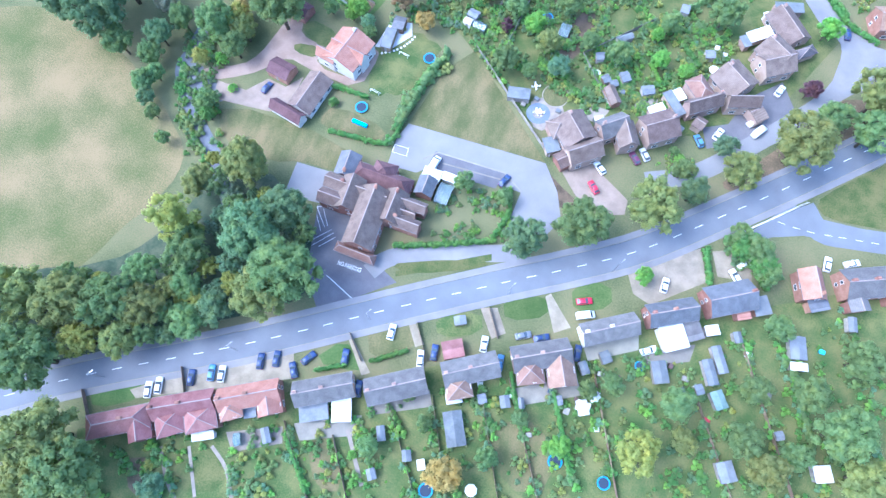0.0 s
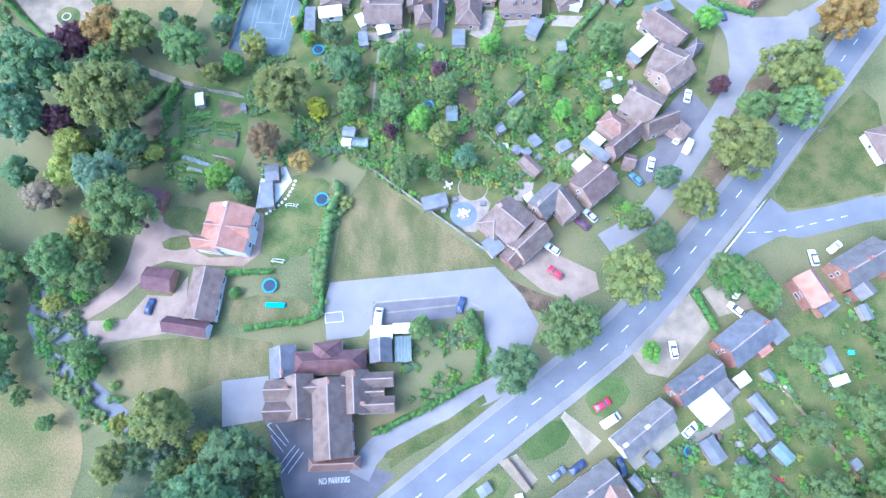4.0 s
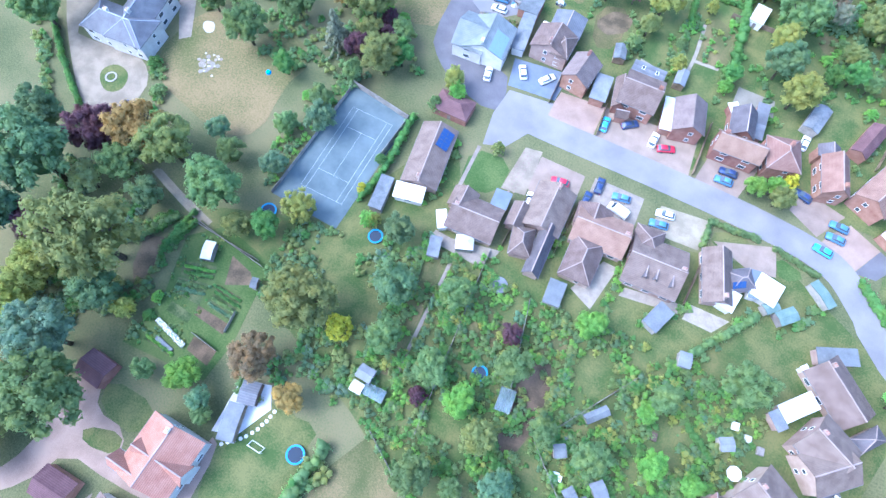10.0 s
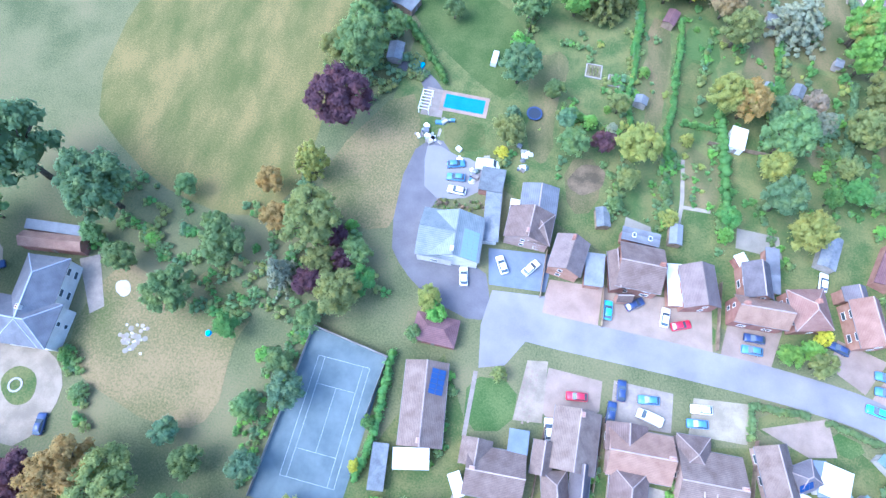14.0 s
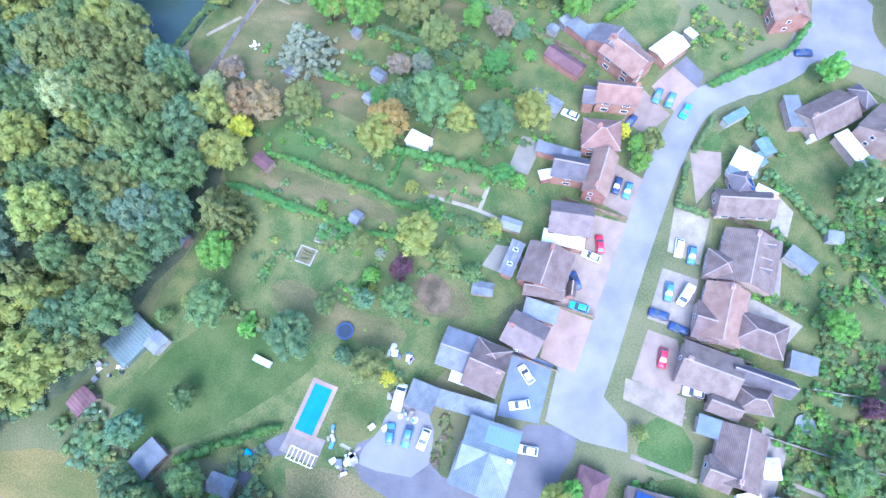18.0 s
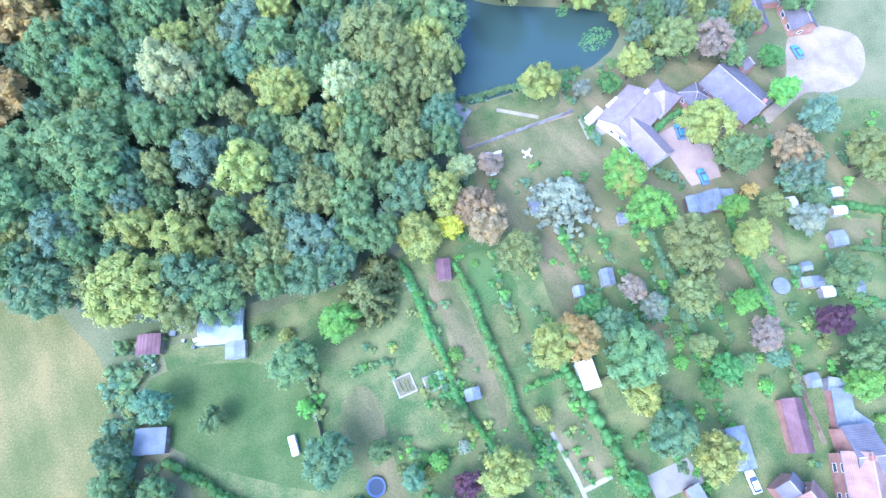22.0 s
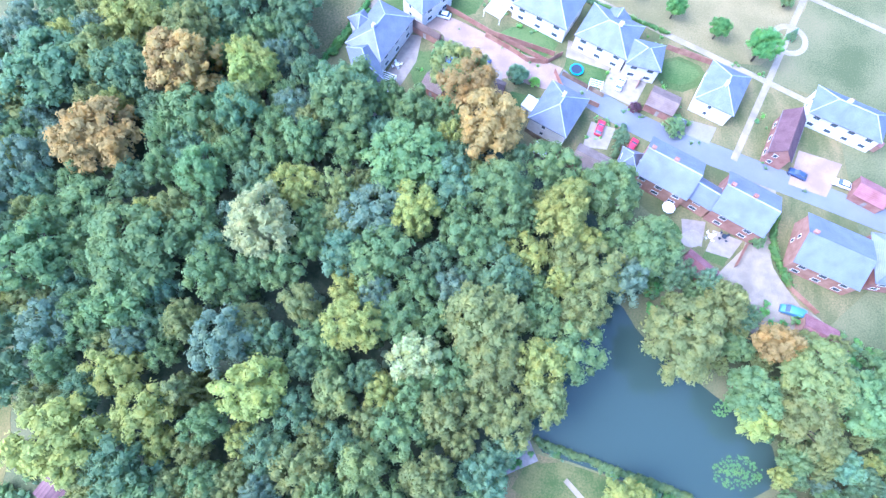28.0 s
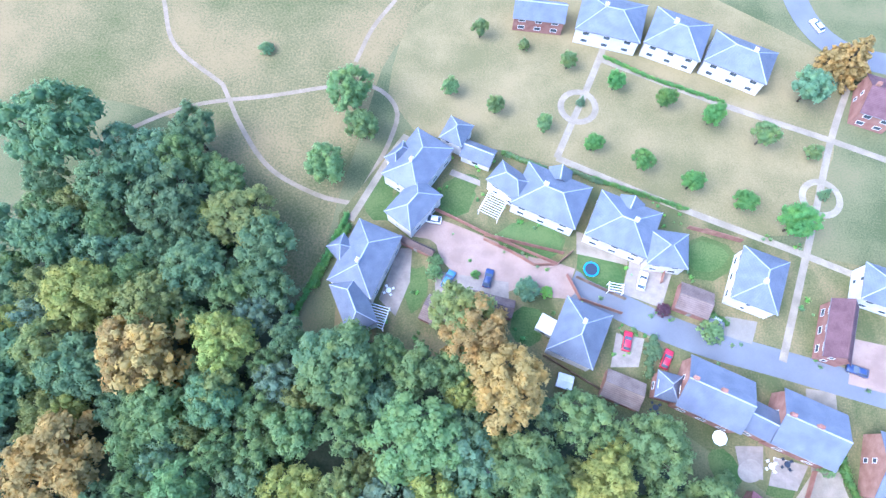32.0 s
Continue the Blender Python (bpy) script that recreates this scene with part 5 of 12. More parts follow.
patch('terrace', [(13.8, -54.7), (13.3, -43.6), (19.5, -41.6), (22.0, -45.7), (18.8, -52.9)], 0.08, 'white_felt', 'pale chippings terrace beside the house', 'terrace', soft=0, wobble=0.0)
stones('stepping_stones', [(17.0, -55.8), (17.9, -55.0), (18.9, -54.2), (19.8, -53.2), (20.5, -52.3), (21.2, -51.2), (21.8, -50.1), (22.1, -49.0), (22.5, -48.0), (22.7, -46.9), (22.9, -45.7)], .4, 'white_felt', 'curved row of white round stepping stones', 'paving')
patch('drive', [(-22.4, -88.7), (-12.6, -87.3), (-8.9, -80.6), (-2.5, -80.4), (0.3, -74.7), (2.5, -86.3), (-1.8, -89.9), (-19.7, -94.5)], 0.072, 'block_paving', 'pale block-paved drive', 'drive', soft=0, wobble=0.0)
patch('drive', [(78.5, -61.3), (85.8, -57.1), (103.7, -64.0), (104.6, -68.4), (98.0, -72.4), (90.5, -70.0)], 0.071, 'block_paving', 'pinkish paved drive', 'drive', soft=0, wobble=0.0)
patch('drive', [(121.1, -16.5), (128.1, -6.4), (135.0, -14.6), (125.8, -30.5), (116.7, -38.2), (113.1, -32.3), (119.2, -27.6)], 0.068, 'dark_tarmac', 'dark tarmac shared drive', 'drive', soft=0, wobble=0.0)
patch('drive', [(5.1, 74.0), (10.7, 81.2), (17.1, 74.8), (22.6, 66.8), (13.2, 65.1), (15.0, 50.1), (28.7, 51.9), (32.2, 43.0), (30.4, 38.2), (18.9, 41.2), (11.7, 46.0), (6.8, 51.8)], 0.067, 'dark_tarmac', 'mauve-grey tarmac drive', 'drive', soft=1, wobble=0.0)
patch('drive', [(28.8, 55.7), (43.1, 57.7), (42.9, 48.8), (30.7, 47.5)], 0.07, 'slate_blue_paving', 'blue-grey paved forecourt', 'drive', soft=0, wobble=0.0)
patch('drive', [(43.3, 51.9), (54.8, 53.0), (55.1, 44.0), (42.5, 43.1)], 0.071, 'pink_gravel', 'pinkish gravel forecourt', 'drive', soft=0, wobble=0.0)
patch('drive', [(55.1, 53.1), (78.1, 54.8), (79.2, 44.7), (64.7, 43.3), (55.7, 44.2)], 0.069, 'block_paving', 'paved drives in front of houses', 'drive', soft=0, wobble=0.0)
patch('drive', [(82.0, 53.4), (93.6, 54.7), (91.3, 44.7), (80.7, 43.6)], 0.07, 'block_paving', 'brick-paved drive', 'drive', soft=0, wobble=0.0)
patch('drive', [(42.1, 33.5), (46.3, 34.3), (47.3, 21.9), (41.5, 21.1)], 0.073, 'gravel', 'cream paved drive with small brown insets', 'drive', soft=0, wobble=0.0)
patch('drive', [(46.6, 33.1), (57.8, 33.1), (58.1, 26.9), (49.0, 22.5), (46.7, 24.2)], 0.07, 'block_paving', 'pinkish paved drive', 'drive', soft=0, wobble=0.0)
patch('drive', [(60.1, 33.9), (72.2, 34.2), (72.6, 26.4), (60.4, 25.2)], 0.07, 'patio', 'pale paved drive', 'drive', soft=0, wobble=0.0)
patch('drive', [(76.3, 34.4), (87.9, 36.0), (87.5, 27.9), (76.0, 27.0)], 0.07, 'gravel', 'pale gravel drive', 'drive', soft=0, wobble=0.0)
patch('drive', [(89.8, 31.7), (102.9, 36.9), (104.9, 29.9), (99.4, 28.5)], 0.07, 'block_paving', 'pink paved drive', 'drive', soft=0, wobble=0.0)
patch('drive', [(104.6, 53.9), (114.9, 51.6), (110.3, 43.7), (102.9, 47.4)], 0.07, 'block_paving', 'brick-paved drive', 'drive', soft=0, wobble=0.0)
patch('drive', [(86.4, -109.2), (91.5, -114.1), (89.0, -117.3), (82.4, -111.4)], 0.07, 'gravel', 'pale gravel front drive', 'drive', soft=0, wobble=0.0)
patch('drive', [(97.0, -98.7), (105.6, -104.4), (102.4, -107.9), (96.1, -100.2)], 0.07, 'gravel', 'pale gravel front drive', 'drive', soft=0, wobble=0.0)
patch('drive', [(55.8, -134.4), (65.9, -140.5), (64.3, -142.2), (55.6, -135.4)], 0.07, 'gravel', 'pale gravel front drive', 'drive', soft=0, wobble=0.0)
patch('drive', [(69.3, -123.3), (74.3, -127.3), (72.7, -129.1), (67.6, -124.3)], 0.07, 'gravel', 'pale gravel front drive', 'drive', soft=0, wobble=0.0)
patch('drive', [(112.1, -83.0), (126.8, -67.3), (131.7, -75.5), (121.1, -88.6), (116.0, -88.0)], 0.07, 'gravel', 'pale gravel front drive', 'drive', soft=0, wobble=0.0)
patch('drive', [(13.9, -175.2), (36.2, -150.7), (45.7, -146.2), (49.4, -151.6), (16.6, -176.1)], 0.07, 'gravel', 'pale gravel front drive', 'drive', soft=0, wobble=0.0)
patch('drive', [(129.8, -66.6), (138.7, -60.6), (142.1, -69.6), (133.7, -72.6)], 0.071, 'gravel', 'pale gravel front drive', 'drive', soft=0, wobble=0.0)
patch('tennis_surround', [(-2.9, 29.3), (14.0, 26.8), (13.0, -5.8), (-4.5, -5.0)], 0.07, 'court', 'blue-grey hard tennis court surround', 'tennis court', soft=0, wobble=0.0)
patch('drive', [(-93.7, 30.1), (-83.6, 33.7), (-72.0, 27.3), (-76.0, 18.5), (-75.2, 11.6), (-73.1, 8.8), (-56.5, 11.7), (-50.7, 9.0), (-47.5, 3.7), (-48.8, -4.6), (-53.7, -9.2), (-61.5, -4.8), (-71.0, 3.3), (-82.4, 14.9)], 0.07, 'gravel', 'wide pale gravel forecourt of the country house', 'drive', soft=1, wobble=0.0)
patch('island', [(-61.6, 2.7), (-59.4, 6.9), (-54.0, 6.0), (-52.6, 0.5), (-56.7, -1.5)], 0.09, 'lawn', 'small round grass island', 'lawn', soft=2, wobble=0.0)
patch('lawn', [(-52.3, 13.7), (-50.6, 29.8), (-44.5, 33.2), (-31.0, 25.5), (-31.8, 34.8), (-23.0, 35.5), (-16.4, 29.7), (-17.7, 20.1), (-16.9, 6.7), (-20.8, 2.6), (-33.9, 3.6), (-46.8, 7.4)], 0.06, 'dry_grass', 'dry straw-coloured country house lawn', 'lawn', soft=1, wobble=0.8)
patch('lawn', [(-13.7, 67.3), (0.2, 93.9), (7.4, 80.0), (7.4, 61.5), (5.1, 52.7), (-10.2, 55.3)], 0.06, 'dry_grass', 'dry lawn beside the drive', 'lawn', soft=1, wobble=0.5)
patch('lawn', [(21.5, -41.4), (34.6, -48.8), (31.9, -66.3), (19.6, -67.9), (15.2, -56.5)], 0.06, 'lawn', 'lawn behind the salmon-roofed house', 'lawn', soft=1, wobble=0.3)
patch('lawn', [(-18.5, -93.7), (24.3, -87.3), (28.0, -96.5), (15.2, -99.0), (9.0, -103.5), (-8.3, -105.8)], 0.058, 'dry_lawn', 'rough lawn beside the pub', 'lawn', soft=1, wobble=0.3)
patch('lawn', [(-2.2, 130.9), (25.3, 121.6), (27.3, 95.7), (19.7, 95.0), (-4.8, 113.2), (-9.3, 126.8)], 0.061, 'lush_lawn', 'lush green lawn', 'lawn', soft=2, wobble=0.5)
patch('lawn', [(39.2, 123.3), (51.1, 126.1), (54.0, 102.1), (43.4, 98.3), (33.2, 94.6), (29.1, 101.3), (30.3, 116.8)], 0.06, 'lawn', 'worn garden lawn', 'lawn', soft=1, wobble=1.2)
patch('patio', [(64.4, -46.4), (76.7, -44.7), (73.9, -56.0), (68.6, -56.1)], 0.07, 'patio', 'pale round-patterned patio', 'patio', soft=1, wobble=0.0)

# pond and pool
patch('pond', [(86.6, 201.2), (92.2, 201.3), (98.2, 194.1), (110.3, 188.5), (120.1, 184.3), (129.2, 178.4), (126.0, 169.6), (113.4, 164.6), (97.7, 166.0), (77.7, 166.9), (83.1, 179.1), (84.3, 187.8)], 0.09, 'pond_water', 'dark still pond water with reflections', 'water', soft=1, wobble=0.4)

# south row
s1 = house(18.6, -181.7, 41, 15.1, 5.3, 4.8, 2.4, 'hip', 'roof_red', 'brick', 1)
wing(s1, 24.5, -180.6, -45, 4.6, 5.2, 4.6, 1.9, 'gable', 'roof_red', 'brick', 0)
s2 = house(30.3, -170.3, 39, 15.1, 5.0, 4.8, 2.4, 'gable', 'roof_red', 'brick', 2)
wing(s2, 30.0, -175.6, -44, 5.3, 6.2, 4.6, 1.9, 'hip', 'roof_red', 'brick', 0)
wing(s2, 36.1, -170.9, -47, 5.4, 7.2, 4.6, 1.9, 'hip', 'roof_red', 'brick', 0)
wing(s2, 38.4, -174.2, 38, 4.8, 1.4, 2.6, 0.15, 'flat', 'white_felt', 'render', 0, openings=False)
s3 = house(43.3, -160.3, 40, 15.0, 5.3, 4.8, 2.4, 'gable', 'roof_salmon', 'brick', 2)
wing(s3, 41.1, -165.3, -45, 4.6, 5.1, 4.4, 1.7, 'hip', 'roof_salmon', 'brick', 0)
wing(s3, 49.1, -159.8, -47, 4.0, 5.6, 4.4, 1.7, 'gable', 'roof_salmon', 'brick', 0)
wing(s3, 45.3, -163.7, 37, 2.5, 2.2, 2.6, 0.15, 'flat', 'blue_felt', 'brick', 0, openings=False)
s4 = house(58.8, -149.8, 40, 14.6, 5.6, 4.8, 2.4, 'gable', 'roof_grey', 'pale_brick', 2)
wing(s4, 59.1, -155.6, 37, 6.6, 4.0, 2.6, 0.15, 'flat', 'blue_felt', 'pale_brick', 0, openings=False)
wing(s4, 65.0, -151.9, 32, 4.3, 5.0, 2.6, 0.15, 'flat', 'white_felt', 'render', 0, openings=False)
s5 = house(74.0, -140.2, 42, 14.8, 6.1, 4.8, 2.4, 'gable', 'roof_grey', 'pale_brick', 2)
s6 = house(88.2, -127.4, 42, 13.7, 5.9, 4.8, 2.4, 'gable', 'roof_grey', 'pale_brick', 2)
wing(s6, 87.8, -132.8, -50, 4.7, 6.0, 4.4, 2.0, 'hip', 'roof_rust', 'pale_brick', 0)
shed(81.7, -124.9, 40, 5.2, 4.3, 2.5, 0.12, 'roof_red', 'brick', 'flat', 'garage')
s7 = house(101.9, -115.5, 39, 14.3, 5.9, 4.8, 2.6, 'gable', 'roof_grey', 'pale_brick', 2)
wing(s7, 101.2, -120.4, -55, 5.9, 6.2, 4.4, 2.0, 'hip', 'roof_rust', 'brick', 0)
wing(s7, 108.0, -116.5, -55, 7.2, 6.4, 4.4, 2.2, 'gable', 'roof_rust', 'brick', 0)
s8 = house(114.0, -101.0, 42, 14.1, 5.2, 4.8, 2.2, 'gable', 'roof_grey', 'render', 2)
s9 = house(125.9, -89.3, 39, 12.1, 5.4, 4.8, 2.6, 'gable', 'roof_slate', 'brick', 2)
wing(s9, 129.0, -94.5, 43, 5.8, 6.0, 3.2, 0.6, 'flat', 'white_felt', 'render', 0, openings=False)
wing(s9, 132.5, -90.1, 44, 3.8, 5.4, 3.0, 0.3, 'flat', 'roof_grey', 'render', 0, openings=False)
s10 = house(137.4, -78.5, 41, 11.8, 7.3, 4.8, 2.6, 'gable', 'roof_slate', 'brick', 1)
wing(s10, 145.6, -75.7, 40, 3.7, 4.3, 2.7, 0.2, 'flat', 'blue_felt', 'brick', 0, openings=False)
wing(s10, 142.2, -80.1, 38, 2.9, 2.4, 3.0, 0.5, 'flat', 'roof_salmon', 'brick', 0, openings=False)
s11 = house(154.3, -64.7, -60, 7.7, 5.3, 4.8, 2.6, 'gable', 'roof_salmon', 'brick', 1)
wing(s11, 158.1, -68.4, 40, 4.5, 2.6, 3.0, 0.3, 'flat', 'roof_slate', 'brick', 0, openings=False)
s12 = house(166.8, -57.1, 34, 13.1, 7.3, 4.8, 2.6, 'gable', 'roof_grey', 'brick', 2)
wing(s12, 166.7, -63.8, -54, 2.7, 4.5, 4.0, 1.2, 'gable', 'roof_grey', 'brick', 0, openings=False)
house(175.8, -53.9, 30, 9.4, 7.4, 4.8, 2.6, 'hip', 'roof_grey', 'brick', 1)
shed(91.6, -141.7, -52, 8.2, 4.5, 2.4, 0.8, 'felt', 'grey_timber', 'gable', 'shed')
shed(129.9, -104.0, -56, 5.4, 3.5, 2.1, 0.4, 'blue_felt', 'grey_timber', 'gable', 'shed')
shed(140.8, -97.8, -52, 6.3, 2.5, 2.1, 0.4, 'blue_felt', 'grey_timber', 'gable', 'shed')
shed(141.7, -93.7, -51, 6.8, 2.3, 2.1, 0.4, 'blue_felt', 'grey_timber', 'gable', 'shed')
shed(145.2, -103.1, -45, 4.3, 2.9, 2.1, 0.4, 'tarp_roof', 'grey_timber', 'gable', 'shed')
shed(157.7, -81.2, -66, 5.7, 3.8, 2.1, 0.4, 'blue_felt', 'grey_timber', 'gable', 'shed')
shed(159.5, -85.6, -67, 1.8, 4.0, 2.1, 0.4, 'white_felt', 'grey_timber', 'gable', 'shed')
shed(152.9, -117.9, -50, 4.5, 3.7, 2.1, 0.4, 'blue_felt', 'grey_timber', 'gable', 'shed')
shed(172.8, -107.0, -57, 3.6, 3.9, 2.1, 0.4, 'white_felt', 'grey_timber', 'gable', 'shed')
shed(84.6, -153.0, -55, 2.4, 2.0, 2.1, 0.4, 'blue_felt', 'grey_timber', 'gable', 'shed')
shed(99.4, -129.8, -54, 2.8, 2.2, 2.1, 0.4, 'blue_felt', 'grey_timber', 'gable', 'shed')
shed(116.8, -121.5, -51, 3.4, 2.4, 2.1, 0.4, 'white_felt', 'grey_timber', 'gable', 'shed')
shed(118.2, -117.7, -32, 1.6, 2.3, 2.1, 0.4, 'white_felt', 'grey_timber', 'gable', 'shed')
shed(79.6, -117.4, -52, 2.1, 2.9, 2.1, 0.4, 'blue_felt', 'grey_timber', 'gable', 'shed')
shed(112.9, -112.5, -44, 3.1, 1.9, 2.1, 0.4, 'felt', 'grey_timber', 'gable', 'shed')
shed(103.1, -128.1, -54, 2.4, 1.1, 2.1, 0.4, 'blue_felt', 'grey_timber', 'gable', 'shed')
shed(51.8, -166.4, -45, 3.6, 1.8, 2.1, 0.4, 'blue_felt', 'grey_timber', 'gable', 'shed')
shed(76.4, -151.7, -53, 3.4, 1.8, 2.1, 0.4, 'blue_felt', 'grey_timber', 'gable', 'shed')
shed(79.3, -160.9, -45, 2.4, 1.9, 2.1, 0.4, 'blue_felt', 'grey_timber', 'gable', 'shed')
shed(137.3, -87.6, -53, 2.4, 3.3, 2.1, 0.4, 'white_felt', 'grey_timber', 'gable', 'shed')
shed(143.6, -86.1, -55, 2.6, 1.7, 2.1, 0.4, 'blue_felt', 'grey_timber', 'gable', 'shed')
shed(167.7, -68.6, -68, 3.6, 1.9, 2.1, 0.4, 'blue_felt', 'grey_timber', 'gable', 'shed')

# pub
pub = house(44.1, -105.8, -78, 16.9, 7.9, 5.8, 3.4, 'gable', 'roof_brown', 'brick', 1, name='public_house')
wing(pub, 35.9, -102.0, -77, 9.4, 5.7, 5.4, 2.6, 'gable', 'roof_brown', 'brick', 0)
wing(pub, 30.9, -100.9, 8, 5.9, 4.0, 5.2, 1.7, 'gable', 'roof_brown', 'brick', 1, openings=False)
wing(pub, 31.8, -105.6, 8, 6.1, 3.8, 5.2, 1.7, 'gable', 'roof_brown', 'brick', 0)
wing(pub, 48.5, -99.6, -79, 9.0, 5.6, 5.4, 2.6, 'gable', 'roof_brown', 'brick', 1)
wing(pub, 52.7, -96.3, 8, 7.6, 2.6, 5.0, 1.5, 'gable', 'roof_brown', 'brick', 0, openings=False)
wing(pub, 52.1, -99.2, 8, 5.4, 1.4, 4.8, 1.0, 'gable', 'roof_brown', 'brick', 0, openings=False)
wing(pub, 53.8, -101.9, 8, 7.5, 3.0, 5.0, 1.6, 'gable', 'roof_brown', 'brick', 1, openings=False)
wing(pub, 41.4, -99.2, 8, 8.8, 3.3, 5.2, 1.6, 'gable', 'roof_brown', 'brick', 0, openings=False)
wing(pub, 41.2, -93.3, 8, 16.4, 4.8, 3.8, 2.6, 'hip', 'roof_plum', 'brick', 0)
wing(pub, 40.5, -91.5, -78, 5.4, 6.1, 4.2, 2.6, 'hip', 'roof_plum', 'brick', 0, openings=False)
wing(pub, 30.0, -94.4, -76, 6.9, 5.5, 3.6, 1.8, 'gable', 'roof_slate', 'brick', 1)
wing(pub, 52.7, -89.3, -80, 5.1, 4.5, 3.6, 1.6, 'gable', 'roof_slate', 'brick', 0, openings=False)
wing(pub, 45.7, -115.4, 8, 11.1, 2.1, 3.0, 1.3, 'hip', 'roof_rust', 'brick', 0)
wing(pub, 52.2, -84.9, 8, 4.7, 2.6, 2.8, 0.2, 'flat', 'white_felt', 'render', 0, openings=False)
wing(pub, 56.9, -83.4, 8, 3.5, 1.8, 2.6, 0.15, 'flat', 'white_felt', 'render', 0, openings=False)
greenhouse(57.8, -88.1, 8, 4.0, 6.2)

# houses by the paddock
salmon = house(9.5, -62.3, 88, 11.6, 11.4, 4.8, 2.8, 'gable', 'roof_salmon', 'render', 1)
wing(salmon, 5.0, -66.8, -3, 6.2, 2.9, 4.6, 2.2, 'gable', 'roof_salmon', 'render', 0)
wing(salmon, 10.3, -62.8, -2, 11.1, 3.5, 4.8, 2.4, 'gable', 'roof_salmon', 'render', 0)
shed(-13.2, -55.3, -5, 6.2, 5.4, 2.5, 1.2, 'roof_plum', 'brick', 'gable', 'garage')
bung = house(6.8, -79.6, 91, 12.6, 7.4, 2.8, 2.2, 'gable', 'roof_brown', 'render', 0)
wing(bung, 4.3, -88.1, -3, 10.7, 3.4, 2.7, 1.8, 'gable', 'roof_plum', 'render', 0)
shed(-5.8, -76.8, -1, 7.3, 5.6, 2.5, 1.4, 'roof_plum', 'brick', 'gable', 'garage')
shed(35.7, -30.6, -3, 3.2, 2.7, 2.2, 0.4, 'blue_felt', 'grey_timber', 'gable', 'shed')
shed(35.5, -33.8, -1, 2.3, 2.0, 2.2, 0.5, 'white_felt', 'render', 'gable', 'shed')
greenhouse(39.0, -33.1, 1, 4.7, 2.6)
shed(17.0, -44.8, 13, 3.5, 4.4, 2.2, 0.6, 'roof_slate', 'timber', 'gable', 'shed')
shed(16.9, -51.2, 14, 3.1, 7.2, 2.2, 0.4, 'blue_felt', 'timber', 'gable', 'shed')
shed(61.3, -49.2, 20, 6.4, 3.5, 2.2, 0.4, 'blue_felt', 'grey_timber', 'gable', 'shed')

# east houses
e1 = house(122.1, 10.7, -40, 12.1, 7.9, 3.0, 2.4, 'gable', 'roof_brown', 'pale_brick', 1)
wing(e1, 129.8, 4.4, -39, 2.6, 5.9, 2.9, 1.8, 'hip', 'roof_mauve', 'pale_brick', 0, openings=False)
wing(e1, 120.2, 17.8, 25, 7.9, 3.0, 2.6, 0.15, 'flat', 'blue_felt', 'pale_brick', 0, openings=False)
wing(e1, 119.3, 8.7, -40, 12.1, 0.8, 2.4, 0.15, 'flat', 'white_felt', 'render', 0, openings=False)
e2 = house(121.8, -1.6, -26, 8.1, 9.1, 4.9, 2.6, 'gable', 'roof_brown', 'pale_brick', 1)
wing(e2, 123.2, -5.1, 43, 9.0, 7.5, 4.9, 2.4, 'gable', 'roof_brown', 'pale_brick', 0)
wing(e2, 115.8, 4.1, 49, 7.2, 3.1, 2.7, 0.15, 'flat', 'white_felt', 'pale_brick', 0, openings=False)
wing(e2, 112.9, -0.3, 48, 1.7, 3.4, 2.6, 0.12, 'flat', 'blue_felt', 'pale_brick', 0, openings=False)
e3 = house(114.5, -16.5, -29, 8.8, 10.1, 4.9, 2.6, 'gable', 'roof_brown', 'pale_brick', 1)
wing(e3, 119.4, -22.0, 28, 8.5, 3.4, 4.9, 2.4, 'gable', 'roof_brown', 'pale_brick', 0)
wing(e3, 123.9, -22.0, 57, 3.5, 6.6, 3.0, 0.8, 'gable', 'roof_brown', 'pale_brick', 0, openings=False)
e4 = house(109.8, -28.1, 46, 10.0, 3.8, 4.9, 2.6, 'gable', 'roof_brown', 'pale_brick', 1)
wing(e4, 107.2, -23.6, -37, 7.4, 5.0, 4.4, 1.8, 'hip', 'roof_rust', 'pale_brick', 0, openings=False)
wing(e4, 102.6, -30.8, 53, 2.3, 7.9, 2.8, 0.15, 'flat', 'blue_felt', 'pale_brick', 0, openings=False)
wing(e4, 102.6, -27.6, 53, 2.9, 3.3, 2.7, 0.12, 'flat', 'white_felt', 'pale_brick', 0, openings=False)
wing(e4, 111.5, -33.2, -10, 2.7, 3.4, 2.8, 0.9, 'gable', 'roof_brown', 'pale_brick', 0, openings=False)
e5 = house(101.8, -41.2, 46, 9.0, 8.3, 4.9, 2.6, 'gable', 'roof_brown', 'pale_brick', 1)
wing(e5, 99.1, -35.1, 50, 4.2, 2.6, 2.7, 0.15, 'flat', 'white_felt', 'pale_brick', 0, openings=False)
wing(e5, 106.8, -38.0, -16, 2.0, 2.0, 2.7, 0.15, 'flat', 'blue_felt', 'render', 0, openings=False)
e6 = house(90.2, -47.4, 50, 8.0, 5.7, 4.9, 2.5, 'gable', 'roof_grey', 'pale_brick', 1)
wing(e6, 94.7, -48.1, -52, 7.3, 5.2, 4.9, 2.2, 'gable', 'roof_brown', 'pale_brick', 0)
conservatory(e6, 85.9, -45.9, 36, 2.7, 2.5)
e7 = house(81.0, -53.8, -37, 9.0, 9.6, 4.9, 2.6, 'gable', 'roof_brown', 'pale_brick', 1)
wing(e7, 86.4, -58.5, 49, 9.4, 5.9, 4.9, 2.6, 'gable', 'roof_brown', 'pale_brick', 0)
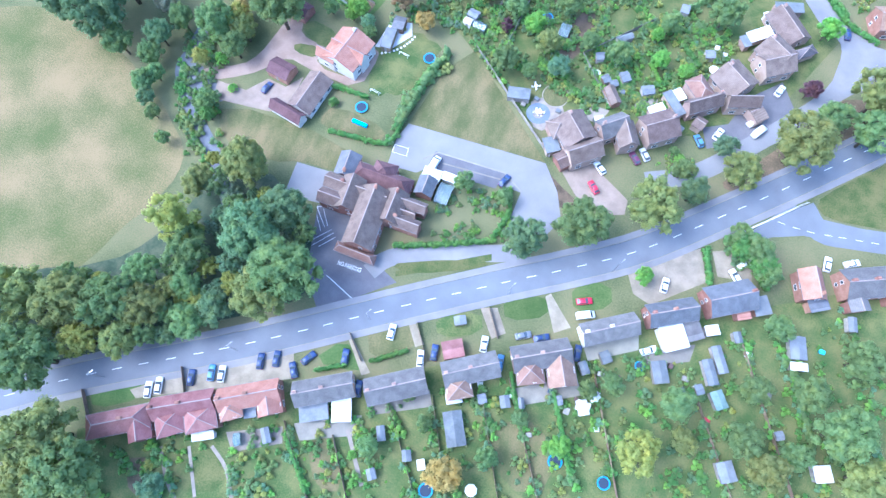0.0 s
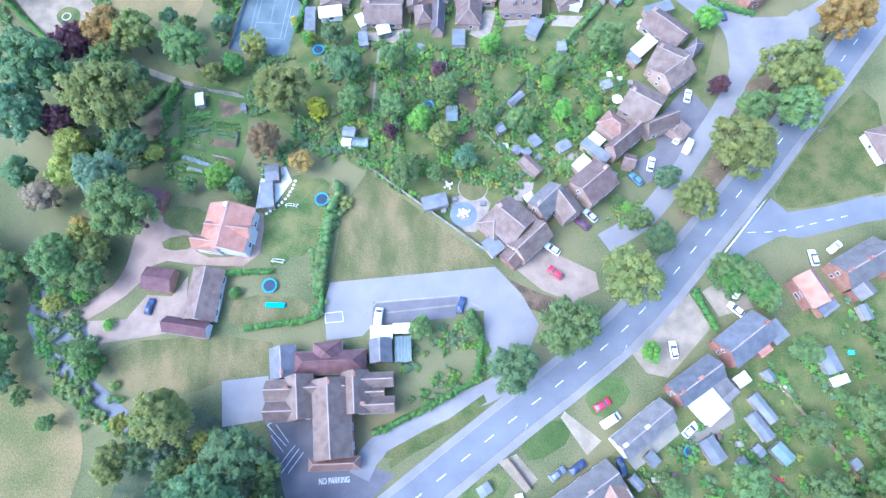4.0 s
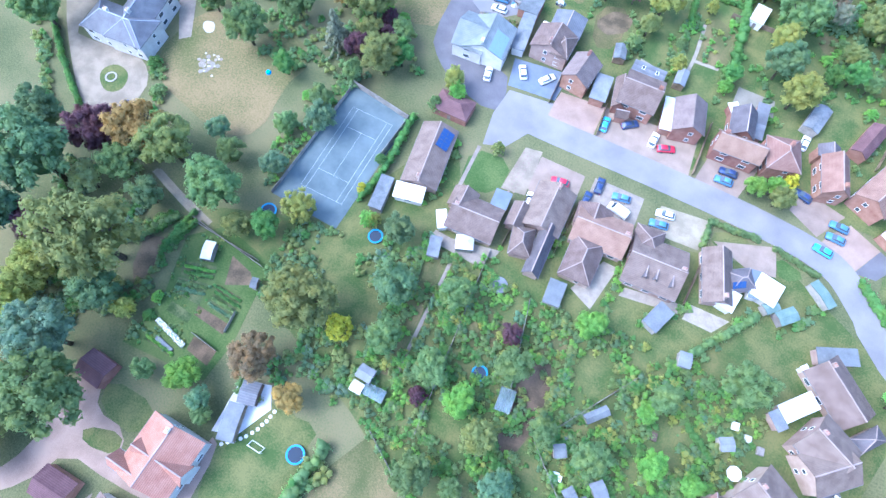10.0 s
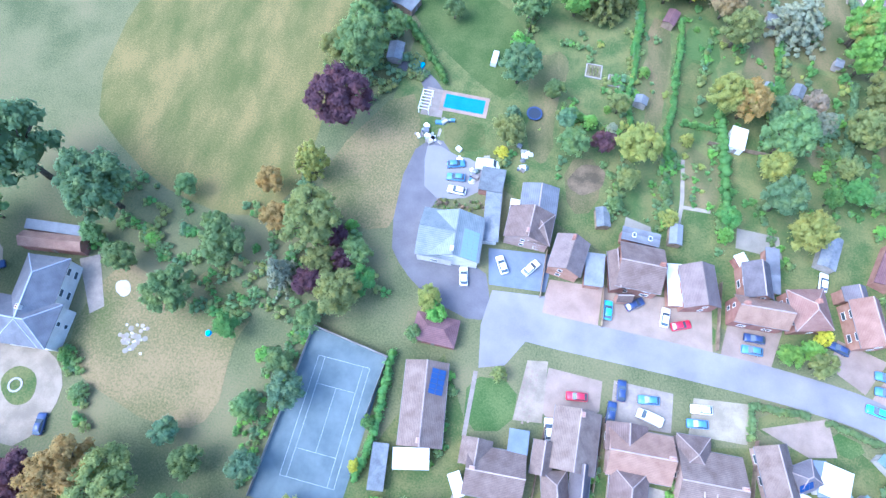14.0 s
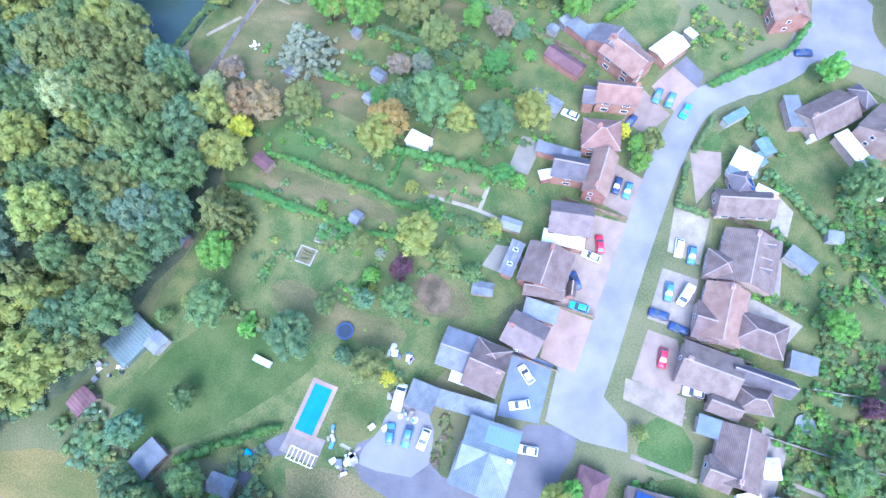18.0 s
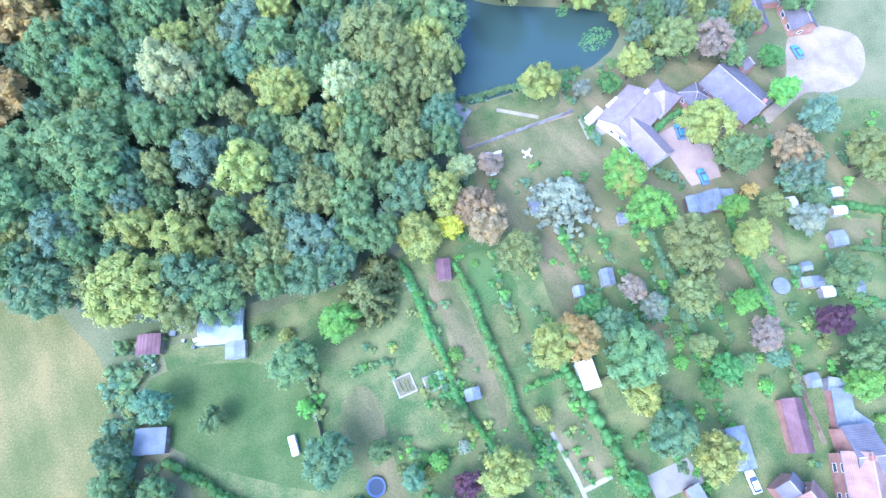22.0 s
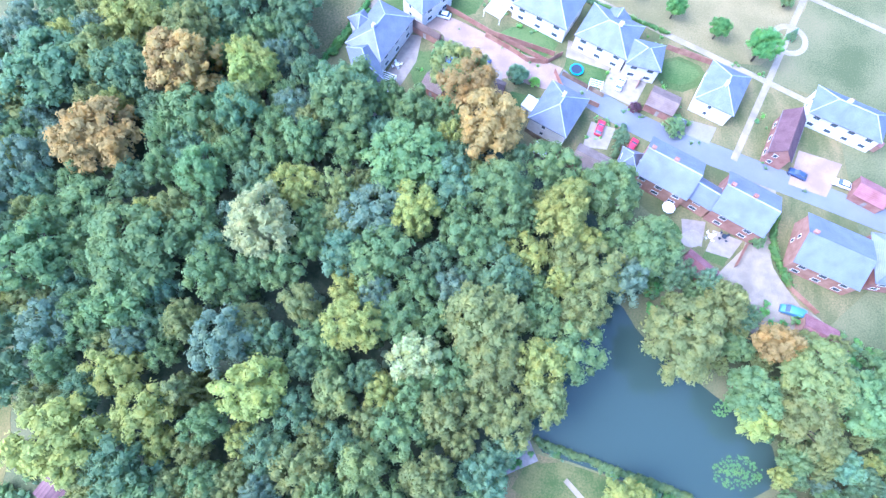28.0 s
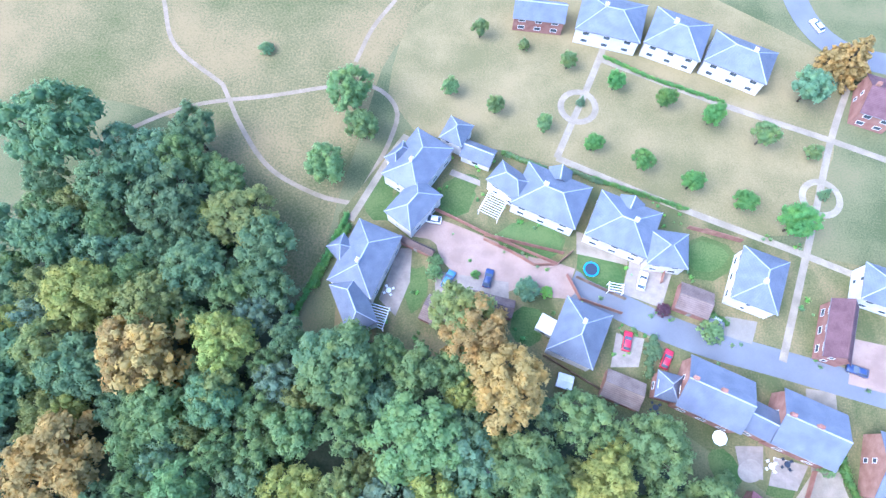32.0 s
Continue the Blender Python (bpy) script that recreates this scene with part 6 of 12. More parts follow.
wing(e7, 77.0, -54.9, 48, 5.3, 5.6, 4.2, 2.0, 'hip', 'roof_brown', 'pale_brick', 0, openings=False)
wing(e7, 77.4, -60.2, 44, 3.6, 4.2, 2.7, 0.2, 'flat', 'blue_felt', 'pale_brick', 0, openings=False)
wing(e7, 82.3, -62.9, 55, 3.2, 4.4, 2.8, 1.0, 'gable', 'roof_brown', 'brick', 0, openings=False)
shed(85.8, -36.6, -44, 6.0, 3.1, 2.3, 0.9, 'roof_brown', 'brick', 'gable', 'garage')
shed(80.6, -16.1, 49, 4.9, 1.8, 2.2, 0.5, 'felt', 'grey_timber', 'gable', 'shed')
shed(86.4, -28.9, 45, 2.5, 3.2, 2.2, 0.4, 'blue_felt', 'grey_timber', 'gable', 'shed')
shed(81.7, -32.2, 53, 2.1, 2.4, 2.1, 0.4, 'felt', 'timber', 'gable', 'shed')
shed(84.4, -32.6, 43, 2.2, 2.0, 2.1, 0.4, 'blue_felt', 'timber', 'gable', 'shed')
house(146.8, 25.7, 27, 5.9, 8.2, 4.8, 2.4, 'gable', 'roof_rust', 'brick', 1)
house(157.4, 31.9, 16, 7.0, 6.1, 4.8, 2.4, 'gable', 'roof_rust', 'brick', 1)
house(179.6, -21.7, 23, 9.1, 9.0, 3.0, 2.2, 'hip', 'roof_brown', 'render', 1)

# south side of the close
shed(22.2, 34.5, 1, 8.9, 5.7, 2.5, 1.4, 'roof_plum', 'brick', 'hip', 'garage')
c2 = house(23.6, 19.6, 99, 15.8, 8.0, 2.7, 2.0, 'gable', 'roof_brown', 'pale_brick', 1)
wing(c2, 23.9, 9.1, 13, 6.3, 3.3, 2.4, 0.3, 'flat', 'white_felt', 'render', 0)
c3 = house(39.9, 10.4, 4, 10.6, 8.4, 2.8, 2.5, 'gable', 'roof_brown', 'pale_brick', 1)
wing(c3, 35.6, 13.3, -87, 4.4, 5.4, 2.8, 2.0, 'gable', 'roof_brown', 'pale_brick', 0)
wing(c3, 43.2, 17.2, -85, 3.8, 3.2, 2.6, 0.12, 'flat', 'slate_blue_paving', 'pale_brick', 0, openings=False)
wing(c3, 33.5, 6.8, 32, 1.7, 3.8, 2.4, 0.15, 'flat', 'white_felt', 'render', 0, openings=False)
conservatory(c3, 40.5, 4.3, 22, 3.9, 3.4)
c4 = house(53.7, 20.1, -88, 11.1, 8.4, 2.8, 2.5, 'gable', 'roof_brown', 'pale_brick', 1)
wing(c4, 56.1, 10.1, -87, 11.6, 3.1, 2.8, 2.3, 'gable', 'roof_mauve', 'pale_brick', 0)
wing(c4, 51.6, 10.3, -76, 6.4, 4.4, 2.8, 2.2, 'hip', 'roof_brown', 'pale_brick', 0, openings=False)
wing(c4, 48.2, 15.4, -88, 5.7, 3.4, 2.7, 1.4, 'gable', 'roof_brown', 'pale_brick', 0, openings=False)
c5 = house(66.2, 20.5, 4, 11.8, 8.4, 2.9, 2.6, 'gable', 'roof_rust', 'pale_brick', 1)
wing(c5, 63.4, 23.0, -84, 4.8, 7.5, 2.8, 1.9, 'gable', 'roof_brown', 'pale_brick', 0)
wing(c5, 65.0, 12.6, -88, 9.9, 6.7, 2.9, 2.3, 'hip', 'roof_brown', 'pale_brick', 0)
c6 = house(79.7, 18.5, 4, 11.7, 11.3, 2.9, 2.9, 'gable', 'roof_brown', 'pale_brick', 1)
wing(c6, 76.3, 23.1, 6, 5.9, 6.6, 2.9, 2.2, 'hip', 'roof_brown', 'pale_brick', 0)
wing(c6, 83.6, 17.0, -76, 3.7, 1.6, 3.4, 1.6, 'gable', 'roof_mauve', 'render', 0, openings=False)
wing(c6, 80.3, 16.9, -86, 3.6, 1.6, 3.4, 1.6, 'gable', 'roof_mauve', 'render', 0, openings=False)
wing(c6, 78.0, 16.6, -83, 3.9, 1.4, 3.4, 1.6, 'gable', 'roof_mauve', 'render', 0, openings=False)
c7 = house(92.5, 22.7, -71, 11.9, 5.8, 2.9, 2.6, 'gable', 'roof_brown', 'pale_brick', 1)
wing(c7, 97.2, 24.3, 33, 5.4, 4.4, 2.8, 1.9, 'hip', 'roof_mauve', 'pale_brick', 0)
wing(c7, 95.9, 19.0, -8, 3.9, 4.1, 2.6, 0.12, 'flat', 'white_felt', 'render', 0, openings=False)
wing(c7, 103.0, 24.8, -9, 4.9, 5.1, 2.7, 0.12, 'flat', 'white_felt', 'render', 0, openings=False)
wing(c7, 100.4, 24.9, 10, 1.8, 5.8, 2.6, 0.1, 'flat', 'slate_blue_paving', 'render', 0, openings=False)
shed(84.4, 8.4, 70, 5.9, 3.5, 2.3, 0.3, 'blue_felt', 'grey_timber', 'flat', 'shed')
shed(114.2, 29.8, 53, 1.9, 6.2, 2.2, 0.4, 'tarp_roof', 'grey_timber', 'gable', 'shed')
shed(108.7, 21.5, 46, 4.2, 2.9, 2.2, 0.4, 'tarp_roof', 'grey_timber', 'gable', 'shed')
shed(105.1, 21.9, 49, 3.1, 2.2, 2.1, 0.3, 'tarp_roof', 'grey_timber', 'gable', 'shed')
shed(62.8, 3.0, 5, 3.5, 5.3, 2.2, 0.3, 'blue_felt', 'grey_timber', 'flat', 'shed')
shed(35.1, 0.3, 15, 2.4, 4.5, 2.1, 0.3, 'felt', 'grey_timber', 'flat', 'shed')
shed(18.2, 6.2, 98, 8.3, 2.8, 2.2, 0.3, 'felt', 'grey_timber', 'flat', 'shed')

# north side of the close
n1 = house(21.4, 54.8, 95, 9.8, 10.8, 4.6, 2.8, 'gable', 'roof_pale_slate', 'render', 1)
wing(n1, 17.6, 54.6, 3, 7.6, 10.4, 4.6, 2.78, 'gable', 'roof_pale_slate', 'render', 0)
wing(n1, 27.9, 62.3, -82, 11.6, 2.9, 2.6, 0.2, 'flat', 'felt', 'render', 0, openings=False)
n2 = house(36.3, 61.2, 90, 6.9, 9.3, 4.9, 2.6, 'gable', 'roof_brown', 'pale_brick', 1)
wing(n2, 38.9, 61.2, 1, 4.1, 6.8, 4.9, 2.2, 'hip', 'roof_brown', 'pale_brick', 0)
wing(n2, 37.2, 67.9, -86, 6.6, 7.4, 4.4, 1.2, 'gable', 'roof_slate', 'pale_brick', 0, openings=False)
wing(n2, 32.5, 65.9, 3, 2.0, 2.5, 2.7, 0.15, 'flat', 'white_felt', 'pale_brick', 0, openings=False)
shed(26.0, 71.0, -88, 5.7, 5.2, 2.7, 0.25, 'felt', 'brick', 'flat', 'garage')
n3 = house(45.7, 56.6, 84, 7.5, 6.5, 4.9, 2.4, 'gable', 'roof_pale', 'brick', 1)
wing(n3, 51.8, 55.3, 6, 3.4, 6.6, 3.0, 0.6, 'flat', 'blue_felt', 'brick', 0, openings=False)
n4 = house(60.8, 57.6, 2, 8.8, 9.4, 4.9, 2.6, 'gable', 'roof_brown', 'brick', 1)
wing(n4, 56.5, 56.4, -77, 8.1, 2.7, 3.2, 1.6, 'gable', 'roof_brown', 'brick', 0, openings=False)
wing(n4, 58.9, 51.0, 13, 2.6, 1.4, 3.0, 1.2, 'gable', 'roof_brown', 'brick', 0, openings=False)
wing(n4, 60.3, 65.1, 0, 7.6, 2.3, 3.6, 0.3, 'flat', 'roof_slate', 'brick', 0, openings=False)
n5 = house(73.4, 56.6, -76, 8.6, 6.8, 4.9, 2.4, 'gable', 'roof_pale', 'brick', 0)
wing(n5, 69.0, 56.4, 10, 2.6, 8.6, 2.8, 0.2, 'flat', 'white_felt', 'brick', 0, openings=False)
n6 = house(86.3, 54.2, 4, 10.4, 5.1, 4.9, 2.6, 'gable', 'roof_rust', 'brick', 1)
wing(n6, 85.3, 61.0, -80, 7.2, 5.2, 4.6, 2.4, 'gable', 'roof_mauve', 'brick', 0)
wing(n6, 85.6, 52.3, -75, 1.0, 2.5, 3.2, 1.4, 'gable', 'roof_plum', 'brick', 0, openings=False)
wing(n6, 89.1, 64.9, 5, 2.3, 9.7, 2.7, 0.2, 'flat', 'roof_slate', 'brick', 0, openings=False)
wing(n6, 83.5, 64.1, 36, 1.8, 6.0, 2.7, 0.15, 'flat', 'white_felt', 'brick', 0, openings=False)
n7 = house(96.0, 57.2, -74, 8.2, 7.1, 4.9, 2.5, 'hip', 'roof_rust', 'brick', 1)
n8 = house(108.1, 57.3, -75, 9.5, 5.6, 4.9, 2.6, 'gable', 'roof_rust', 'brick', 1)
wing(n8, 105.4, 63.3, -74, 2.5, 4.5, 4.4, 1.6, 'gable', 'roof_mauve', 'brick', 0, openings=False)
n9 = house(119.1, 58.5, 66, 10.8, 7.3, 4.9, 2.5, 'gable', 'roof_rust', 'brick', 1)
wing(n9, 121.8, 62.7, -16, 5.5, 11.0, 4.6, 2.2, 'gable', 'roof_mauve', 'brick', 0)
wing(n9, 124.2, 71.3, -23, 3.3, 7.8, 2.7, 0.2, 'flat', 'blue_felt', 'brick', 0, openings=False)
shed(126.8, 49.7, -29, 8.1, 5.5, 2.8, 0.8, 'white_felt', 'brick', 'gable', 'outbuilding')
shed(113.9, 72.1, 72, 10.2, 3.9, 2.6, 1.2, 'roof_plum', 'brick', 'gable', 'barn')
shed(101.3, 72.5, 78, 7.8, 3.7, 2.4, 0.6, 'felt', 'grey_timber', 'gable', 'shed')


# country house
manor = house(-58.8, 19.5, -83, 18.2, 8.5, 5.5, 2.8, 'hip', 'roof_slate', 'render', 1, ridge='ridge_pale')
wing(manor, -60.8, 14.7, 4, 17.1, 8.5, 5.5, 2.8, 'hip', 'roof_slate', 'render', 1, ridge='ridge_pale')
shed(-63.7, 35.5, 6, 13.0, 1.9, 3.0, 0.4, 'blue_felt', 'brick', 'flat', 'barn')
shed(-63.0, 32.5, 8, 13.7, 3.3, 3.0, 1.2, 'roof_rust', 'brick', 'gable', 'barn')

# garden sheds
# greenhouse shape standing in for a grey netted fruit cage
greenhouse(11.7, 134.2, -17, 9.6, 7.5)
shed(60.5, 128.6, 74, 4.6, 3.0, 2.1, 0.5, 'roof_plum', 'timber', 'gable', 'shed')
shed(13.4, 128.2, 75, 3.3, 3.9, 2.1, 0.5, 'blue_felt', 'grey_timber', 'gable', 'shed')
shed(35.9, 136.2, 80, 3.0, 2.9, 2.1, 0.5, 'blue_felt', 'timber', 'gable', 'shed')
shed(-5.3, 100.6, 96, 5.0, 3.6, 2.1, 0.5, 'felt', 'grey_timber', 'gable', 'shed')
shed(-7.0, 116.7, 72, 4.8, 6.0, 2.1, 0.5, 'blue_felt', 'timber', 'gable', 'shed')
shed(-3.3, 136.0, 73, 4.1, 4.8, 2.1, 0.5, 'roof_plum', 'timber', 'gable', 'shed')
shed(86.0, 113.1, 77, 2.2, 2.0, 2.1, 0.5, 'blue_felt', 'grey_timber', 'gable', 'shed')
shed(93.2, 113.7, 75, 3.6, 2.6, 2.1, 0.5, 'felt', 'grey_timber', 'gable', 'shed')
shed(56.2, 101.5, 81, 2.2, 2.9, 2.1, 0.5, 'felt', 'grey_timber', 'gable', 'shed')
shed(119.6, 121.8, 74, 4.0, 3.4, 2.1, 0.5, 'felt', 'timber', 'gable', 'shed')
shed(125.6, 120.7, 75, 4.6, 6.9, 2.1, 0.5, 'felt', 'timber', 'gable', 'shed')
shed(133.7, 96.4, 75, 2.1, 3.9, 2.1, 0.5, 'blue_felt', 'timber', 'gable', 'shed')
shed(60.4, 64.7, 36, 1.2, 3.7, 2.1, 0.5, 'felt', 'timber', 'gable', 'shed')
shed(51.9, 68.5, 103, 4.4, 2.8, 2.1, 0.5, 'felt', 'timber', 'gable', 'shed')
shed(68.2, 68.4, 93, 4.6, 2.6, 2.1, 0.5, 'blue_felt', 'timber', 'gable', 'shed')
shed(79.7, 96.4, -6, 3.4, 5.6, 2.4, 0.1, 'white_felt', 'pvc', 'flat', 'canopy')

# pond houses
pink = house(116.9, 148.2, 27, 12.3, 10.1, 3.0, 2.4, 'gable', 'roof_pink', 'render', 1)
wing(pink, 116.4, 141.0, -76, 12.6, 6.9, 3.0, 2.2, 'gable', 'roof_pink', 'render', 0)
wing(pink, 126.0, 149.9, -65, 6.8, 6.5, 3.0, 2.2, 'hip', 'roof_pink', 'render', 0)
wing(pink, 108.6, 151.3, 23, 4.2, 1.5, 2.6, 0.15, 'flat', 'white_felt', 'render', 0, openings=False)
wing(pink, 114.3, 152.1, 20, 3.1, 1.5, 2.8, 0.3, 'flat', 'white_felt', 'render', 0, openings=False)
slateh = house(143.8, 144.2, -73, 14.4, 10.0, 3.0, 2.6, 'gable', 'roof_mauve', 'brick', 1)
wing(slateh, 133.8, 147.1, 10, 5.0, 5.3, 2.8, 1.6, 'hip', 'roof_mauve', 'brick', 0)
wing(slateh, 150.5, 149.9, -87, 1.8, 2.8, 3.4, 1.4, 'gable', 'roof_mauve', 'brick', 0, openings=False)
brownh = house(160.9, 167.1, 75, 16.1, 6.6, 3.0, 2.4, 'gable', 'roof_mauve', 'brick', 1)
wing(brownh, 172.2, 162.3, 77, 16.1, 6.1, 3.0, 2.4, 'gable', 'roof_mauve', 'brick', 0)
wing(brownh, 170.2, 168.8, -13, 16.9, 8.5, 2.8, 2.0, 'gable', 'roof_mauve', 'brick', 0, openings=False)
house(168.9, 205.3, 11, 10.5, 8.9, 4.8, 2.4, 'gable', 'roof_grey', 'pale_brick', 1)
shed(123.4, 121.3, -3, 5.2, 4.5, 2.2, 0.3, 'felt', 'grey_timber', 'flat', 'garage')

# estate
g1 = house(31.1, 273.4, 65, 13.5, 9.2, 5.2, 2.8, 'hip', 'roof_blue_slate', 'render', 1, ridge='ridge_pale')
wing(g1, 31.9, 263.1, 60, 10.3, 6.8, 5.2, 2.2, 'hip', 'roof_blue_slate', 'render', 0, ridge='ridge_pale')
wing(g1, 38.5, 282.4, 72, 5.7, 5.1, 5.0, 2.2, 'hip', 'roof_blue_slate', 'render', 0, ridge='ridge_pale')
wing(g1, 26.8, 274.5, 54, 5.3, 3.2, 5.2, 1.8, 'hip', 'roof_blue_slate', 'render', 0, ridge='ridge_pale', openings=False)
wing(g1, 44.2, 278.7, -15, 6.9, 4.0, 3.0, 1.6, 'gable', 'roof_blue_slate', 'render', 0, ridge='ridge_pale')
g2 = house(24.0, 249.2, 75, 14.4, 9.4, 5.2, 2.8, 'hip', 'roof_blue_slate', 'render', 1, ridge='ridge_pale')
wing(g2, 23.6, 239.2, -58, 10.6, 5.7, 5.2, 2.2, 'hip', 'roof_blue_slate', 'render', 0, ridge='ridge_pale')
wing(g2, 18.7, 250.7, -41, 4.1, 4.0, 5.2, 1.8, 'hip', 'roof_blue_slate', 'render', 0, ridge='ridge_pale', openings=False)
g3 = house(61.4, 269.7, -16, 14.4, 10.3, 5.2, 2.8, 'hip', 'roof_blue_slate', 'render', 1, ridge='ridge_pale')
wing(g3, 52.2, 271.7, -30, 8.4, 5.4, 5.2, 2.2, 'hip', 'roof_blue_slate', 'render', 0, ridge='ridge_pale')
wing(g3, 62.8, 274.7, 86, 2.8, 4.6, 5.2, 1.8, 'gable', 'roof_blue_slate', 'render', 0, ridge='ridge_pale', openings=False)
g4 = house(77.4, 265.4, -15, 13.2, 10.7, 5.2, 2.8, 'hip', 'roof_blue_slate', 'render', 1, ridge='ridge_pale')
wing(g4, 86.9, 261.1, 0, 7.9, 7.3, 5.2, 2.2, 'hip', 'roof_blue_slate', 'render', 0, ridge='ridge_pale')
wing(g4, 78.6, 269.9, 73, 2.6, 4.9, 5.2, 1.6, 'gable', 'roof_blue_slate', 'render', 0, ridge='ridge_pale', openings=False)
g5 = house(106.1, 257.2, 76, 11.7, 9.0, 5.2, 2.8, 'hip', 'roof_blue_slate', 'render', 1, ridge='ridge_pale')
g6 = house(69.8, 240.4, 74, 11.4, 9.1, 5.2, 3.0, 'hip', 'roof_blue_slate', 'render', 1, ridge='ridge_pale')
g7 = house(96.7, 232.4, -16, 12.3, 10.0, 5.4, 2.8, 'gable', 'roof_blue_slate', 'brick', 2, ridge='ridge_pale')
wing(g7, 88.0, 232.5, 83, 4.8, 4.2, 4.4, 2.2, 'hip', 'roof_blue_slate', 'brick', 0, ridge='ridge_pale')
wing(g7, 105.1, 228.9, -19, 5.9, 5.6, 4.8, 2.0, 'gable', 'roof_blue_slate', 'brick', 0, ridge='ridge_pale')
g8 = house(114.3, 228.5, -16, 11.6, 10.5, 5.4, 2.8, 'gable', 'roof_blue_slate', 'brick', 2, ridge='ridge_pale')
g9 = house(122.2, 248.9, 78, 12.1, 4.8, 4.8, 2.8, 'gable', 'roof_plum', 'brick', 0)
g10 = house(103.1, 313.2, -18, 14.7, 9.4, 5.2, 2.8, 'hip', 'roof_blue_slate', 'render', 1, ridge='ridge_pale')
shed(93.6, 251.4, -13, 6.8, 5.8, 2.5, 1.3, 'roof_brown', 'brick', 'gable', 'garage')
shed(79.7, 230.8, -14, 7.7, 5.5, 2.5, 1.3, 'roof_brown', 'brick', 'gable', 'garage')
shed(107.1, 212.3, -28, 7.3, 4.0, 2.5, 1.2, 'roof_red', 'brick', 'gable', 'garage')
shed(63.5, 241.5, -21, 3.5, 3.2, 2.3, 0.3, 'white_felt', 'render', 'flat', 'shed')
shed(40.4, 240.8, -16, 5.3, 5.4, 2.5, 1.2, 'roof_brown', 'brick', 'gable', 'garage')
shed(51.6, 244.1, -6, 9.3, 3.7, 2.5, 1.2, 'roof_brown', 'brick', 'gable', 'garage')
shed(33.9, 254.6, -17, 8.1, 1.3, 2.6, 1.2, 'roof_brown', 'brick', 'gable', 'garage')
pergola(49.3, 267.0, -19, 4.9, 6.4)
pergola(27.6, 238.1, -8, 5.9, 5.0)
house(135.8, 258.7, -12, 16.7, 7.8, 5.2, 2.6, 'hip', 'roof_blue_slate', 'render', 1, ridge='ridge_pale')
house(71.7, 320.2, -7, 15.4, 11.3, 5.2, 2.8, 'hip', 'roof_blue_slate', 'render', 1, ridge='ridge_pale')
house(88.1, 317.7, -15, 13.4, 11.2, 5.2, 2.8, 'hip', 'roof_blue_slate', 'render', 1, ridge='ridge_pale')
house(54.0, 319.9, 1, 12.3, 5.9, 4.8, 2.4, 'gable', 'roof_blue_slate', 'brick', 1, ridge='ridge_pale')
house(135.5, 306.5, -13, 7.9, 10.9, 5.2, 2.8, 'gable', 'roof_plum', 'brick', 1)
cres = house(133.5, 222.7, -11, 13.7, 11.9, 5.4, 2.8, 'gable', 'roof_blue_slate', 'brick', 1)
wing(cres, 152.9, 224.8, 6, 21.4, 11.0, 5.4, 2.8, 'hip', 'roof_blue_slate', 'brick', 1)
shed(133.0, 204.3, -15, 7.2, 6.0, 2.6, 1.4, 'roof_red', 'brick', 'gable', 'garage')
shed(168.0, 221.5, 26, 9.2, 5.6, 2.6, 1.4, 'roof_red', 'brick', 'gable', 'garage')

# cars
car(18.4, -172.6, 119, 'white')
car(20.1, -170.4, 118, 'white')
car(26.2, -164.6, 117, 'navy')
car(30.1, -161.0, 117, 'blue')
car(32.6, -159.9, 116, 'white')
car(39.5, -152.2, 115, 'navy')
car(42.8, -149.6, 115, 'navy')
car(48.3, -149.8, 135, 'navy')
car(50.0, -145.3, 71, 'navy')
car(58.2, -140.3, 113, 'navy')
car(65.5, -145.4, 112, 'navy')
car(65.3, -128.7, 106, 'white')
car(75.4, -130.9, 116, 'white')
car(77.8, -127.8, 110, 'navy')
car(88.0, -119.5, 109, 'white')
car(95.8, -112.5, 40, 'grey')
car(100.2, -110.7, 40, 'navy')
car(105.6, -96.4, 35, 'red')
car(122.3, -81.9, 99, 'white')
car(110.0, -109.6, 106, 'navy')
car(93.8, -121.7, 108, 'blue')
car(138.5, -66.1, 45, 'white')
car(157.6, -55.3, 100, 'white')
car(163.2, -52.0, 40, 'white')
car(107.5, -99.7, 36, 'white', 'van')
car(137.6, -70.5, 142, 'white')
car(92.6, -59.0, 149, 'white')
car(93.6, -65.3, 144, 'red')
car(125.6, -100.0, 45, 'white')
car(-7.1, -83.6, 86, 'navy')
car(50.7, -80.9, 91, 'white', 'van')
car(70.7, -75.8, 80, 'navy')
car(128.3, -10.2, 79, 'white')
car(125.3, -23.9, 58, 'white')
car(127.7, -26.2, 66, 'white', 'van')
car(117.8, -32.5, 79, 'white')
car(113.8, -37.3, 136, 'blue')
car(102.0, -48.9, 138, 'silver')
car(100.0, -51.3, 143, 'plum')
car(139.3, 18.8, 108, 'navy')
car(159.5, 29.1, 154, 'white')
car(-74.0, 24.5, 37, 'navy')
car(-48.7, -2.8, 102, 'navy')
car(16.8, 74.1, 19, 'blue')
car(17.6, 70.7, -172, 'blue')
car(18.6, 67.5, -178, 'white')
car(25.0, 47.8, 104, 'white')
car(32.5, 52.4, 121, 'white')
car(38.8, 53.3, 55, 'white')
car(56.5, 48.1, 94, 'cyan')
car(61.9, 50.8, 39, 'navy')
car(68.5, 49.5, 88, 'white')
car(72.0, 48.6, 24, 'red')
car(61.7, 32.1, 94, 'navy')
car(60.3, 27.4, 89, 'navy')
car(67.3, 31.6, -171, 'blue')
car(77.8, 32.4, -171, 'white')
car(77.3, 29.4, -171, 'blue')
car(87.2, 49.6, -177, 'navy')
car(86.9, 47.0, -177, 'blue')
car(104.5, 51.9, 165, 'navy')
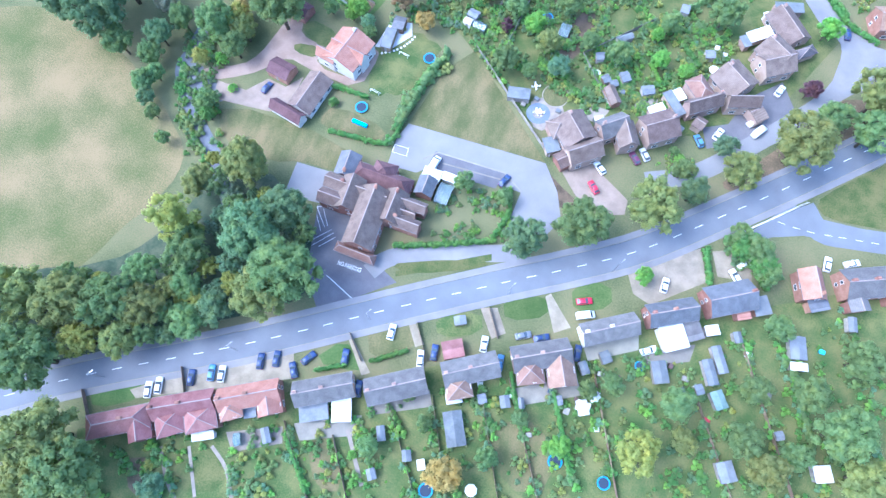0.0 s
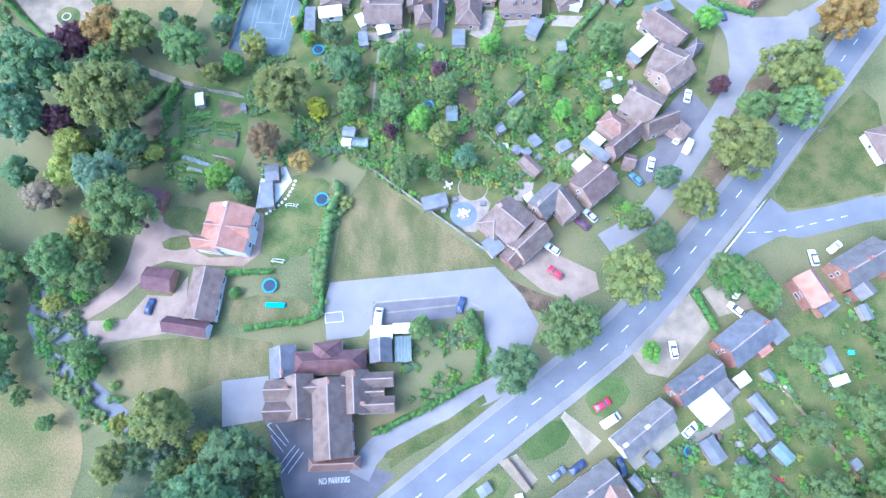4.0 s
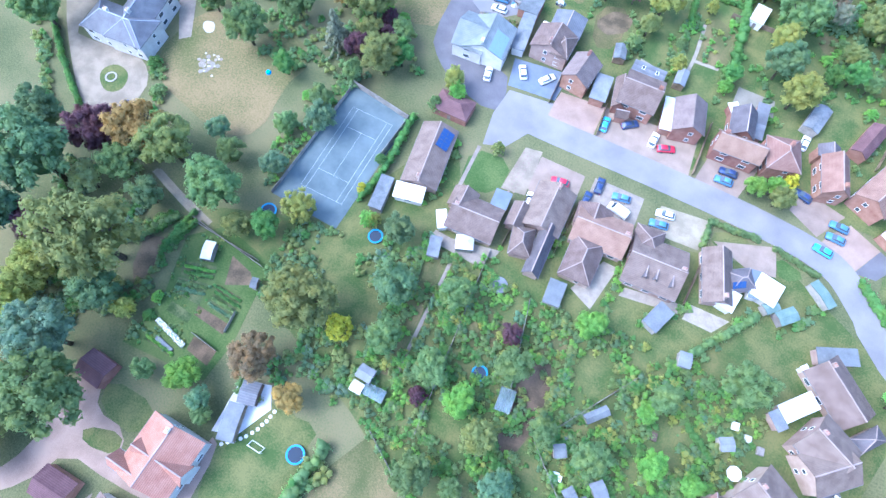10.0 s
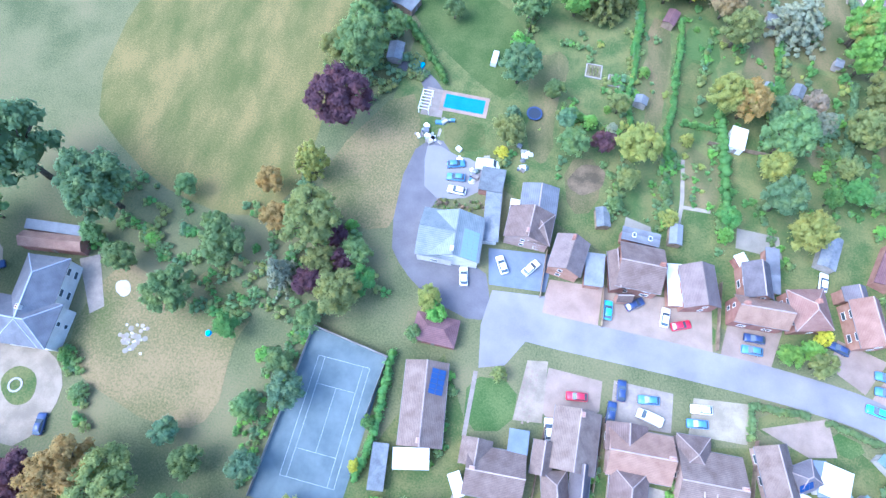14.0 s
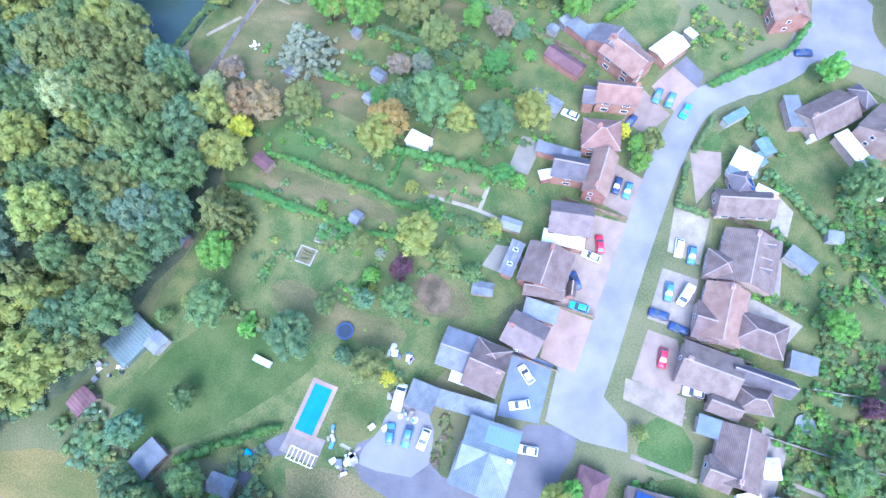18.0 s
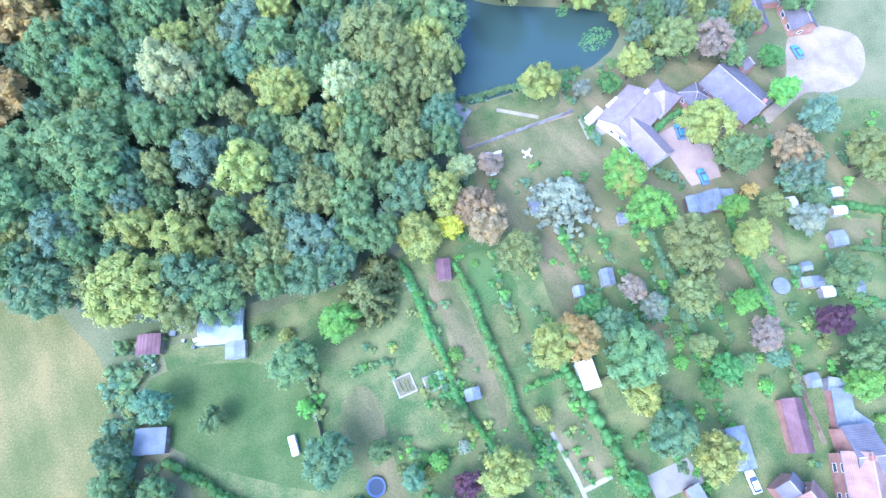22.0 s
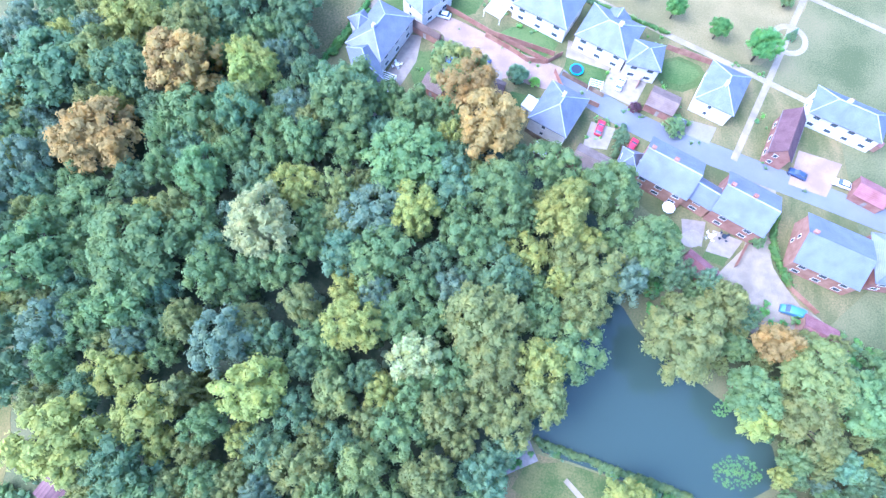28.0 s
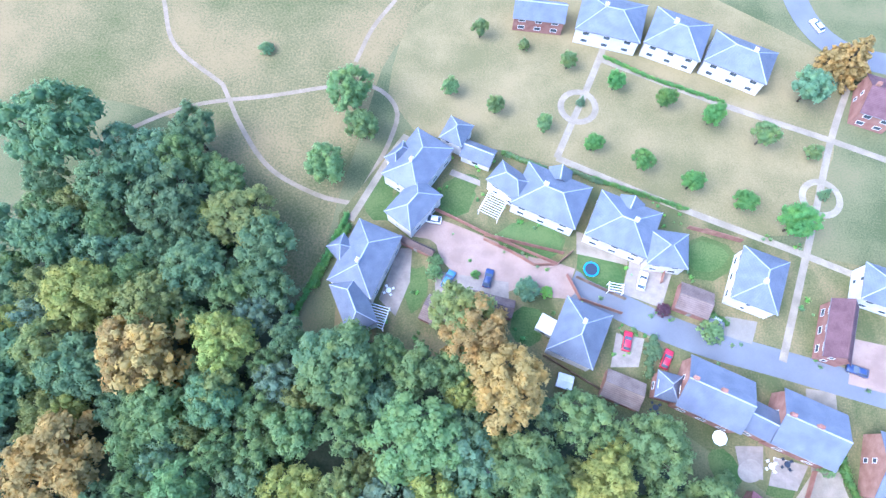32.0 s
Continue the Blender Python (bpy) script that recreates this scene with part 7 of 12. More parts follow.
car(53.1, 28.7, -171, 'red')
car(48.8, 21.1, 101, 'white')
car(112.2, 40.7, 172, 'cyan')
car(114.0, 48.1, 177, 'blue')
car(114.0, 44.9, 178, 'blue')
car(67.8, 28.2, 168, 'white', 'van')
car(24.1, 75.4, 9, 'white', 'van', scale=1.12)
car(126.9, 140.5, 78, 'blue')
car(125.9, 127.8, 83, 'blue')
car(120.0, 122.6, 83, 'navy')
car(101.0, 65.9, 85, 'white')
car(36.1, 261.9, 178, 'white')
car(41.8, 248.6, 70, 'blue')
car(50.3, 250.2, 83, 'navy')
car(83.2, 254.8, 78, 'white')
car(80.6, 241.1, 83, 'red')
car(88.8, 238.6, 72, 'red')
car(98.3, 248.4, 156, 'silver')
car(124.7, 329.9, 124, 'white')
car(127.4, 242.3, 167, 'navy')
car(137.6, 242.7, 173, 'white')
car(128.4, 208.6, 174, 'blue', 'van')

# roadside trees
tree(109.7, -67.5, 8.2, 19.0, 'round', 'olive')
tree(95.6, -80.8, 7.9, 18.3, 'round', 'mid')
tree(84.0, -91.1, 6.6, 15.2, 'round', 'dark')
tree(137.0, -31.6, 8.9, 20.6, 'round', 'olive')
tree(151.3, -6.0, 8.4, 19.4, 'round', 'olive')
tree(167.3, 12.3, 8.6, 19.7, 'round', 'autumn')
tree(153.3, -17.0, 6.7, 15.5, 'round', 'mid')
tree(159.9, -8.3, 5.7, 13.2, 'round', 'yellow')
tree(126.4, -45.1, 6.1, 14.1, 'round', 'olive')
tree(117.7, -56.1, 4.8, 11.3, 'round', 'dark')
tree(120.4, -38.3, 3.7, 8.9, 'round', 'teal')
tree(142.7, -17.2, 5.6, 13.0, 'round', 'mid')
tree(132.8, 13.1, 3.7, 9.0, 'round', 'lime')
tree(6.8, -109.3, 6.8, 15.6, 'round', 'olive')
tree(24.8, -116.0, 7.6, 17.3, 'round', 'dark')
tree(21.8, -125.9, 9.3, 21.2, 'round', 'dark')
tree(36.1, -130.5, 10.2, 23.4, 'round', 'mid')
tree(32.6, -138.2, 8.0, 18.3, 'round', 'olive')
tree(8.4, -137.5, 6.6, 15.2, 'round', 'mid')
tree(1.7, -132.6, 6.7, 20.5, 'tall', 'yellow')
tree(-2.4, -120.0, 5.0, 11.7, 'round', 'olive')
tree(-20.3, -168.5, 8.7, 19.8, 'round', 'olive')
tree(-9.2, -163.9, 8.6, 19.7, 'round', 'olive')
tree(0.0, -158.3, 7.7, 17.7, 'round', 'mid')
tree(7.4, -155.3, 6.4, 14.6, 'round', 'olive')
tree(-1.3, -170.1, 5.8, 13.4, 'round', 'yellow')
tree(7.4, -165.1, 5.6, 13.0, 'round', 'olive')
tree(19.6, -153.1, 5.2, 12.2, 'round', 'mid')
tree(23.6, -146.6, 5.2, 12.1, 'round', 'dark')
tree(-7.6, -179.3, 9.2, 21.0, 'round', 'mid')
tree(0.9, -148.3, 5.5, 12.8, 'round', 'mid')
tree(12.7, -144.8, 4.7, 11.1, 'round', 'mid')
tree(112.9, -50.8, 3.6, 8.8, 'round', 'mid')
tree(8.1, -191.4, 10.0, 22.9, 'round', 'olive')
tree(19.3, -194.8, 9.4, 21.6, 'round', 'mid')
tree(12.0, -201.9, 8.2, 18.8, 'round', 'olive')
tree(131.2, -125.0, 6.2, 14.4, 'round', 'yellow')
tree(135.4, -110.1, 5.0, 11.7, 'round', 'mid')
tree(152.4, -110.0, 4.9, 11.4, 'round', 'mid')
tree(159.1, -113.9, 5.2, 12.2, 'round', 'olive')
tree(151.0, -97.3, 4.0, 9.7, 'round', 'mid')
tree(140.4, -116.9, 3.6, 8.7, 'round', 'olive')
tree(94.4, -151.7, 5.0, 11.6, 'round', 'autumn')
tree(115.5, -132.7, 3.1, 7.8, 'round', 'lime')
tree(101.4, -143.7, 3.1, 7.7, 'round', 'mid')
tree(170.6, -98.0, 7.3, 16.8, 'round', 'mid')
tree(178.6, -104.6, 6.5, 14.9, 'round', 'olive')
tree(162.7, -92.2, 4.8, 11.3, 'round', 'mid')
tree(170.1, -78.9, 5.7, 13.1, 'round', 'mid')
tree(115.9, -83.6, 2.7, 7.0, 'round', 'lime')
tree(75.4, -155.7, 3.1, 7.7, 'round', 'mid')
tree(120.5, -113.1, 3.2, 7.9, 'round', 'mid')
tree(115.7, -117.3, 2.6, 6.7, 'round', 'mid')
tree(104.3, -131.6, 2.5, 6.6, 'round', 'mid')
tree(84.5, -144.4, 2.3, 6.0, 'round', 'mid')
tree(164.5, -107.3, 3.8, 9.2, 'round', 'mid')
tree(150.6, -80.0, 3.9, 9.3, 'round', 'mid')
tree(141.2, -66.6, 3.9, 9.4, 'round', 'hedge')
tree(135.2, -64.5, 3.6, 8.7, 'round', 'hedge')
tree(35.1, -189.2, 3.4, 8.4, 'round', 'teal')
tree(-52.8, -94.4, 5.1, 11.9, 'round', 'mid', where='beside a lane')
tree(-60.1, -90.2, 9.8, 22.6, 'round', 'dark', where='beside a lane')
tree(-70.3, -91.1, 10.2, 23.4, 'round', 'dark', where='beside a lane')
tree(-62.6, -77.5, 10.1, 23.1, 'round', 'blue', where='beside a lane')
tree(-81.2, -84.0, 9.4, 21.5, 'round', 'mid', where='beside a lane')
tree(-78.5, 20.3, 10.9, 25.8, 'round', 'mid', where='beside a lawn')
tree(-80.0, 30.6, 8.4, 19.5, 'round', 'dark', where='beside a lawn')
tree(-78.9, 8.5, 7.3, 16.8, 'round', 'mid', where='beside a lawn')
tree(-53.8, 44.5, 8.9, 20.8, 'round', 'dark', where='beside a lawn')
tree(-31.9, 27.9, 5.6, 13.2, 'round', 'mid', where='beside a lawn')
tree(-25.4, 40.6, 5.2, 12.1, 'round', 'mid', where='beside a lawn')
tree(-12.0, 37.5, 4.3, 14.5, 'conifer', 'silver', where='beside a lawn')
tree(-8.4, 49.4, 7.3, 16.9, 'round', 'olive', where='beside a lawn')
tree(-21.8, 57.4, 3.4, 8.4, 'round', 'autumn', where='beside a lawn')
tree(-13.9, 63.6, 4.0, 12.0, 'tall', 'yellow', where='beside a lawn')
tree(-29.9, 44.9, 3.1, 7.8, 'round', 'mid', where='beside a lawn')
tree(-6.0, 37.4, 3.6, 8.8, 'round', 'purple', where='beside a lawn')
tree(1.4, 36.1, 5.7, 13.2, 'round', 'olive', where='beside a lawn')
tree(-3.3, 48.7, 2.7, 6.8, 'round', 'purple', where='beside a lawn')
tree(-1.9, 53.0, 1.6, 2.4, 'shrub', 'lime', where='beside a lawn')
tree(-43.3, 39.1, 1.8, 2.6, 'shrub', 'lime', where='beside a lawn')
tree(-45.8, 32.5, 3.8, 9.1, 'round', 'mid', where='beside a lawn')
tree(-54.5, 36.2, 3.0, 7.6, 'round', 'mid', where='beside a lawn')
tree(-19.1, 24.3, 3.1, 7.8, 'round', 'hedge', where='beside a lawn')
tree(-5.9, 20.2, 3.4, 8.5, 'round', 'mid', where='beside a lawn')
tree(-10.9, 20.9, 1.8, 2.6, 'shrub', 'lime', where='beside a lawn')
tree(-3.5, 30.7, 3.0, 7.6, 'round', 'mid', where='beside a lawn')
tree(-49.4, 10.9, 2.2, 3.2, 'shrub', 'hedge', where='beside a lawn')
tree(-43.8, 4.7, 2.1, 3.1, 'shrub', 'mid', where='beside a lawn')
tree(-39.6, 51.9, 3.0, 7.5, 'round', 'mid', where='beside a lawn')
tree(-78.4, 35.5, 4.9, 11.7, 'round', 'mid', where='beside a lawn')
tree(-11.5, 78.8, 8.1, 18.8, 'round', 'purple', where='beside a drive')
tree(-7.0, 53.9, 1.5, 2.3, 'shrub', 'lime', where='beside a drive')
tree(-17.2, 49.4, 3.7, 9.0, 'round', 'autumn', where='beside a drive')
tree(1.8, 46.1, 3.4, 8.3, 'round', 'mid', where='beside a drive')
tree(-1.0, 43.6, 2.9, 7.4, 'round', 'purple', where='beside a drive')
tree(4.7, 39.9, 3.6, 8.7, 'round', 'hedge', where='beside a drive')
tree(-4.9, 41.8, 3.8, 9.3, 'round', 'olive', where='beside a drive')
hedge([(-82.2, 10.5), (-71.9, 2.1), (-58.9, -7.2)], 1.6, 1.5, 'hedge')

# middle gardens
tree(19.1, -1.1, 2.2, 5.0, 'tall', 'lime')
tree(55.0, -26.9, 3.8, 9.2, 'round', 'lime')
tree(61.3, -31.1, 4.0, 9.6, 'round', 'olive')
tree(72.0, -0.7, 3.5, 8.6, 'round', 'lime')
tree(61.6, -15.8, 4.2, 10.0, 'round', 'mid')
tree(47.2, -23.8, 4.1, 9.8, 'round', 'mid')
tree(47.0, -29.5, 2.1, 5.6, 'round', 'purple')
tree(58.5, -9.8, 2.6, 6.7, 'round', 'purple')
tree(53.1, -43.0, 4.4, 10.4, 'round', 'mid')
tree(60.9, -42.1, 2.6, 6.7, 'round', 'mid')
tree(44.7, -7.7, 4.1, 9.7, 'round', 'mid')
tree(68.2, -37.4, 3.7, 8.9, 'round', 'teal')
tree(72.3, -24.4, 3.3, 8.1, 'round', 'mid')
tree(103.9, 1.9, 5.4, 12.7, 'round', 'mid')
tree(90.9, -7.7, 3.8, 9.2, 'round', 'mid')
tree(101.2, -20.1, 2.6, 6.6, 'round', 'lime')
tree(135.1, -8.8, 3.2, 7.9, 'round', 'purple')
tree(93.3, -20.1, 3.1, 7.7, 'round', 'lime')
tree(88.9, -11.6, 2.3, 6.1, 'round', 'lime')
tree(81.9, -24.8, 4.1, 9.8, 'round', 'mid')
tree(35.9, -22.5, 4.2, 10.0, 'round', 'mid')
tree(32.3, -12.1, 5.2, 12.1, 'round', 'dark')
tree(111.3, -46.0, 1.9, 2.9, 'shrub', 'lime')
tree(108.9, -43.9, 1.7, 2.4, 'shrub', 'mid')
tree(73.6, -81.7, 2.7, 6.9, 'round', 'mid')
tree(61.6, -83.1, 3.2, 7.9, 'round', 'mid')
tree(138.5, -63.7, 4.8, 11.3, 'round', 'mid')
tree(133.5, -61.0, 3.6, 8.9, 'round', 'mid')
tree(143.2, -68.2, 3.7, 9.1, 'round', 'mid')

# close and country house
tree(-73.1, 47.4, 12.0, 28.6, 'round', 'dark')
tree(19.3, 40.1, 3.1, 7.7, 'round', 'yellow')
tree(21.4, 37.8, 2.4, 6.2, 'round', 'lime')
tree(18.1, 32.7, 2.1, 5.7, 'round', 'mid')
tree(14.0, 13.5, 1.6, 4.7, 'round', 'hedge')
tree(13.7, 5.1, 1.4, 4.2, 'round', 'gold')
tree(20.3, -0.6, 1.8, 5.1, 'round', 'yellow')
tree(36.9, 28.9, 1.8, 5.1, 'round', 'olive')
tree(26.9, -0.6, 3.7, 9.0, 'round', 'dark')
tree(93.0, 46.8, 2.6, 6.8, 'round', 'lime')
tree(99.0, 46.3, 3.2, 7.9, 'round', 'olive')
tree(100.3, 52.8, 1.9, 5.3, 'round', 'gold')

# west gardens and the lane
tree(-48.6, -24.5, 10.4, 25.3, 'round', 'dark', where='beside a garden')
tree(-58.5, -14.8, 6.1, 14.5, 'round', 'dark', where='beside a garden')
tree(-44.5, -12.6, 6.3, 14.9, 'round', 'purple', where='beside a garden')
tree(-35.6, -8.2, 7.0, 16.7, 'round', 'autumn', where='beside a garden')
tree(-27.7, -8.0, 6.8, 16.2, 'round', 'olive', where='beside a garden')
tree(-34.7, -16.5, 5.1, 12.1, 'round', 'mid', where='beside a garden')
tree(-26.5, -19.4, 4.1, 9.7, 'round', 'dark', where='beside a garden')
tree(-40.8, -22.6, 4.0, 9.6, 'round', 'pale', where='beside a garden')
tree(-12.5, -11.6, 6.8, 16.2, 'round', 'mid', where='beside a garden')
tree(-42.4, -36.7, 4.7, 11.2, 'round', 'purple', where='beside a garden')
tree(-24.6, -33.7, 10.9, 26.7, 'round', 'olive', where='beside a garden')
tree(-21.3, -42.1, 5.1, 12.2, 'round', 'dark', where='beside a garden')
tree(-35.1, -45.9, 5.4, 12.9, 'round', 'yellow', where='beside a garden')
tree(-15.4, -42.6, 2.6, 6.3, 'round', 'yellow', where='beside a garden')
tree(-11.5, -41.5, 1.4, 2.3, 'shrub', 'hedge', where='beside a garden')
tree(-12.2, -37.3, 1.4, 2.3, 'shrub', 'lime', where='beside a garden')
tree(0.7, -13.4, 3.7, 8.9, 'round', 'hedge', where='beside a garden')
tree(4.5, -6.2, 4.0, 9.5, 'tall', 'yellow', where='beside a garden')
tree(-6.2, 0.3, 3.3, 8.0, 'round', 'teal', where='beside a garden')
tree(18.0, -24.6, 7.8, 18.7, 'round', 'olive', where='beside a garden')
tree(26.3, -25.2, 3.0, 7.4, 'tall', 'gold', where='beside a garden')
tree(-4.8, -16.3, 3.4, 8.1, 'round', 'olive', where='beside a garden')
tree(-2.9, 15.1, 4.0, 9.7, 'round', 'teal', where='beside a garden')
tree(-9.6, 10.5, 3.2, 7.7, 'round', 'mid', where='beside a garden')
tree(-16.5, -1.8, 3.6, 8.7, 'round', 'mid', where='beside a garden')
tree(-23.1, 2.2, 2.8, 6.9, 'round', 'teal', where='beside a garden')
tree(-22.4, -54.0, 8.0, 19.1, 'round', 'blue', where='beside a garden')
tree(-14.0, -62.3, 8.9, 21.4, 'round', 'mid', where='beside a garden')
tree(-28.2, -65.1, 3.1, 7.6, 'round', 'autumn', where='beside a garden')
tree(-21.9, -72.0, 4.4, 10.4, 'round', 'olive', where='beside a garden')
tree(4.2, -47.3, 3.5, 8.5, 'round', 'lime', where='beside a garden')
tree(15.1, -38.4, 5.6, 13.4, 'round', 'russet', where='beside a garden')
tree(25.1, -41.9, 3.4, 8.1, 'round', 'autumn', where='beside a garden')
tree(9.3, -50.3, 2.7, 6.7, 'round', 'teal', where='beside a garden')
tree(-4.3, -50.7, 2.5, 6.1, 'round', 'mid', where='beside a garden')
tree(2.8, -49.6, 2.4, 6.0, 'round', 'lime', where='beside a garden')
tree(11.3, -52.6, 2.3, 5.8, 'round', 'mid', where='beside a garden')
tree(-50.6, -37.7, 8.5, 20.1, 'round', 'teal', where='beside a garden')
tree(-45.5, -35.6, 4.3, 10.2, 'round', 'purple', where='beside a garden')
tree(-38.5, -41.9, 4.1, 9.8, 'round', 'yellow', where='beside a garden')
tree(-47.6, -53.0, 5.0, 11.8, 'round', 'dark', where='beside a garden')
tree(-39.8, -58.7, 4.8, 11.4, 'round', 'pink', where='beside a garden')
tree(-35.3, -51.6, 5.1, 12.1, 'round', 'yellow', where='beside a garden')
tree(-25.8, -69.7, 4.5, 10.7, 'tall', 'yellow', where='beside a garden')
tree(-28.7, -75.6, 6.9, 16.3, 'round', 'mid', where='beside a garden')
tree(-20.7, -78.5, 4.7, 11.1, 'round', 'mid', where='beside a garden')
tree(-28.9, -85.8, 3.0, 7.3, 'round', 'yellow', where='beside a garden')
tree(-24.2, -82.8, 2.1, 5.4, 'round', 'lime', where='beside a garden')
tree(-15.9, -89.1, 1.7, 2.8, 'shrub', 'lime', where='beside a garden')
tree(-43.9, -86.0, 4.7, 11.2, 'round', 'dark', where='beside a garden')
tree(-42.2, -92.9, 4.0, 9.5, 'round', 'mid', where='beside a garden')
tree(-37.6, -97.4, 3.3, 7.9, 'round', 'mid', where='beside a garden')
tree(-49.3, -74.9, 4.6, 11.0, 'round', 'silver', where='beside a garden')
tree(-41.6, -78.0, 4.5, 10.7, 'round', 'mid', where='beside a garden')
tree(13.9, -78.2, 1.7, 2.9, 'shrub', 'hedge', where='beside a garden')
tree(-17.6, -97.0, 3.6, 8.6, 'round', 'mid', where='beside a garden')
tree(-15.4, -100.7, 2.6, 6.5, 'round', 'hedge', where='beside a garden')
tree(7.7, -109.7, 7.3, 17.2, 'round', 'olive', where='beside a garden')
tree(-38.6, -101.3, 3.7, 8.9, 'round', 'mid', where='beside a garden')
tree(-34.8, -105.2, 3.0, 7.4, 'round', 'dark', where='beside a garden')
tree(-30.2, -108.2, 2.6, 6.3, 'round', 'mid', where='beside a garden')
tree(-22.3, -113.4, 2.3, 5.7, 'round', 'mid', where='beside a garden')
tree(-5.0, -111.5, 2.5, 6.3, 'round', 'yellow', where='beside a garden')
hedge([(33.8, -64.7), (34.8, -71.9), (34.8, -72.9)], 3.6, 3.2, 'mid')
hedge([(35.0, -72.5), (35.9, -80.4), (33.1, -83.2), (25.8, -84.9), (18.1, -86.9)], 1.5, 1.7, 'hedge')
hedge([(34.4, -53.6), (33.5, -59.2), (33.3, -64.6)], 2.4, 2.4, 'hedge')
hedge([(10.6, -73.3), (15.8, -72.4), (21.7, -71.8)], 1.6, 1.6, 'hedge')
hedge([(-24.4, -27.3), (-21.5, -24.2), (-20.3, -19.8)], 1.6, 1.8, 'hedge')
hedge([(-16.6, -25.2), (-15.3, -19.3)], 1.6, 1.8, 'hedge')

hedge([(35.5, -46.5), (34.6, -57.4), (35.1, -70.5), (34.8, -75.1)], 3.2, 3.0, 'mid')

# north gardens
tree(36.0, 124.6, 4.7, 11.1, 'round', 'lime', where='in a long garden')
tree(24.9, 119.9, 5.1, 12.2, 'round', 'mid', where='in a long garden')
tree(24.1, 127.3, 1.8, 3.1, 'shrub', 'yellow', where='in a long garden')
tree(19.3, 129.7, 2.1, 5.3, 'round', 'mid', where='in a long garden')
tree(-3.6, 122.3, 4.2, 10.0, 'round', 'teal', where='in a long garden')
tree(6.2, 115.8, 2.9, 7.0, 'round', 'mid', where='in a long garden')
tree(25.9, 100.3, 5.6, 13.3, 'round', 'dark', where='in a long garden')
tree(23.8, 111.4, 2.0, 5.1, 'round', 'lime', where='in a long garden')
tree(27.1, 83.1, 4.1, 9.7, 'round', 'olive', where='in a long garden')
tree(26.6, 79.2, 1.9, 3.2, 'shrub', 'gold', where='in a long garden')
tree(42.9, 127.4, 6.3, 18.7, 'conifer', 'olive', where='in a long garden')
tree(35.3, 98.0, 2.7, 6.6, 'round', 'mid', where='in a long garden')
tree(26.9, 89.5, 2.1, 5.4, 'round', 'teal', where='in a long garden')
tree(-6.9, 106.1, 3.7, 8.8, 'round', 'mid', where='in a long garden')
tree(-11.1, 94.2, 7.4, 17.7, 'round', 'mid', where='in a long garden')
tree(-17.3, 95.1, 4.9, 11.6, 'round', 'olive', where='in a long garden')
tree(-13.8, 104.0, 4.9, 11.7, 'round', 'mid', where='in a long garden')
tree(-13.2, 116.9, 3.8, 9.1, 'round', 'dark', where='in a long garden')
tree(-14.1, 110.6, 4.2, 10.0, 'round', 'mid', where='in a long garden')
tree(65.7, 137.0, 3.3, 8.1, 'round', 'gold', where='in a long garden')
tree(72.9, 133.4, 5.0, 11.8, 'round', 'russet', where='in a long garden')
tree(76.3, 124.8, 5.3, 12.5, 'round', 'olive', where='in a long garden')
tree(56.1, 110.4, 1.7, 2.9, 'shrub', 'lime', where='in a long garden')
tree(51.1, 97.7, 2.8, 6.9, 'round', 'olive', where='in a long garden')
tree(48.9, 97.7, 1.1, 1.9, 'shrub', 'lime', where='in a long garden')
tree(68.0, 92.8, 1.9, 4.9, 'round', 'yellow', where='in a long garden')
tree(79.7, 103.7, 5.4, 12.8, 'round', 'autumn', where='in a long garden')
tree(88.3, 95.6, 6.6, 15.6, 'round', 'mid', where='in a long garden')
tree(87.0, 88.7, 4.3, 10.2, 'round', 'yellow', where='in a long garden')
tree(88.6, 80.6, 5.4, 12.8, 'round', 'dark', where='in a long garden')
tree(99.4, 103.6, 3.3, 9.8, 'conifer', 'teal', where='in a long garden')
tree(87.5, 107.7, 2.8, 7.0, 'round', 'hedge', where='in a long garden')
tree(91.0, 103.3, 2.9, 7.0, 'round', 'dark', where='in a long garden')
tree(96.0, 109.0, 3.3, 8.1, 'round', 'pink', where='in a long garden')
tree(50.7, 92.7, 1.5, 2.5, 'shrub', 'silver', where='in a long garden')
tree(45.1, 92.0, 2.1, 5.2, 'round', 'lime', where='in a long garden')
tree(42.8, 93.8, 1.3, 2.3, 'shrub', 'hedge', where='in a long garden')
tree(42.8, 90.8, 1.3, 2.3, 'shrub', 'yellow', where='in a long garden')
tree(48.7, 86.1, 3.0, 7.4, 'round', 'purple', where='in a long garden')
tree(56.3, 85.7, 5.4, 12.7, 'round', 'yellow', where='in a long garden')
tree(55.5, 78.0, 3.1, 7.4, 'round', 'olive', where='in a long garden')
tree(42.0, 83.7, 3.9, 9.4, 'round', 'mid', where='in a long garden')
tree(39.5, 90.9, 2.6, 6.3, 'round', 'teal', where='in a long garden')
tree(65.0, 86.1, 1.4, 2.3, 'shrub', 'lime', where='in a long garden')
tree(64.8, 78.7, 1.9, 3.2, 'shrub', 'mid', where='in a long garden')
tree(66.1, 71.8, 2.2, 5.6, 'round', 'yellow', where='in a long garden')
tree(79.0, 74.5, 2.7, 6.6, 'round', 'hedge', where='in a long garden')
tree(78.5, 70.7, 2.1, 5.4, 'round', 'lime', where='in a long garden')
tree(53.8, 71.9, 2.2, 5.5, 'round', 'mid', where='in a long garden')
tree(99.3, 91.6, 1.7, 2.8, 'shrub', 'lime', where='in a long garden')
tree(111.6, 113.0, 3.5, 8.5, 'round', 'olive', where='in a long garden')
tree(58.1, 134.8, 4.9, 11.6, 'round', 'yellow', where='in a long garden')
tree(105.9, 132.7, 5.4, 12.9, 'round', 'yellow', where='in a long garden')
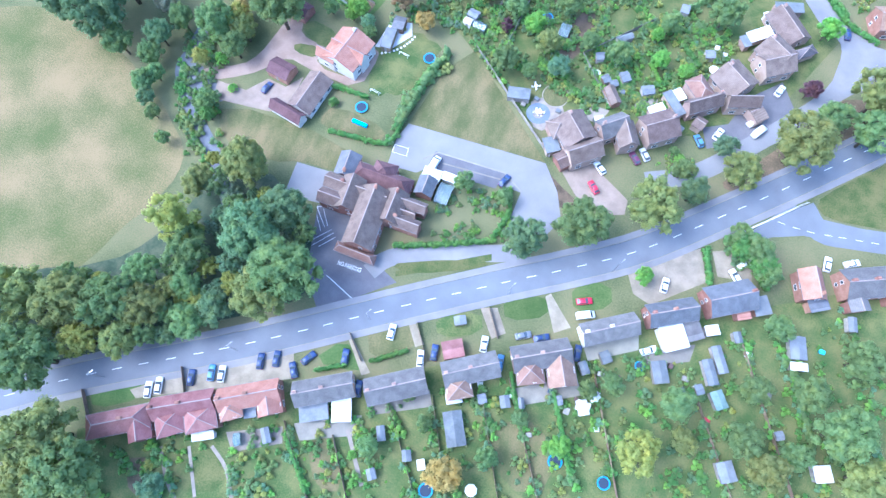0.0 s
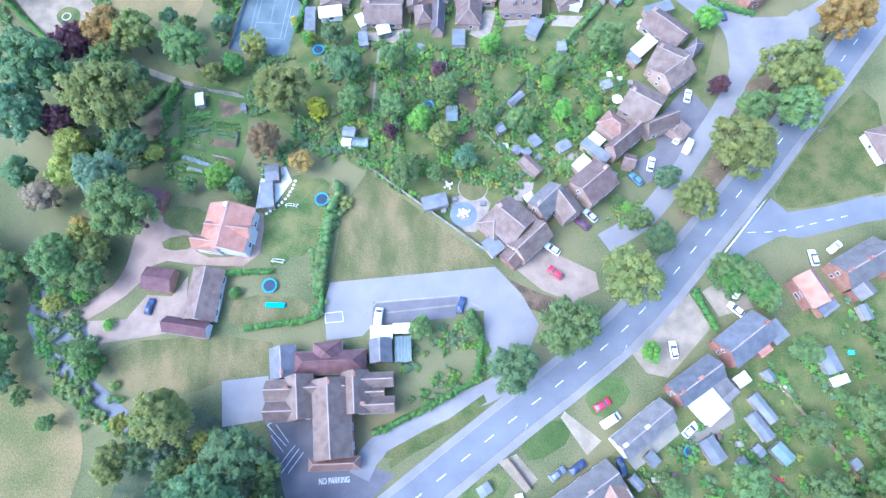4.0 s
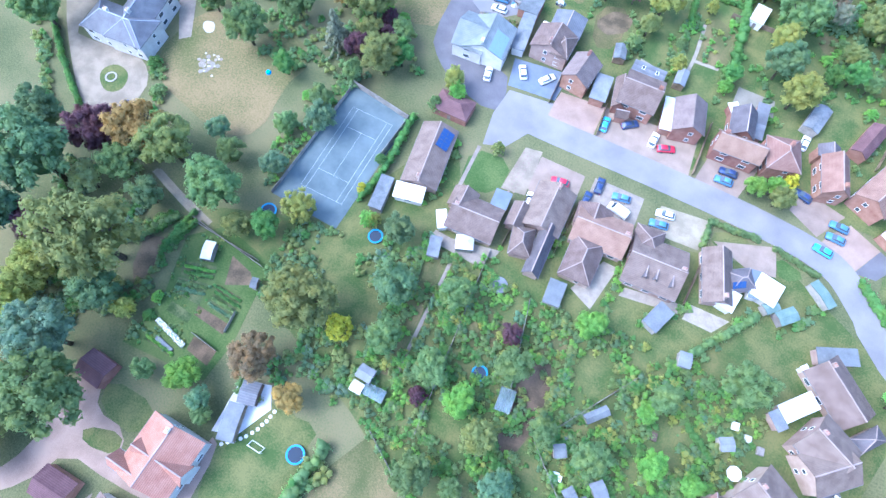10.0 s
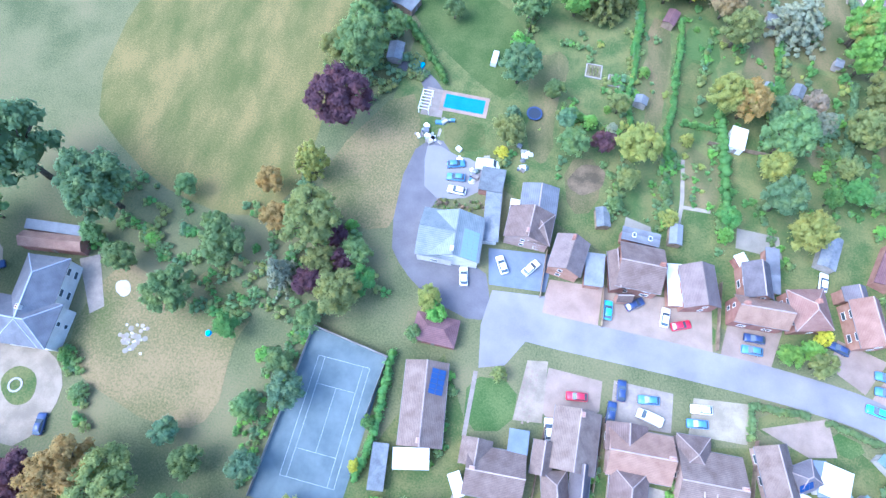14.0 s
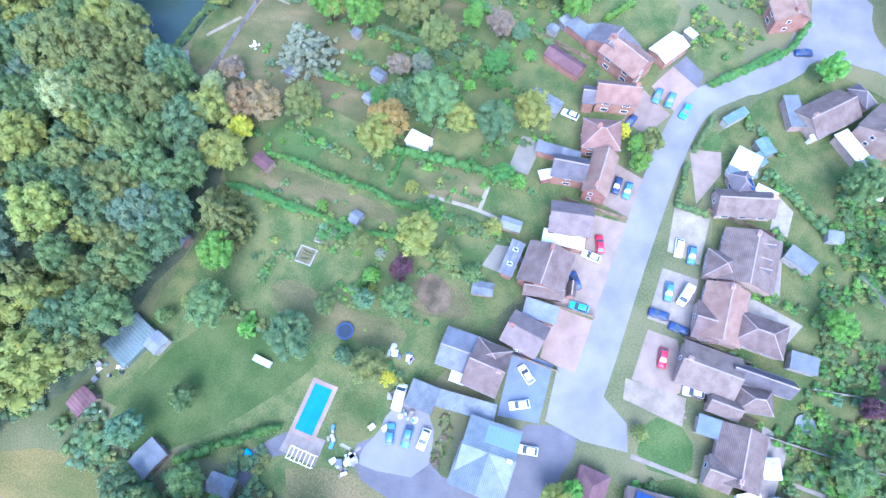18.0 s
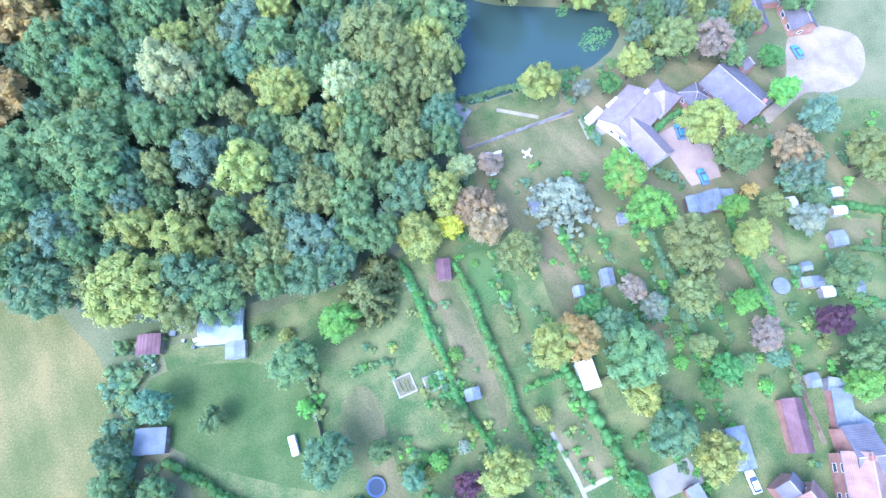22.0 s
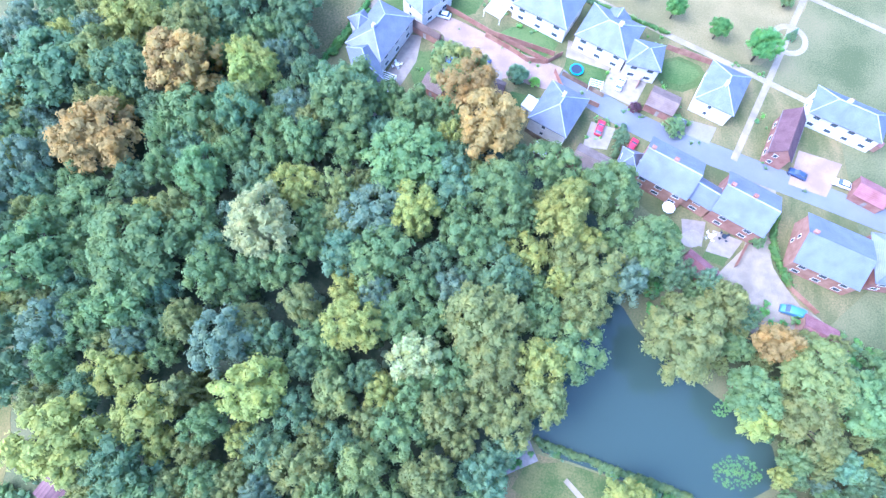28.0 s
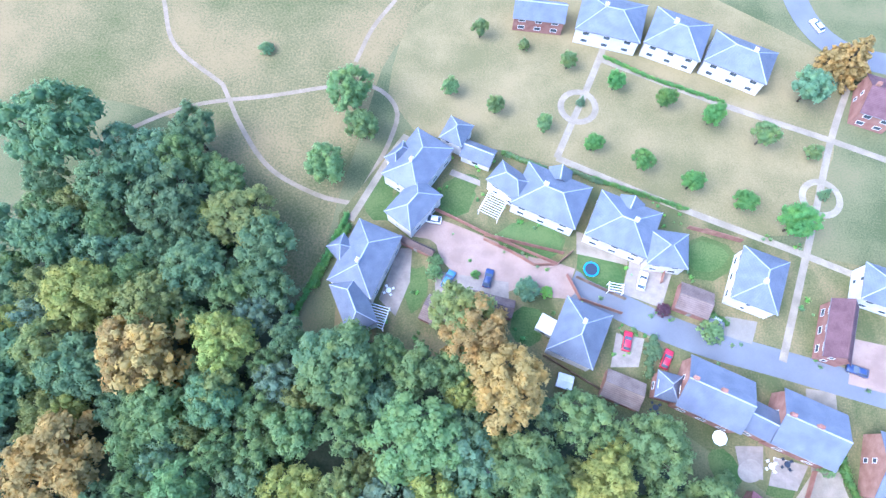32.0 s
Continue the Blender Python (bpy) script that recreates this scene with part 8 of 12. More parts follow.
tree(106.7, 123.2, 5.7, 13.6, 'round', 'lime', where='in a long garden')
tree(125.1, 109.6, 4.4, 10.6, 'round', 'yellow', where='in a long garden')
tree(132.8, 120.1, 2.2, 5.5, 'round', 'autumn', where='in a long garden')
tree(134.2, 114.4, 3.4, 8.2, 'round', 'olive', where='in a long garden')
tree(141.5, 118.6, 3.8, 9.2, 'round', 'teal', where='in a long garden')
tree(138.7, 109.0, 4.1, 9.8, 'round', 'silver', where='in a long garden')
tree(109.7, 103.5, 3.9, 9.4, 'round', 'olive', where='in a long garden')
tree(116.7, 97.8, 3.1, 7.6, 'round', 'lime', where='in a long garden')
tree(94.2, 73.7, 5.1, 12.2, 'round', 'yellow', where='in a long garden')
tree(116.4, 90.2, 3.9, 9.4, 'round', 'pink', where='in a long garden')
tree(131.1, 87.5, 3.9, 9.3, 'round', 'purple', where='in a long garden')
tree(132.7, 79.7, 6.0, 14.2, 'round', 'mid', where='in a long garden')
tree(128.8, 74.7, 4.1, 9.8, 'round', 'lime', where='in a long garden')
tree(138.5, 95.0, 4.8, 11.4, 'round', 'mid', where='in a long garden')
tree(131.6, 127.6, 5.8, 13.9, 'round', 'mid', where='in a long garden')
tree(105.7, 87.2, 3.4, 8.1, 'round', 'hedge', where='in a long garden')
tree(100.8, 85.0, 2.5, 6.2, 'round', 'hedge', where='in a long garden')
tree(103.8, 93.0, 3.0, 7.2, 'round', 'olive', where='in a long garden')
tree(113.2, 80.8, 1.7, 3.0, 'shrub', 'lime', where='in a long garden')
tree(166.1, 103.0, 3.8, 9.1, 'round', 'lime', where='in a long garden')
tree(155.3, 86.5, 3.1, 7.5, 'round', 'lime', where='in a long garden')
tree(117.0, 85.2, 2.6, 6.5, 'round', 'teal', where='in a long garden')
tree(126.0, 117.7, 3.3, 8.0, 'round', 'lime', where='in a long garden')
tree(139.2, 75.3, 2.9, 7.0, 'round', 'mid', where='in a long garden')
tree(110.3, 86.8, 2.6, 6.4, 'round', 'mid', where='in a long garden')
tree(101.7, 97.7, 1.9, 3.2, 'shrub', 'mid', where='in a long garden')
tree(144.8, 113.4, 3.5, 8.5, 'round', 'dark', where='in a long garden')
tree(159.7, 114.5, 5.3, 12.7, 'round', 'olive', where='in a long garden')
tree(166.5, 110.1, 4.9, 11.7, 'round', 'mid', where='in a long garden')
hedge([(53.0, 132.0), (53.3, 119.4), (53.7, 109.3), (53.1, 103.0), (54.6, 95.8), (56.1, 90.5)], 1.4, 1.8, 'hedge')
hedge([(63.5, 129.1), (64.0, 118.3), (63.9, 108.7), (64.2, 101.8), (63.5, 96.5), (63.7, 91.4), (64.6, 86.0)], 1.8, 2.0, 'hedge')
hedge([(75.2, 103.2), (76.9, 95.1), (77.6, 88.1), (78.6, 80.4), (77.7, 75.6)], 3.0, 2.3, 'hedge')
hedge([(67.0, 98.5), (75.3, 98.5)], 1.5, 1.6, 'hedge')
hedge([(88.6, 128.8), (88.4, 120.0)], 1.2, 1.6, 'hedge')
hedge([(107.2, 119.9), (106.4, 110.2), (104.6, 97.4)], 1.6, 2.0, 'dark')
hedge([(107.1, 109.9), (105.4, 96.4)], 1.5, 2.0, 'dark')
hedge([(127.4, 123.0), (124.2, 108.2), (123.6, 97.4)], 1.8, 2.0, 'hedge')
hedge([(150.1, 110.3), (159.9, 104.3), (170.1, 97.7)], 2.2, 2.0, 'hedge')
hedge([(147.9, 99.8), (155.2, 96.0), (164.0, 90.7)], 1.4, 1.6, 'mid')
hedge([(131.2, 67.1), (138.3, 62.4)], 2.0, 1.6, 'lime')
hedge([(159.6, 103.1), (155.1, 97.2)], 1.6, 1.6, 'mid')
hedge([(-5.4, 111.7), (-0.6, 106.6), (3.5, 101.9), (8.6, 95.9)], 2.4, 1.9, 'hedge')
hedge([(52.3, 133.9), (52.7, 124.9), (52.4, 115.6)], 1.3, 1.8, 'hedge')
tree(47.1, 132.6, 5.5, 9.0, 'conifer', 'olive')
tree(57.4, 136.4, 5.5, 12.8, 'round', 'yellow')
tree(65.1, 136.6, 3.3, 8.2, 'round', 'gold')
tree(71.3, 138.3, 5.1, 12.1, 'round', 'russet')
tree(91.1, 132.6, 8.4, 15.0, 'conifer', 'silver')
tree(105.4, 133.3, 5.8, 13.4, 'round', 'lime')
tree(108.6, 158.6, 2.4, 6.4, 'round', 'silver')
tree(98.5, 162.0, 5.3, 12.5, 'round', 'yellow')
tree(128.6, 136.8, 6.6, 15.2, 'round', 'yellow')
tree(159.9, 117.4, 5.9, 13.7, 'round', 'olive')
tree(155.2, 129.9, 4.9, 11.6, 'round', 'blue')
tree(114.9, 157.3, 3.1, 7.7, 'round', 'hedge')
tree(72.9, 149.0, 3.5, 8.6, 'round', 'pale')
tree(79.7, 147.7, 3.0, 7.6, 'round', 'pink')
tree(97.2, 48.9, 2.6, 6.6, 'round', 'lime')

# estate trees
tree(40.0, 313.2, 2.5, 6.5, 'round', 'mid')
tree(35.2, 295.2, 2.3, 6.1, 'round', 'mid')
tree(46.5, 291.7, 2.4, 6.3, 'round', 'mid')
tree(58.2, 288.7, 2.3, 6.0, 'round', 'mid')
tree(51.3, 311.2, 1.5, 4.4, 'round', 'mid')
tree(62.4, 307.1, 2.3, 6.1, 'round', 'mid')
tree(70.0, 285.2, 2.4, 6.2, 'round', 'hedge')
tree(74.1, 302.8, 2.6, 6.6, 'round', 'hedge')
tree(86.0, 299.7, 2.7, 6.9, 'round', 'hedge')
tree(97.0, 296.5, 3.0, 7.6, 'round', 'hedge')
tree(108.4, 292.9, 3.2, 8.0, 'round', 'mid')
tree(81.1, 282.1, 2.9, 7.3, 'round', 'hedge')
tree(92.4, 278.6, 2.8, 7.1, 'round', 'hedge')
tree(103.8, 275.5, 2.9, 7.2, 'round', 'hedge')
tree(114.1, 271.5, 4.4, 10.5, 'round', 'hedge')
tree(120.5, 291.1, 2.1, 5.7, 'round', 'mid')
tree(12.8, 287.8, 6.0, 14.1, 'round', 'mid')
tree(17.1, 280.1, 4.4, 10.4, 'round', 'mid')
tree(11.4, 268.6, 5.0, 11.7, 'round', 'mid')
tree(-43.2, 263.9, 11.1, 26.3, 'round', 'dark')
tree(-18.9, 271.4, 6.2, 14.4, 'round', 'dark')
tree(-13.5, 263.5, 4.7, 11.1, 'round', 'mid')
tree(118.9, 306.6, 4.7, 11.1, 'round', 'teal')
tree(128.8, 316.4, 7.3, 14.0, 'conifer', 'autumn')
tree(-12.0, 300.7, 2.0, 2.9, 'shrub', 'dark')
tree(66.7, 297.4, 1.2, 4.0, 'conifer', 'teal')
tree(123.1, 281.5, 1.5, 4.0, 'conifer', 'teal')
tree(58.5, 249.2, 2.4, 3.5, 'shrub', 'teal')
tree(47.5, 250.6, 1.1, 1.6, 'shrub', 'hedge')
tree(38.4, 252.2, 1.8, 2.6, 'shrub', 'mid')
tree(97.4, 245.6, 3.0, 4.5, 'shrub', 'mid')
tree(85.8, 239.8, 2.2, 3.2, 'shrub', 'dark')
tree(87.7, 248.8, 1.7, 2.6, 'shrub', 'purple')

# wood, trees that stand out
tree(18.3, 192.4, 8.4, 21.5, 'round', 'pale', where='in the wood')
tree(54.4, 175.9, 5.8, 18.5, 'round', 'pale', where='in the wood')
tree(28.0, 162.6, 7.4, 19.5, 'round', 'yellow', where='in the wood')
tree(41.3, 178.9, 6.9, 18.5, 'round', 'yellow', where='in the wood')
tree(30.1, 180.3, 4.5, 14.5, 'round', 'olive', where='in the wood')
tree(19.1, 213.1, 5.2, 17.5, 'round', 'mid', where='in the wood')
tree(1.6, 200.3, 6.4, 17.5, 'round', 'mid', where='in the wood')
tree(-21.6, 201.6, 9.9, 19.5, 'round', 'autumn', where='in the wood')
tree(56.0, 226.9, 8.8, 21.5, 'round', 'autumn', where='in the wood')
tree(-11.1, 222.5, 8.5, 20.5, 'tall', 'autumn', where='in the wood')
tree(41.0, 215.4, 9.9, 19.5, 'round', 'mid', where='in the wood')
tree(75.0, 212.0, 7.4, 19.5, 'round', 'yellow', where='in the wood')
tree(83.8, 220.2, 7.5, 18.5, 'round', 'mid', where='in the wood')
tree(45.9, 204.7, 6.6, 17.5, 'round', 'yellow', where='in the wood')
tree(61.6, 213.3, 7.7, 19.5, 'round', 'mid', where='in the wood')
tree(65.6, 185.0, 9.9, 20.5, 'round', 'olive', where='in the wood')
tree(83.1, 193.2, 5.7, 17.5, 'round', 'olive', where='in the wood')
tree(79.3, 175.0, 4.8, 16.5, 'round', 'olive', where='in the wood')
tree(68.5, 178.3, 7.0, 18.5, 'round', 'olive', where='in the wood')
tree(-3.1, 180.3, 10.5, 20.5, 'round', 'mid', where='in the wood')
tree(-21.8, 174.1, 8.7, 18.5, 'round', 'mid', where='in the wood')
tree(-1.8, 170.7, 7.2, 17.5, 'round', 'mid', where='in the wood')
tree(29.1, 205.6, 4.5, 15.5, 'tall', 'olive', where='in the wood')
tree(103.3, 193.9, 9.7, 16.5, 'round', 'olive', where='in the wood')
tree(110.7, 203.3, 5.0, 14.5, 'round', 'olive', where='in the wood')
tree(121.7, 198.3, 4.8, 13.5, 'round', 'autumn', where='in the wood')
tree(23.5, 226.4, 8.4, 18.5, 'round', 'dark', where='in the wood')
tree(45.6, 239.2, 7.2, 18.5, 'round', 'olive', where='in the wood')
tree(93.9, 210.3, 7.2, 17.5, 'round', 'mid', where='in the wood')
tree(15.1, 159.0, 6.3, 18.5, 'conifer', 'olive', where='in the wood')
tree(-1.0, 145.5, 9.4, 18.5, 'round', 'yellow', where='in the wood')
tree(41.6, 165.6, 4.8, 15.5, 'round', 'olive', where='in the wood')
tree(61.6, 168.0, 5.1, 17.5, 'round', 'olive', where='in the wood')
tree(50.7, 155.0, 4.9, 17.5, 'round', 'olive', where='in the wood')
tree(62.7, 156.3, 5.8, 17.5, 'round', 'olive', where='in the wood')
tree(-22.5, 218.0, 7.9, 19.5, 'round', 'dark', where='in the wood')
tree(-38.5, 213.1, 10.9, 19.5, 'round', 'dark', where='in the wood')
tree(2.2, 227.5, 6.6, 18.5, 'round', 'yellow', where='in the wood')
tree(3.3, 217.7, 4.9, 17.5, 'round', 'olive', where='in the wood')
tree(10.2, 171.0, 4.4, 15.5, 'round', 'olive', where='in the wood')
tree(-26.4, 231.5, 7.3, 18.5, 'round', 'yellow', where='in the wood')
tree(129.0, 193.4, 8.6, 15.5, 'round', 'olive', where='in the wood')
tree(118.2, 187.2, 6.0, 13.5, 'round', 'mid', where='in the wood')
tree(127.7, 185.5, 7.1, 14.5, 'round', 'olive', where='in the wood')
tree(134.2, 181.0, 4.4, 9.5, 'round', 'olive', where='in the wood')
tree(139.3, 190.8, 7.4, 14.5, 'round', 'mid', where='in the wood')
tree(142.8, 196.3, 5.2, 13.5, 'round', 'mid', where='in the wood')
tree(122.6, 183.8, 2.0, 4.5, 'shrub', 'olive', where='in the wood')
tree(-2.1, 252.7, 8.1, 16.5, 'round', 'olive', where='in the wood')
tree(-17.4, 253.0, 8.5, 18.5, 'round', 'dark', where='in the wood')
tree(-30.3, 254.9, 7.5, 18.5, 'round', 'dark', where='in the wood')
tree(-27.0, 230.6, 8.5, 19.5, 'round', 'yellow', where='in the wood')
tree(-13.6, 231.6, 7.5, 19.5, 'round', 'olive', where='in the wood')
tree(-13.6, 222.6, 7.9, 20.5, 'round', 'autumn', where='in the wood')
tree(2.3, 226.4, 6.8, 18.5, 'round', 'yellow', where='in the wood')
tree(-7.3, 239.7, 8.0, 18.5, 'round', 'dark', where='in the wood')
tree(-37.7, 242.2, 7.5, 18.5, 'round', 'dark', where='in the wood')
tree(-30.1, 220.2, 7.1, 18.5, 'round', 'olive', where='in the wood')
tree(24.6, 225.5, 8.8, 19.5, 'round', 'mid', where='in the wood')
tree(39.3, 227.0, 5.2, 16.5, 'round', 'mid', where='in the wood')
tree(48.8, 235.8, 7.8, 19.5, 'round', 'autumn', where='in the wood')
tree(3.2, 216.0, 6.3, 18.5, 'round', 'dark', where='in the wood')

# hedges
hedge([(53.8, -108.0), (65.2, -101.0), (76.8, -93.1)], 1.8, 1.8, 'hedge')
hedge([(76.0, -92.5), (76.4, -84.4), (73.3, -77.3)], 1.6, 1.6, 'hedge')
hedge([(14.8, 27.5), (15.3, 13.0), (14.4, 3.1)], 2.0, 2.2, 'hedge')
hedge([(87.5, 35.6), (98.4, 36.4)], 1.6, 1.4, 'mid')
hedge([(87.5, 35.6), (87.8, 29.7)], 1.6, 1.4, 'mid')
hedge([(102.4, 36.0), (112.8, 34.2)], 1.4, 1.4, 'mid')
hedge([(42.4, -6.0), (44.8, -3.0)], 1.0, 1.2, 'mid')
hedge([(122.2, 36.5), (137.1, 24.9)], 1.6, 1.6, 'hedge')
hedge([(93.7, 5.0), (103.5, 19.1)], 2.2, 1.8, 'mid')
hedge([(97.7, -9.1), (104.3, -13.6)], 1.6, 1.4, 'hedge')
hedge([(91.3, -20.0), (96.0, -24.3)], 1.4, 1.2, 'lime')
hedge([(-17.2, -25.1), (-17.2, -17.4)], 1.4, 1.6, 'hedge')
hedge([(-24.4, -28.9), (-20.0, -20.2)], 2.0, 2.0, 'mid')
hedge([(121.8, 37.3), (136.7, 23.6), (147.7, 19.5)], 2.0, 1.6, 'hedge')
hedge([(55.7, -164.0), (67.4, -172.3)], 1.4, 1.6, 'hedge')
hedge([(109.1, -121.6), (121.8, -138.0)], 1.2, 1.6, 'hedge')
hedge([(64.5, -138.1), (71.3, -130.9)], 1.2, 1.4, 'hedge')
hedge([(53.6, -146.8), (59.2, -142.0)], 1.2, 1.4, 'hedge')
hedge([(97.5, -122.6), (103.3, -130.5)], 1.2, 1.6, 'hedge')
hedge([(127.9, -67.1), (132.1, -75.6)], 2.0, 1.6, 'hedge')
hedge([(138.5, -57.5), (145.4, -69.9)], 3.0, 2.0, 'hedge')
hedge([(157.6, -85.0), (169.6, -103.1)], 2.0, 2.0, 'mid')
hedge([(17.3, 259.9), (11.0, 235.5)], 1.4, 1.4, 'hedge')
hedge([(71.1, 277.7), (92.4, 273.2)], 1.0, 1.0, 'hedge')
hedge([(49.8, 281.1), (56.6, 279.1)], 1.0, 1.0, 'hedge')
hedge([(71.6, 311.9), (84.4, 307.2), (100.8, 303.2)], 0.8, 0.9, 'hedge')
hedge([(81.0, 168.3), (111.7, 166.2)], 1.6, 1.2, 'mid')
hedge([(117.7, 142.0), (129.6, 145.6)], 1.6, 1.2, 'hedge')

# tennis court markings
court = thing("tennis_court", 5.5, 11.9, 0, "marked hard tennis court with white lines", "tennis court", kind="structure", z=0.075)
part("playing_surface", box(-5.8, 5.8, -12.4, 12.4, -0.02, 0.004), "court", court)
for x in (-5.485, -4.115, 4.115, 5.485):
    stripe(court, (5.485 + x, 0), (5.485 + x, 23.77), 0.08, 0.092, "side_line", "court_line")
for y in (0, 23.77):
    stripe(court, (0, y), (10.97, y), 0.08, 0.094, "base_line", "court_line")
for y in (5.485, 18.285):
    stripe(court, (1.37, y), (9.6, y), 0.07, 0.094, "service_line", "court_line")
stripe(court, (5.485, 5.485), (5.485, 18.285), 0.07, 0.096, "centre_line", "court_line")

fence([(-2.9, 29.3), (14.0, 26.8)], 2.4, 'grey_timber')
fence([(14.0, 26.8), (13.1, 15.0)], 2.4, 'grey_timber')
fence([(-2.9, 29.3), (-4.5, -5.0)], 1.4, 'grey_timber')

# swimming pool
pool = thing("swimming_pool", 14.8, 90.9, 2, "rectangular turquoise swimming pool with pale stone surround", "pool", kind="structure")
L, W = 9.9, 4.0
part("water", box(-L / 2, L / 2, -W / 2, W / 2, 0.02, 0.10), "pool_blue", pool)
for a, b, cc, d in ((-L / 2 - 0.9, L / 2 + 0.9, -W / 2 - 0.9, -W / 2), (-L / 2 - 0.9, L / 2 + 0.9, W / 2, W / 2 + 0.9), (-L / 2 - 0.9, -L / 2, -W / 2, W / 2), (L / 2, L / 2 + 0.9, -W / 2, W / 2)):
    part("coping", box(a, b, cc, d, 0.0, 0.14, 0.02), "pink_gravel", pool)

patch('patio', [(4.8, 93.6), (9.6, 93.5), (10.3, 85.7), (5.0, 85.5)], 0.075, 'patio', 'stone patio beside the pool', 'patio', soft=0, wobble=0.0)
patch('patio', [(-1.9, 102.1), (6.6, 95.8), (9.4, 93.0), (5.3, 91.1), (1.9, 95.9), (-4.6, 96.0)], 0.07, 'dark_tarmac', 'mauve paved terrace by the summer house', 'patio', soft=0, wobble=0.0)
pool_pergola = thing("pergola", 5.7, 88.4, 2, "white timber pergola over a pool terrace", "pergola")
for i in range(7):
    part("rafter", box(-1.3, 1.3, i * 0.9 - 2.74, i * 0.9 - 2.62, 2.2, 2.34), "pvc", pool_pergola)
for sx in (-1.2, 1.2):
    part("beam", box(sx - 0.06, sx + 0.06, -2.9, 2.9, 2.05, 2.2), "pvc", pool_pergola)
    for sy in (-2.6, 0, 2.6):
        part("post", box(sx - 0.06, sx + 0.06, sy - 0.06, sy + 0.06, 0, 2.05), "pvc", pool_pergola)


# road markings
stripe(road, (41.5, -124.2), (51.3, -126.3), 0.18, 0.09, 'line')
stripe(road, (45.4, -132.8), (45.9, -132.4), 0.16, 0.094, 'give_way_dash')
stripe(road, (44.8, -132.3), (45.3, -131.8), 0.16, 0.094, 'give_way_dash')
stripe(road, (46.3, -132.1), (46.8, -131.6), 0.16, 0.094, 'give_way_dash')
stripe(road, (45.6, -131.5), (46.1, -131.0), 0.16, 0.094, 'give_way_dash')
stripe(road, (47.1, -131.2), (47.6, -130.8), 0.16, 0.094, 'give_way_dash')
stripe(road, (46.5, -130.7), (47.0, -130.2), 0.16, 0.094, 'give_way_dash')
stripe(road, (48.0, -130.4), (48.5, -130.0), 0.16, 0.094, 'give_way_dash')
stripe(road, (47.3, -129.9), (47.8, -129.4), 0.16, 0.094, 'give_way_dash')
stripe(road, (48.8, -129.6), (49.3, -129.2), 0.16, 0.094, 'give_way_dash')
stripe(road, (48.2, -129.1), (48.7, -128.6), 0.16, 0.094, 'give_way_dash')
stripe(road, (49.7, -128.8), (50.2, -128.4), 0.16, 0.094, 'give_way_dash')
stripe(road, (49.0, -128.3), (49.5, -127.8), 0.16, 0.094, 'give_way_dash')
stripe(road, (50.5, -128.0), (51.0, -127.5), 0.16, 0.094, 'give_way_dash')
stripe(road, (49.9, -127.5), (50.4, -127.0), 0.16, 0.094, 'give_way_dash')
stripe(road, (51.4, -127.2), (51.9, -126.7), 0.16, 0.094, 'give_way_dash')
stripe(road, (50.7, -126.7), (51.2, -126.2), 0.16, 0.094, 'give_way_dash')
stripe(road, (52.2, -126.4), (52.7, -125.9), 0.16, 0.094, 'give_way_dash')
stripe(road, (51.6, -125.9), (52.1, -125.4), 0.16, 0.094, 'give_way_dash')
stripe(road, (53.1, -125.6), (53.6, -125.1), 0.16, 0.094, 'give_way_dash')
stripe(road, (52.4, -125.0), (53.0, -124.6), 0.16, 0.094, 'give_way_dash')
stripe(road, (54.0, -124.8), (54.5, -124.3), 0.16, 0.094, 'give_way_dash')
stripe(road, (53.3, -124.2), (53.8, -123.7), 0.16, 0.094, 'give_way_dash')
stripe(road, (54.8, -123.9), (55.3, -123.5), 0.16, 0.094, 'give_way_dash')
stripe(road, (54.2, -123.4), (54.7, -122.9), 0.16, 0.094, 'give_way_dash')
stripe(road, (55.7, -123.1), (56.2, -122.6), 0.16, 0.094, 'give_way_dash')
stripe(road, (55.0, -122.6), (55.6, -122.1), 0.16, 0.094, 'give_way_dash')
stripe(road, (56.6, -122.3), (57.1, -121.8), 0.16, 0.094, 'give_way_dash')
stripe(road, (55.9, -121.7), (56.4, -121.2), 0.16, 0.094, 'give_way_dash')
stripe(road, (57.4, -121.5), (58.0, -121.0), 0.16, 0.094, 'give_way_dash')
stripe(road, (56.8, -120.9), (57.3, -120.4), 0.16, 0.094, 'give_way_dash')
stripe(road, (58.3, -120.6), (58.8, -120.1), 0.16, 0.094, 'give_way_dash')
stripe(road, (57.7, -120.1), (58.2, -119.6), 0.16, 0.094, 'give_way_dash')
stripe(road, (59.2, -119.8), (59.7, -119.3), 0.16, 0.094, 'give_way_dash')
stripe(road, (58.5, -119.2), (59.1, -118.7), 0.16, 0.094, 'give_way_dash')
stripe(road, (60.1, -119.0), (60.6, -118.5), 0.16, 0.094, 'give_way_dash')
stripe(road, (59.4, -118.4), (60.0, -117.9), 0.16, 0.094, 'give_way_dash')
stripe(road, (61.0, -118.1), (61.5, -117.6), 0.16, 0.094, 'give_way_dash')
stripe(road, (60.3, -117.6), (60.8, -117.1), 0.16, 0.094, 'give_way_dash')
stripe(road, (61.8, -117.3), (62.4, -116.8), 0.16, 0.094, 'give_way_dash')
stripe(road, (61.2, -116.7), (61.7, -116.2), 0.16, 0.094, 'give_way_dash')
stripe(road, (134.0, -58.7), (147.9, -39.8), 0.16, 0.09, 'line')
stripe(road, (133.4, -59.2), (147.3, -40.2), 0.16, 0.09, 'line')
stripe(road, (140.6, -49.8), (147.9, -39.8), 0.14, 0.09, 'line')
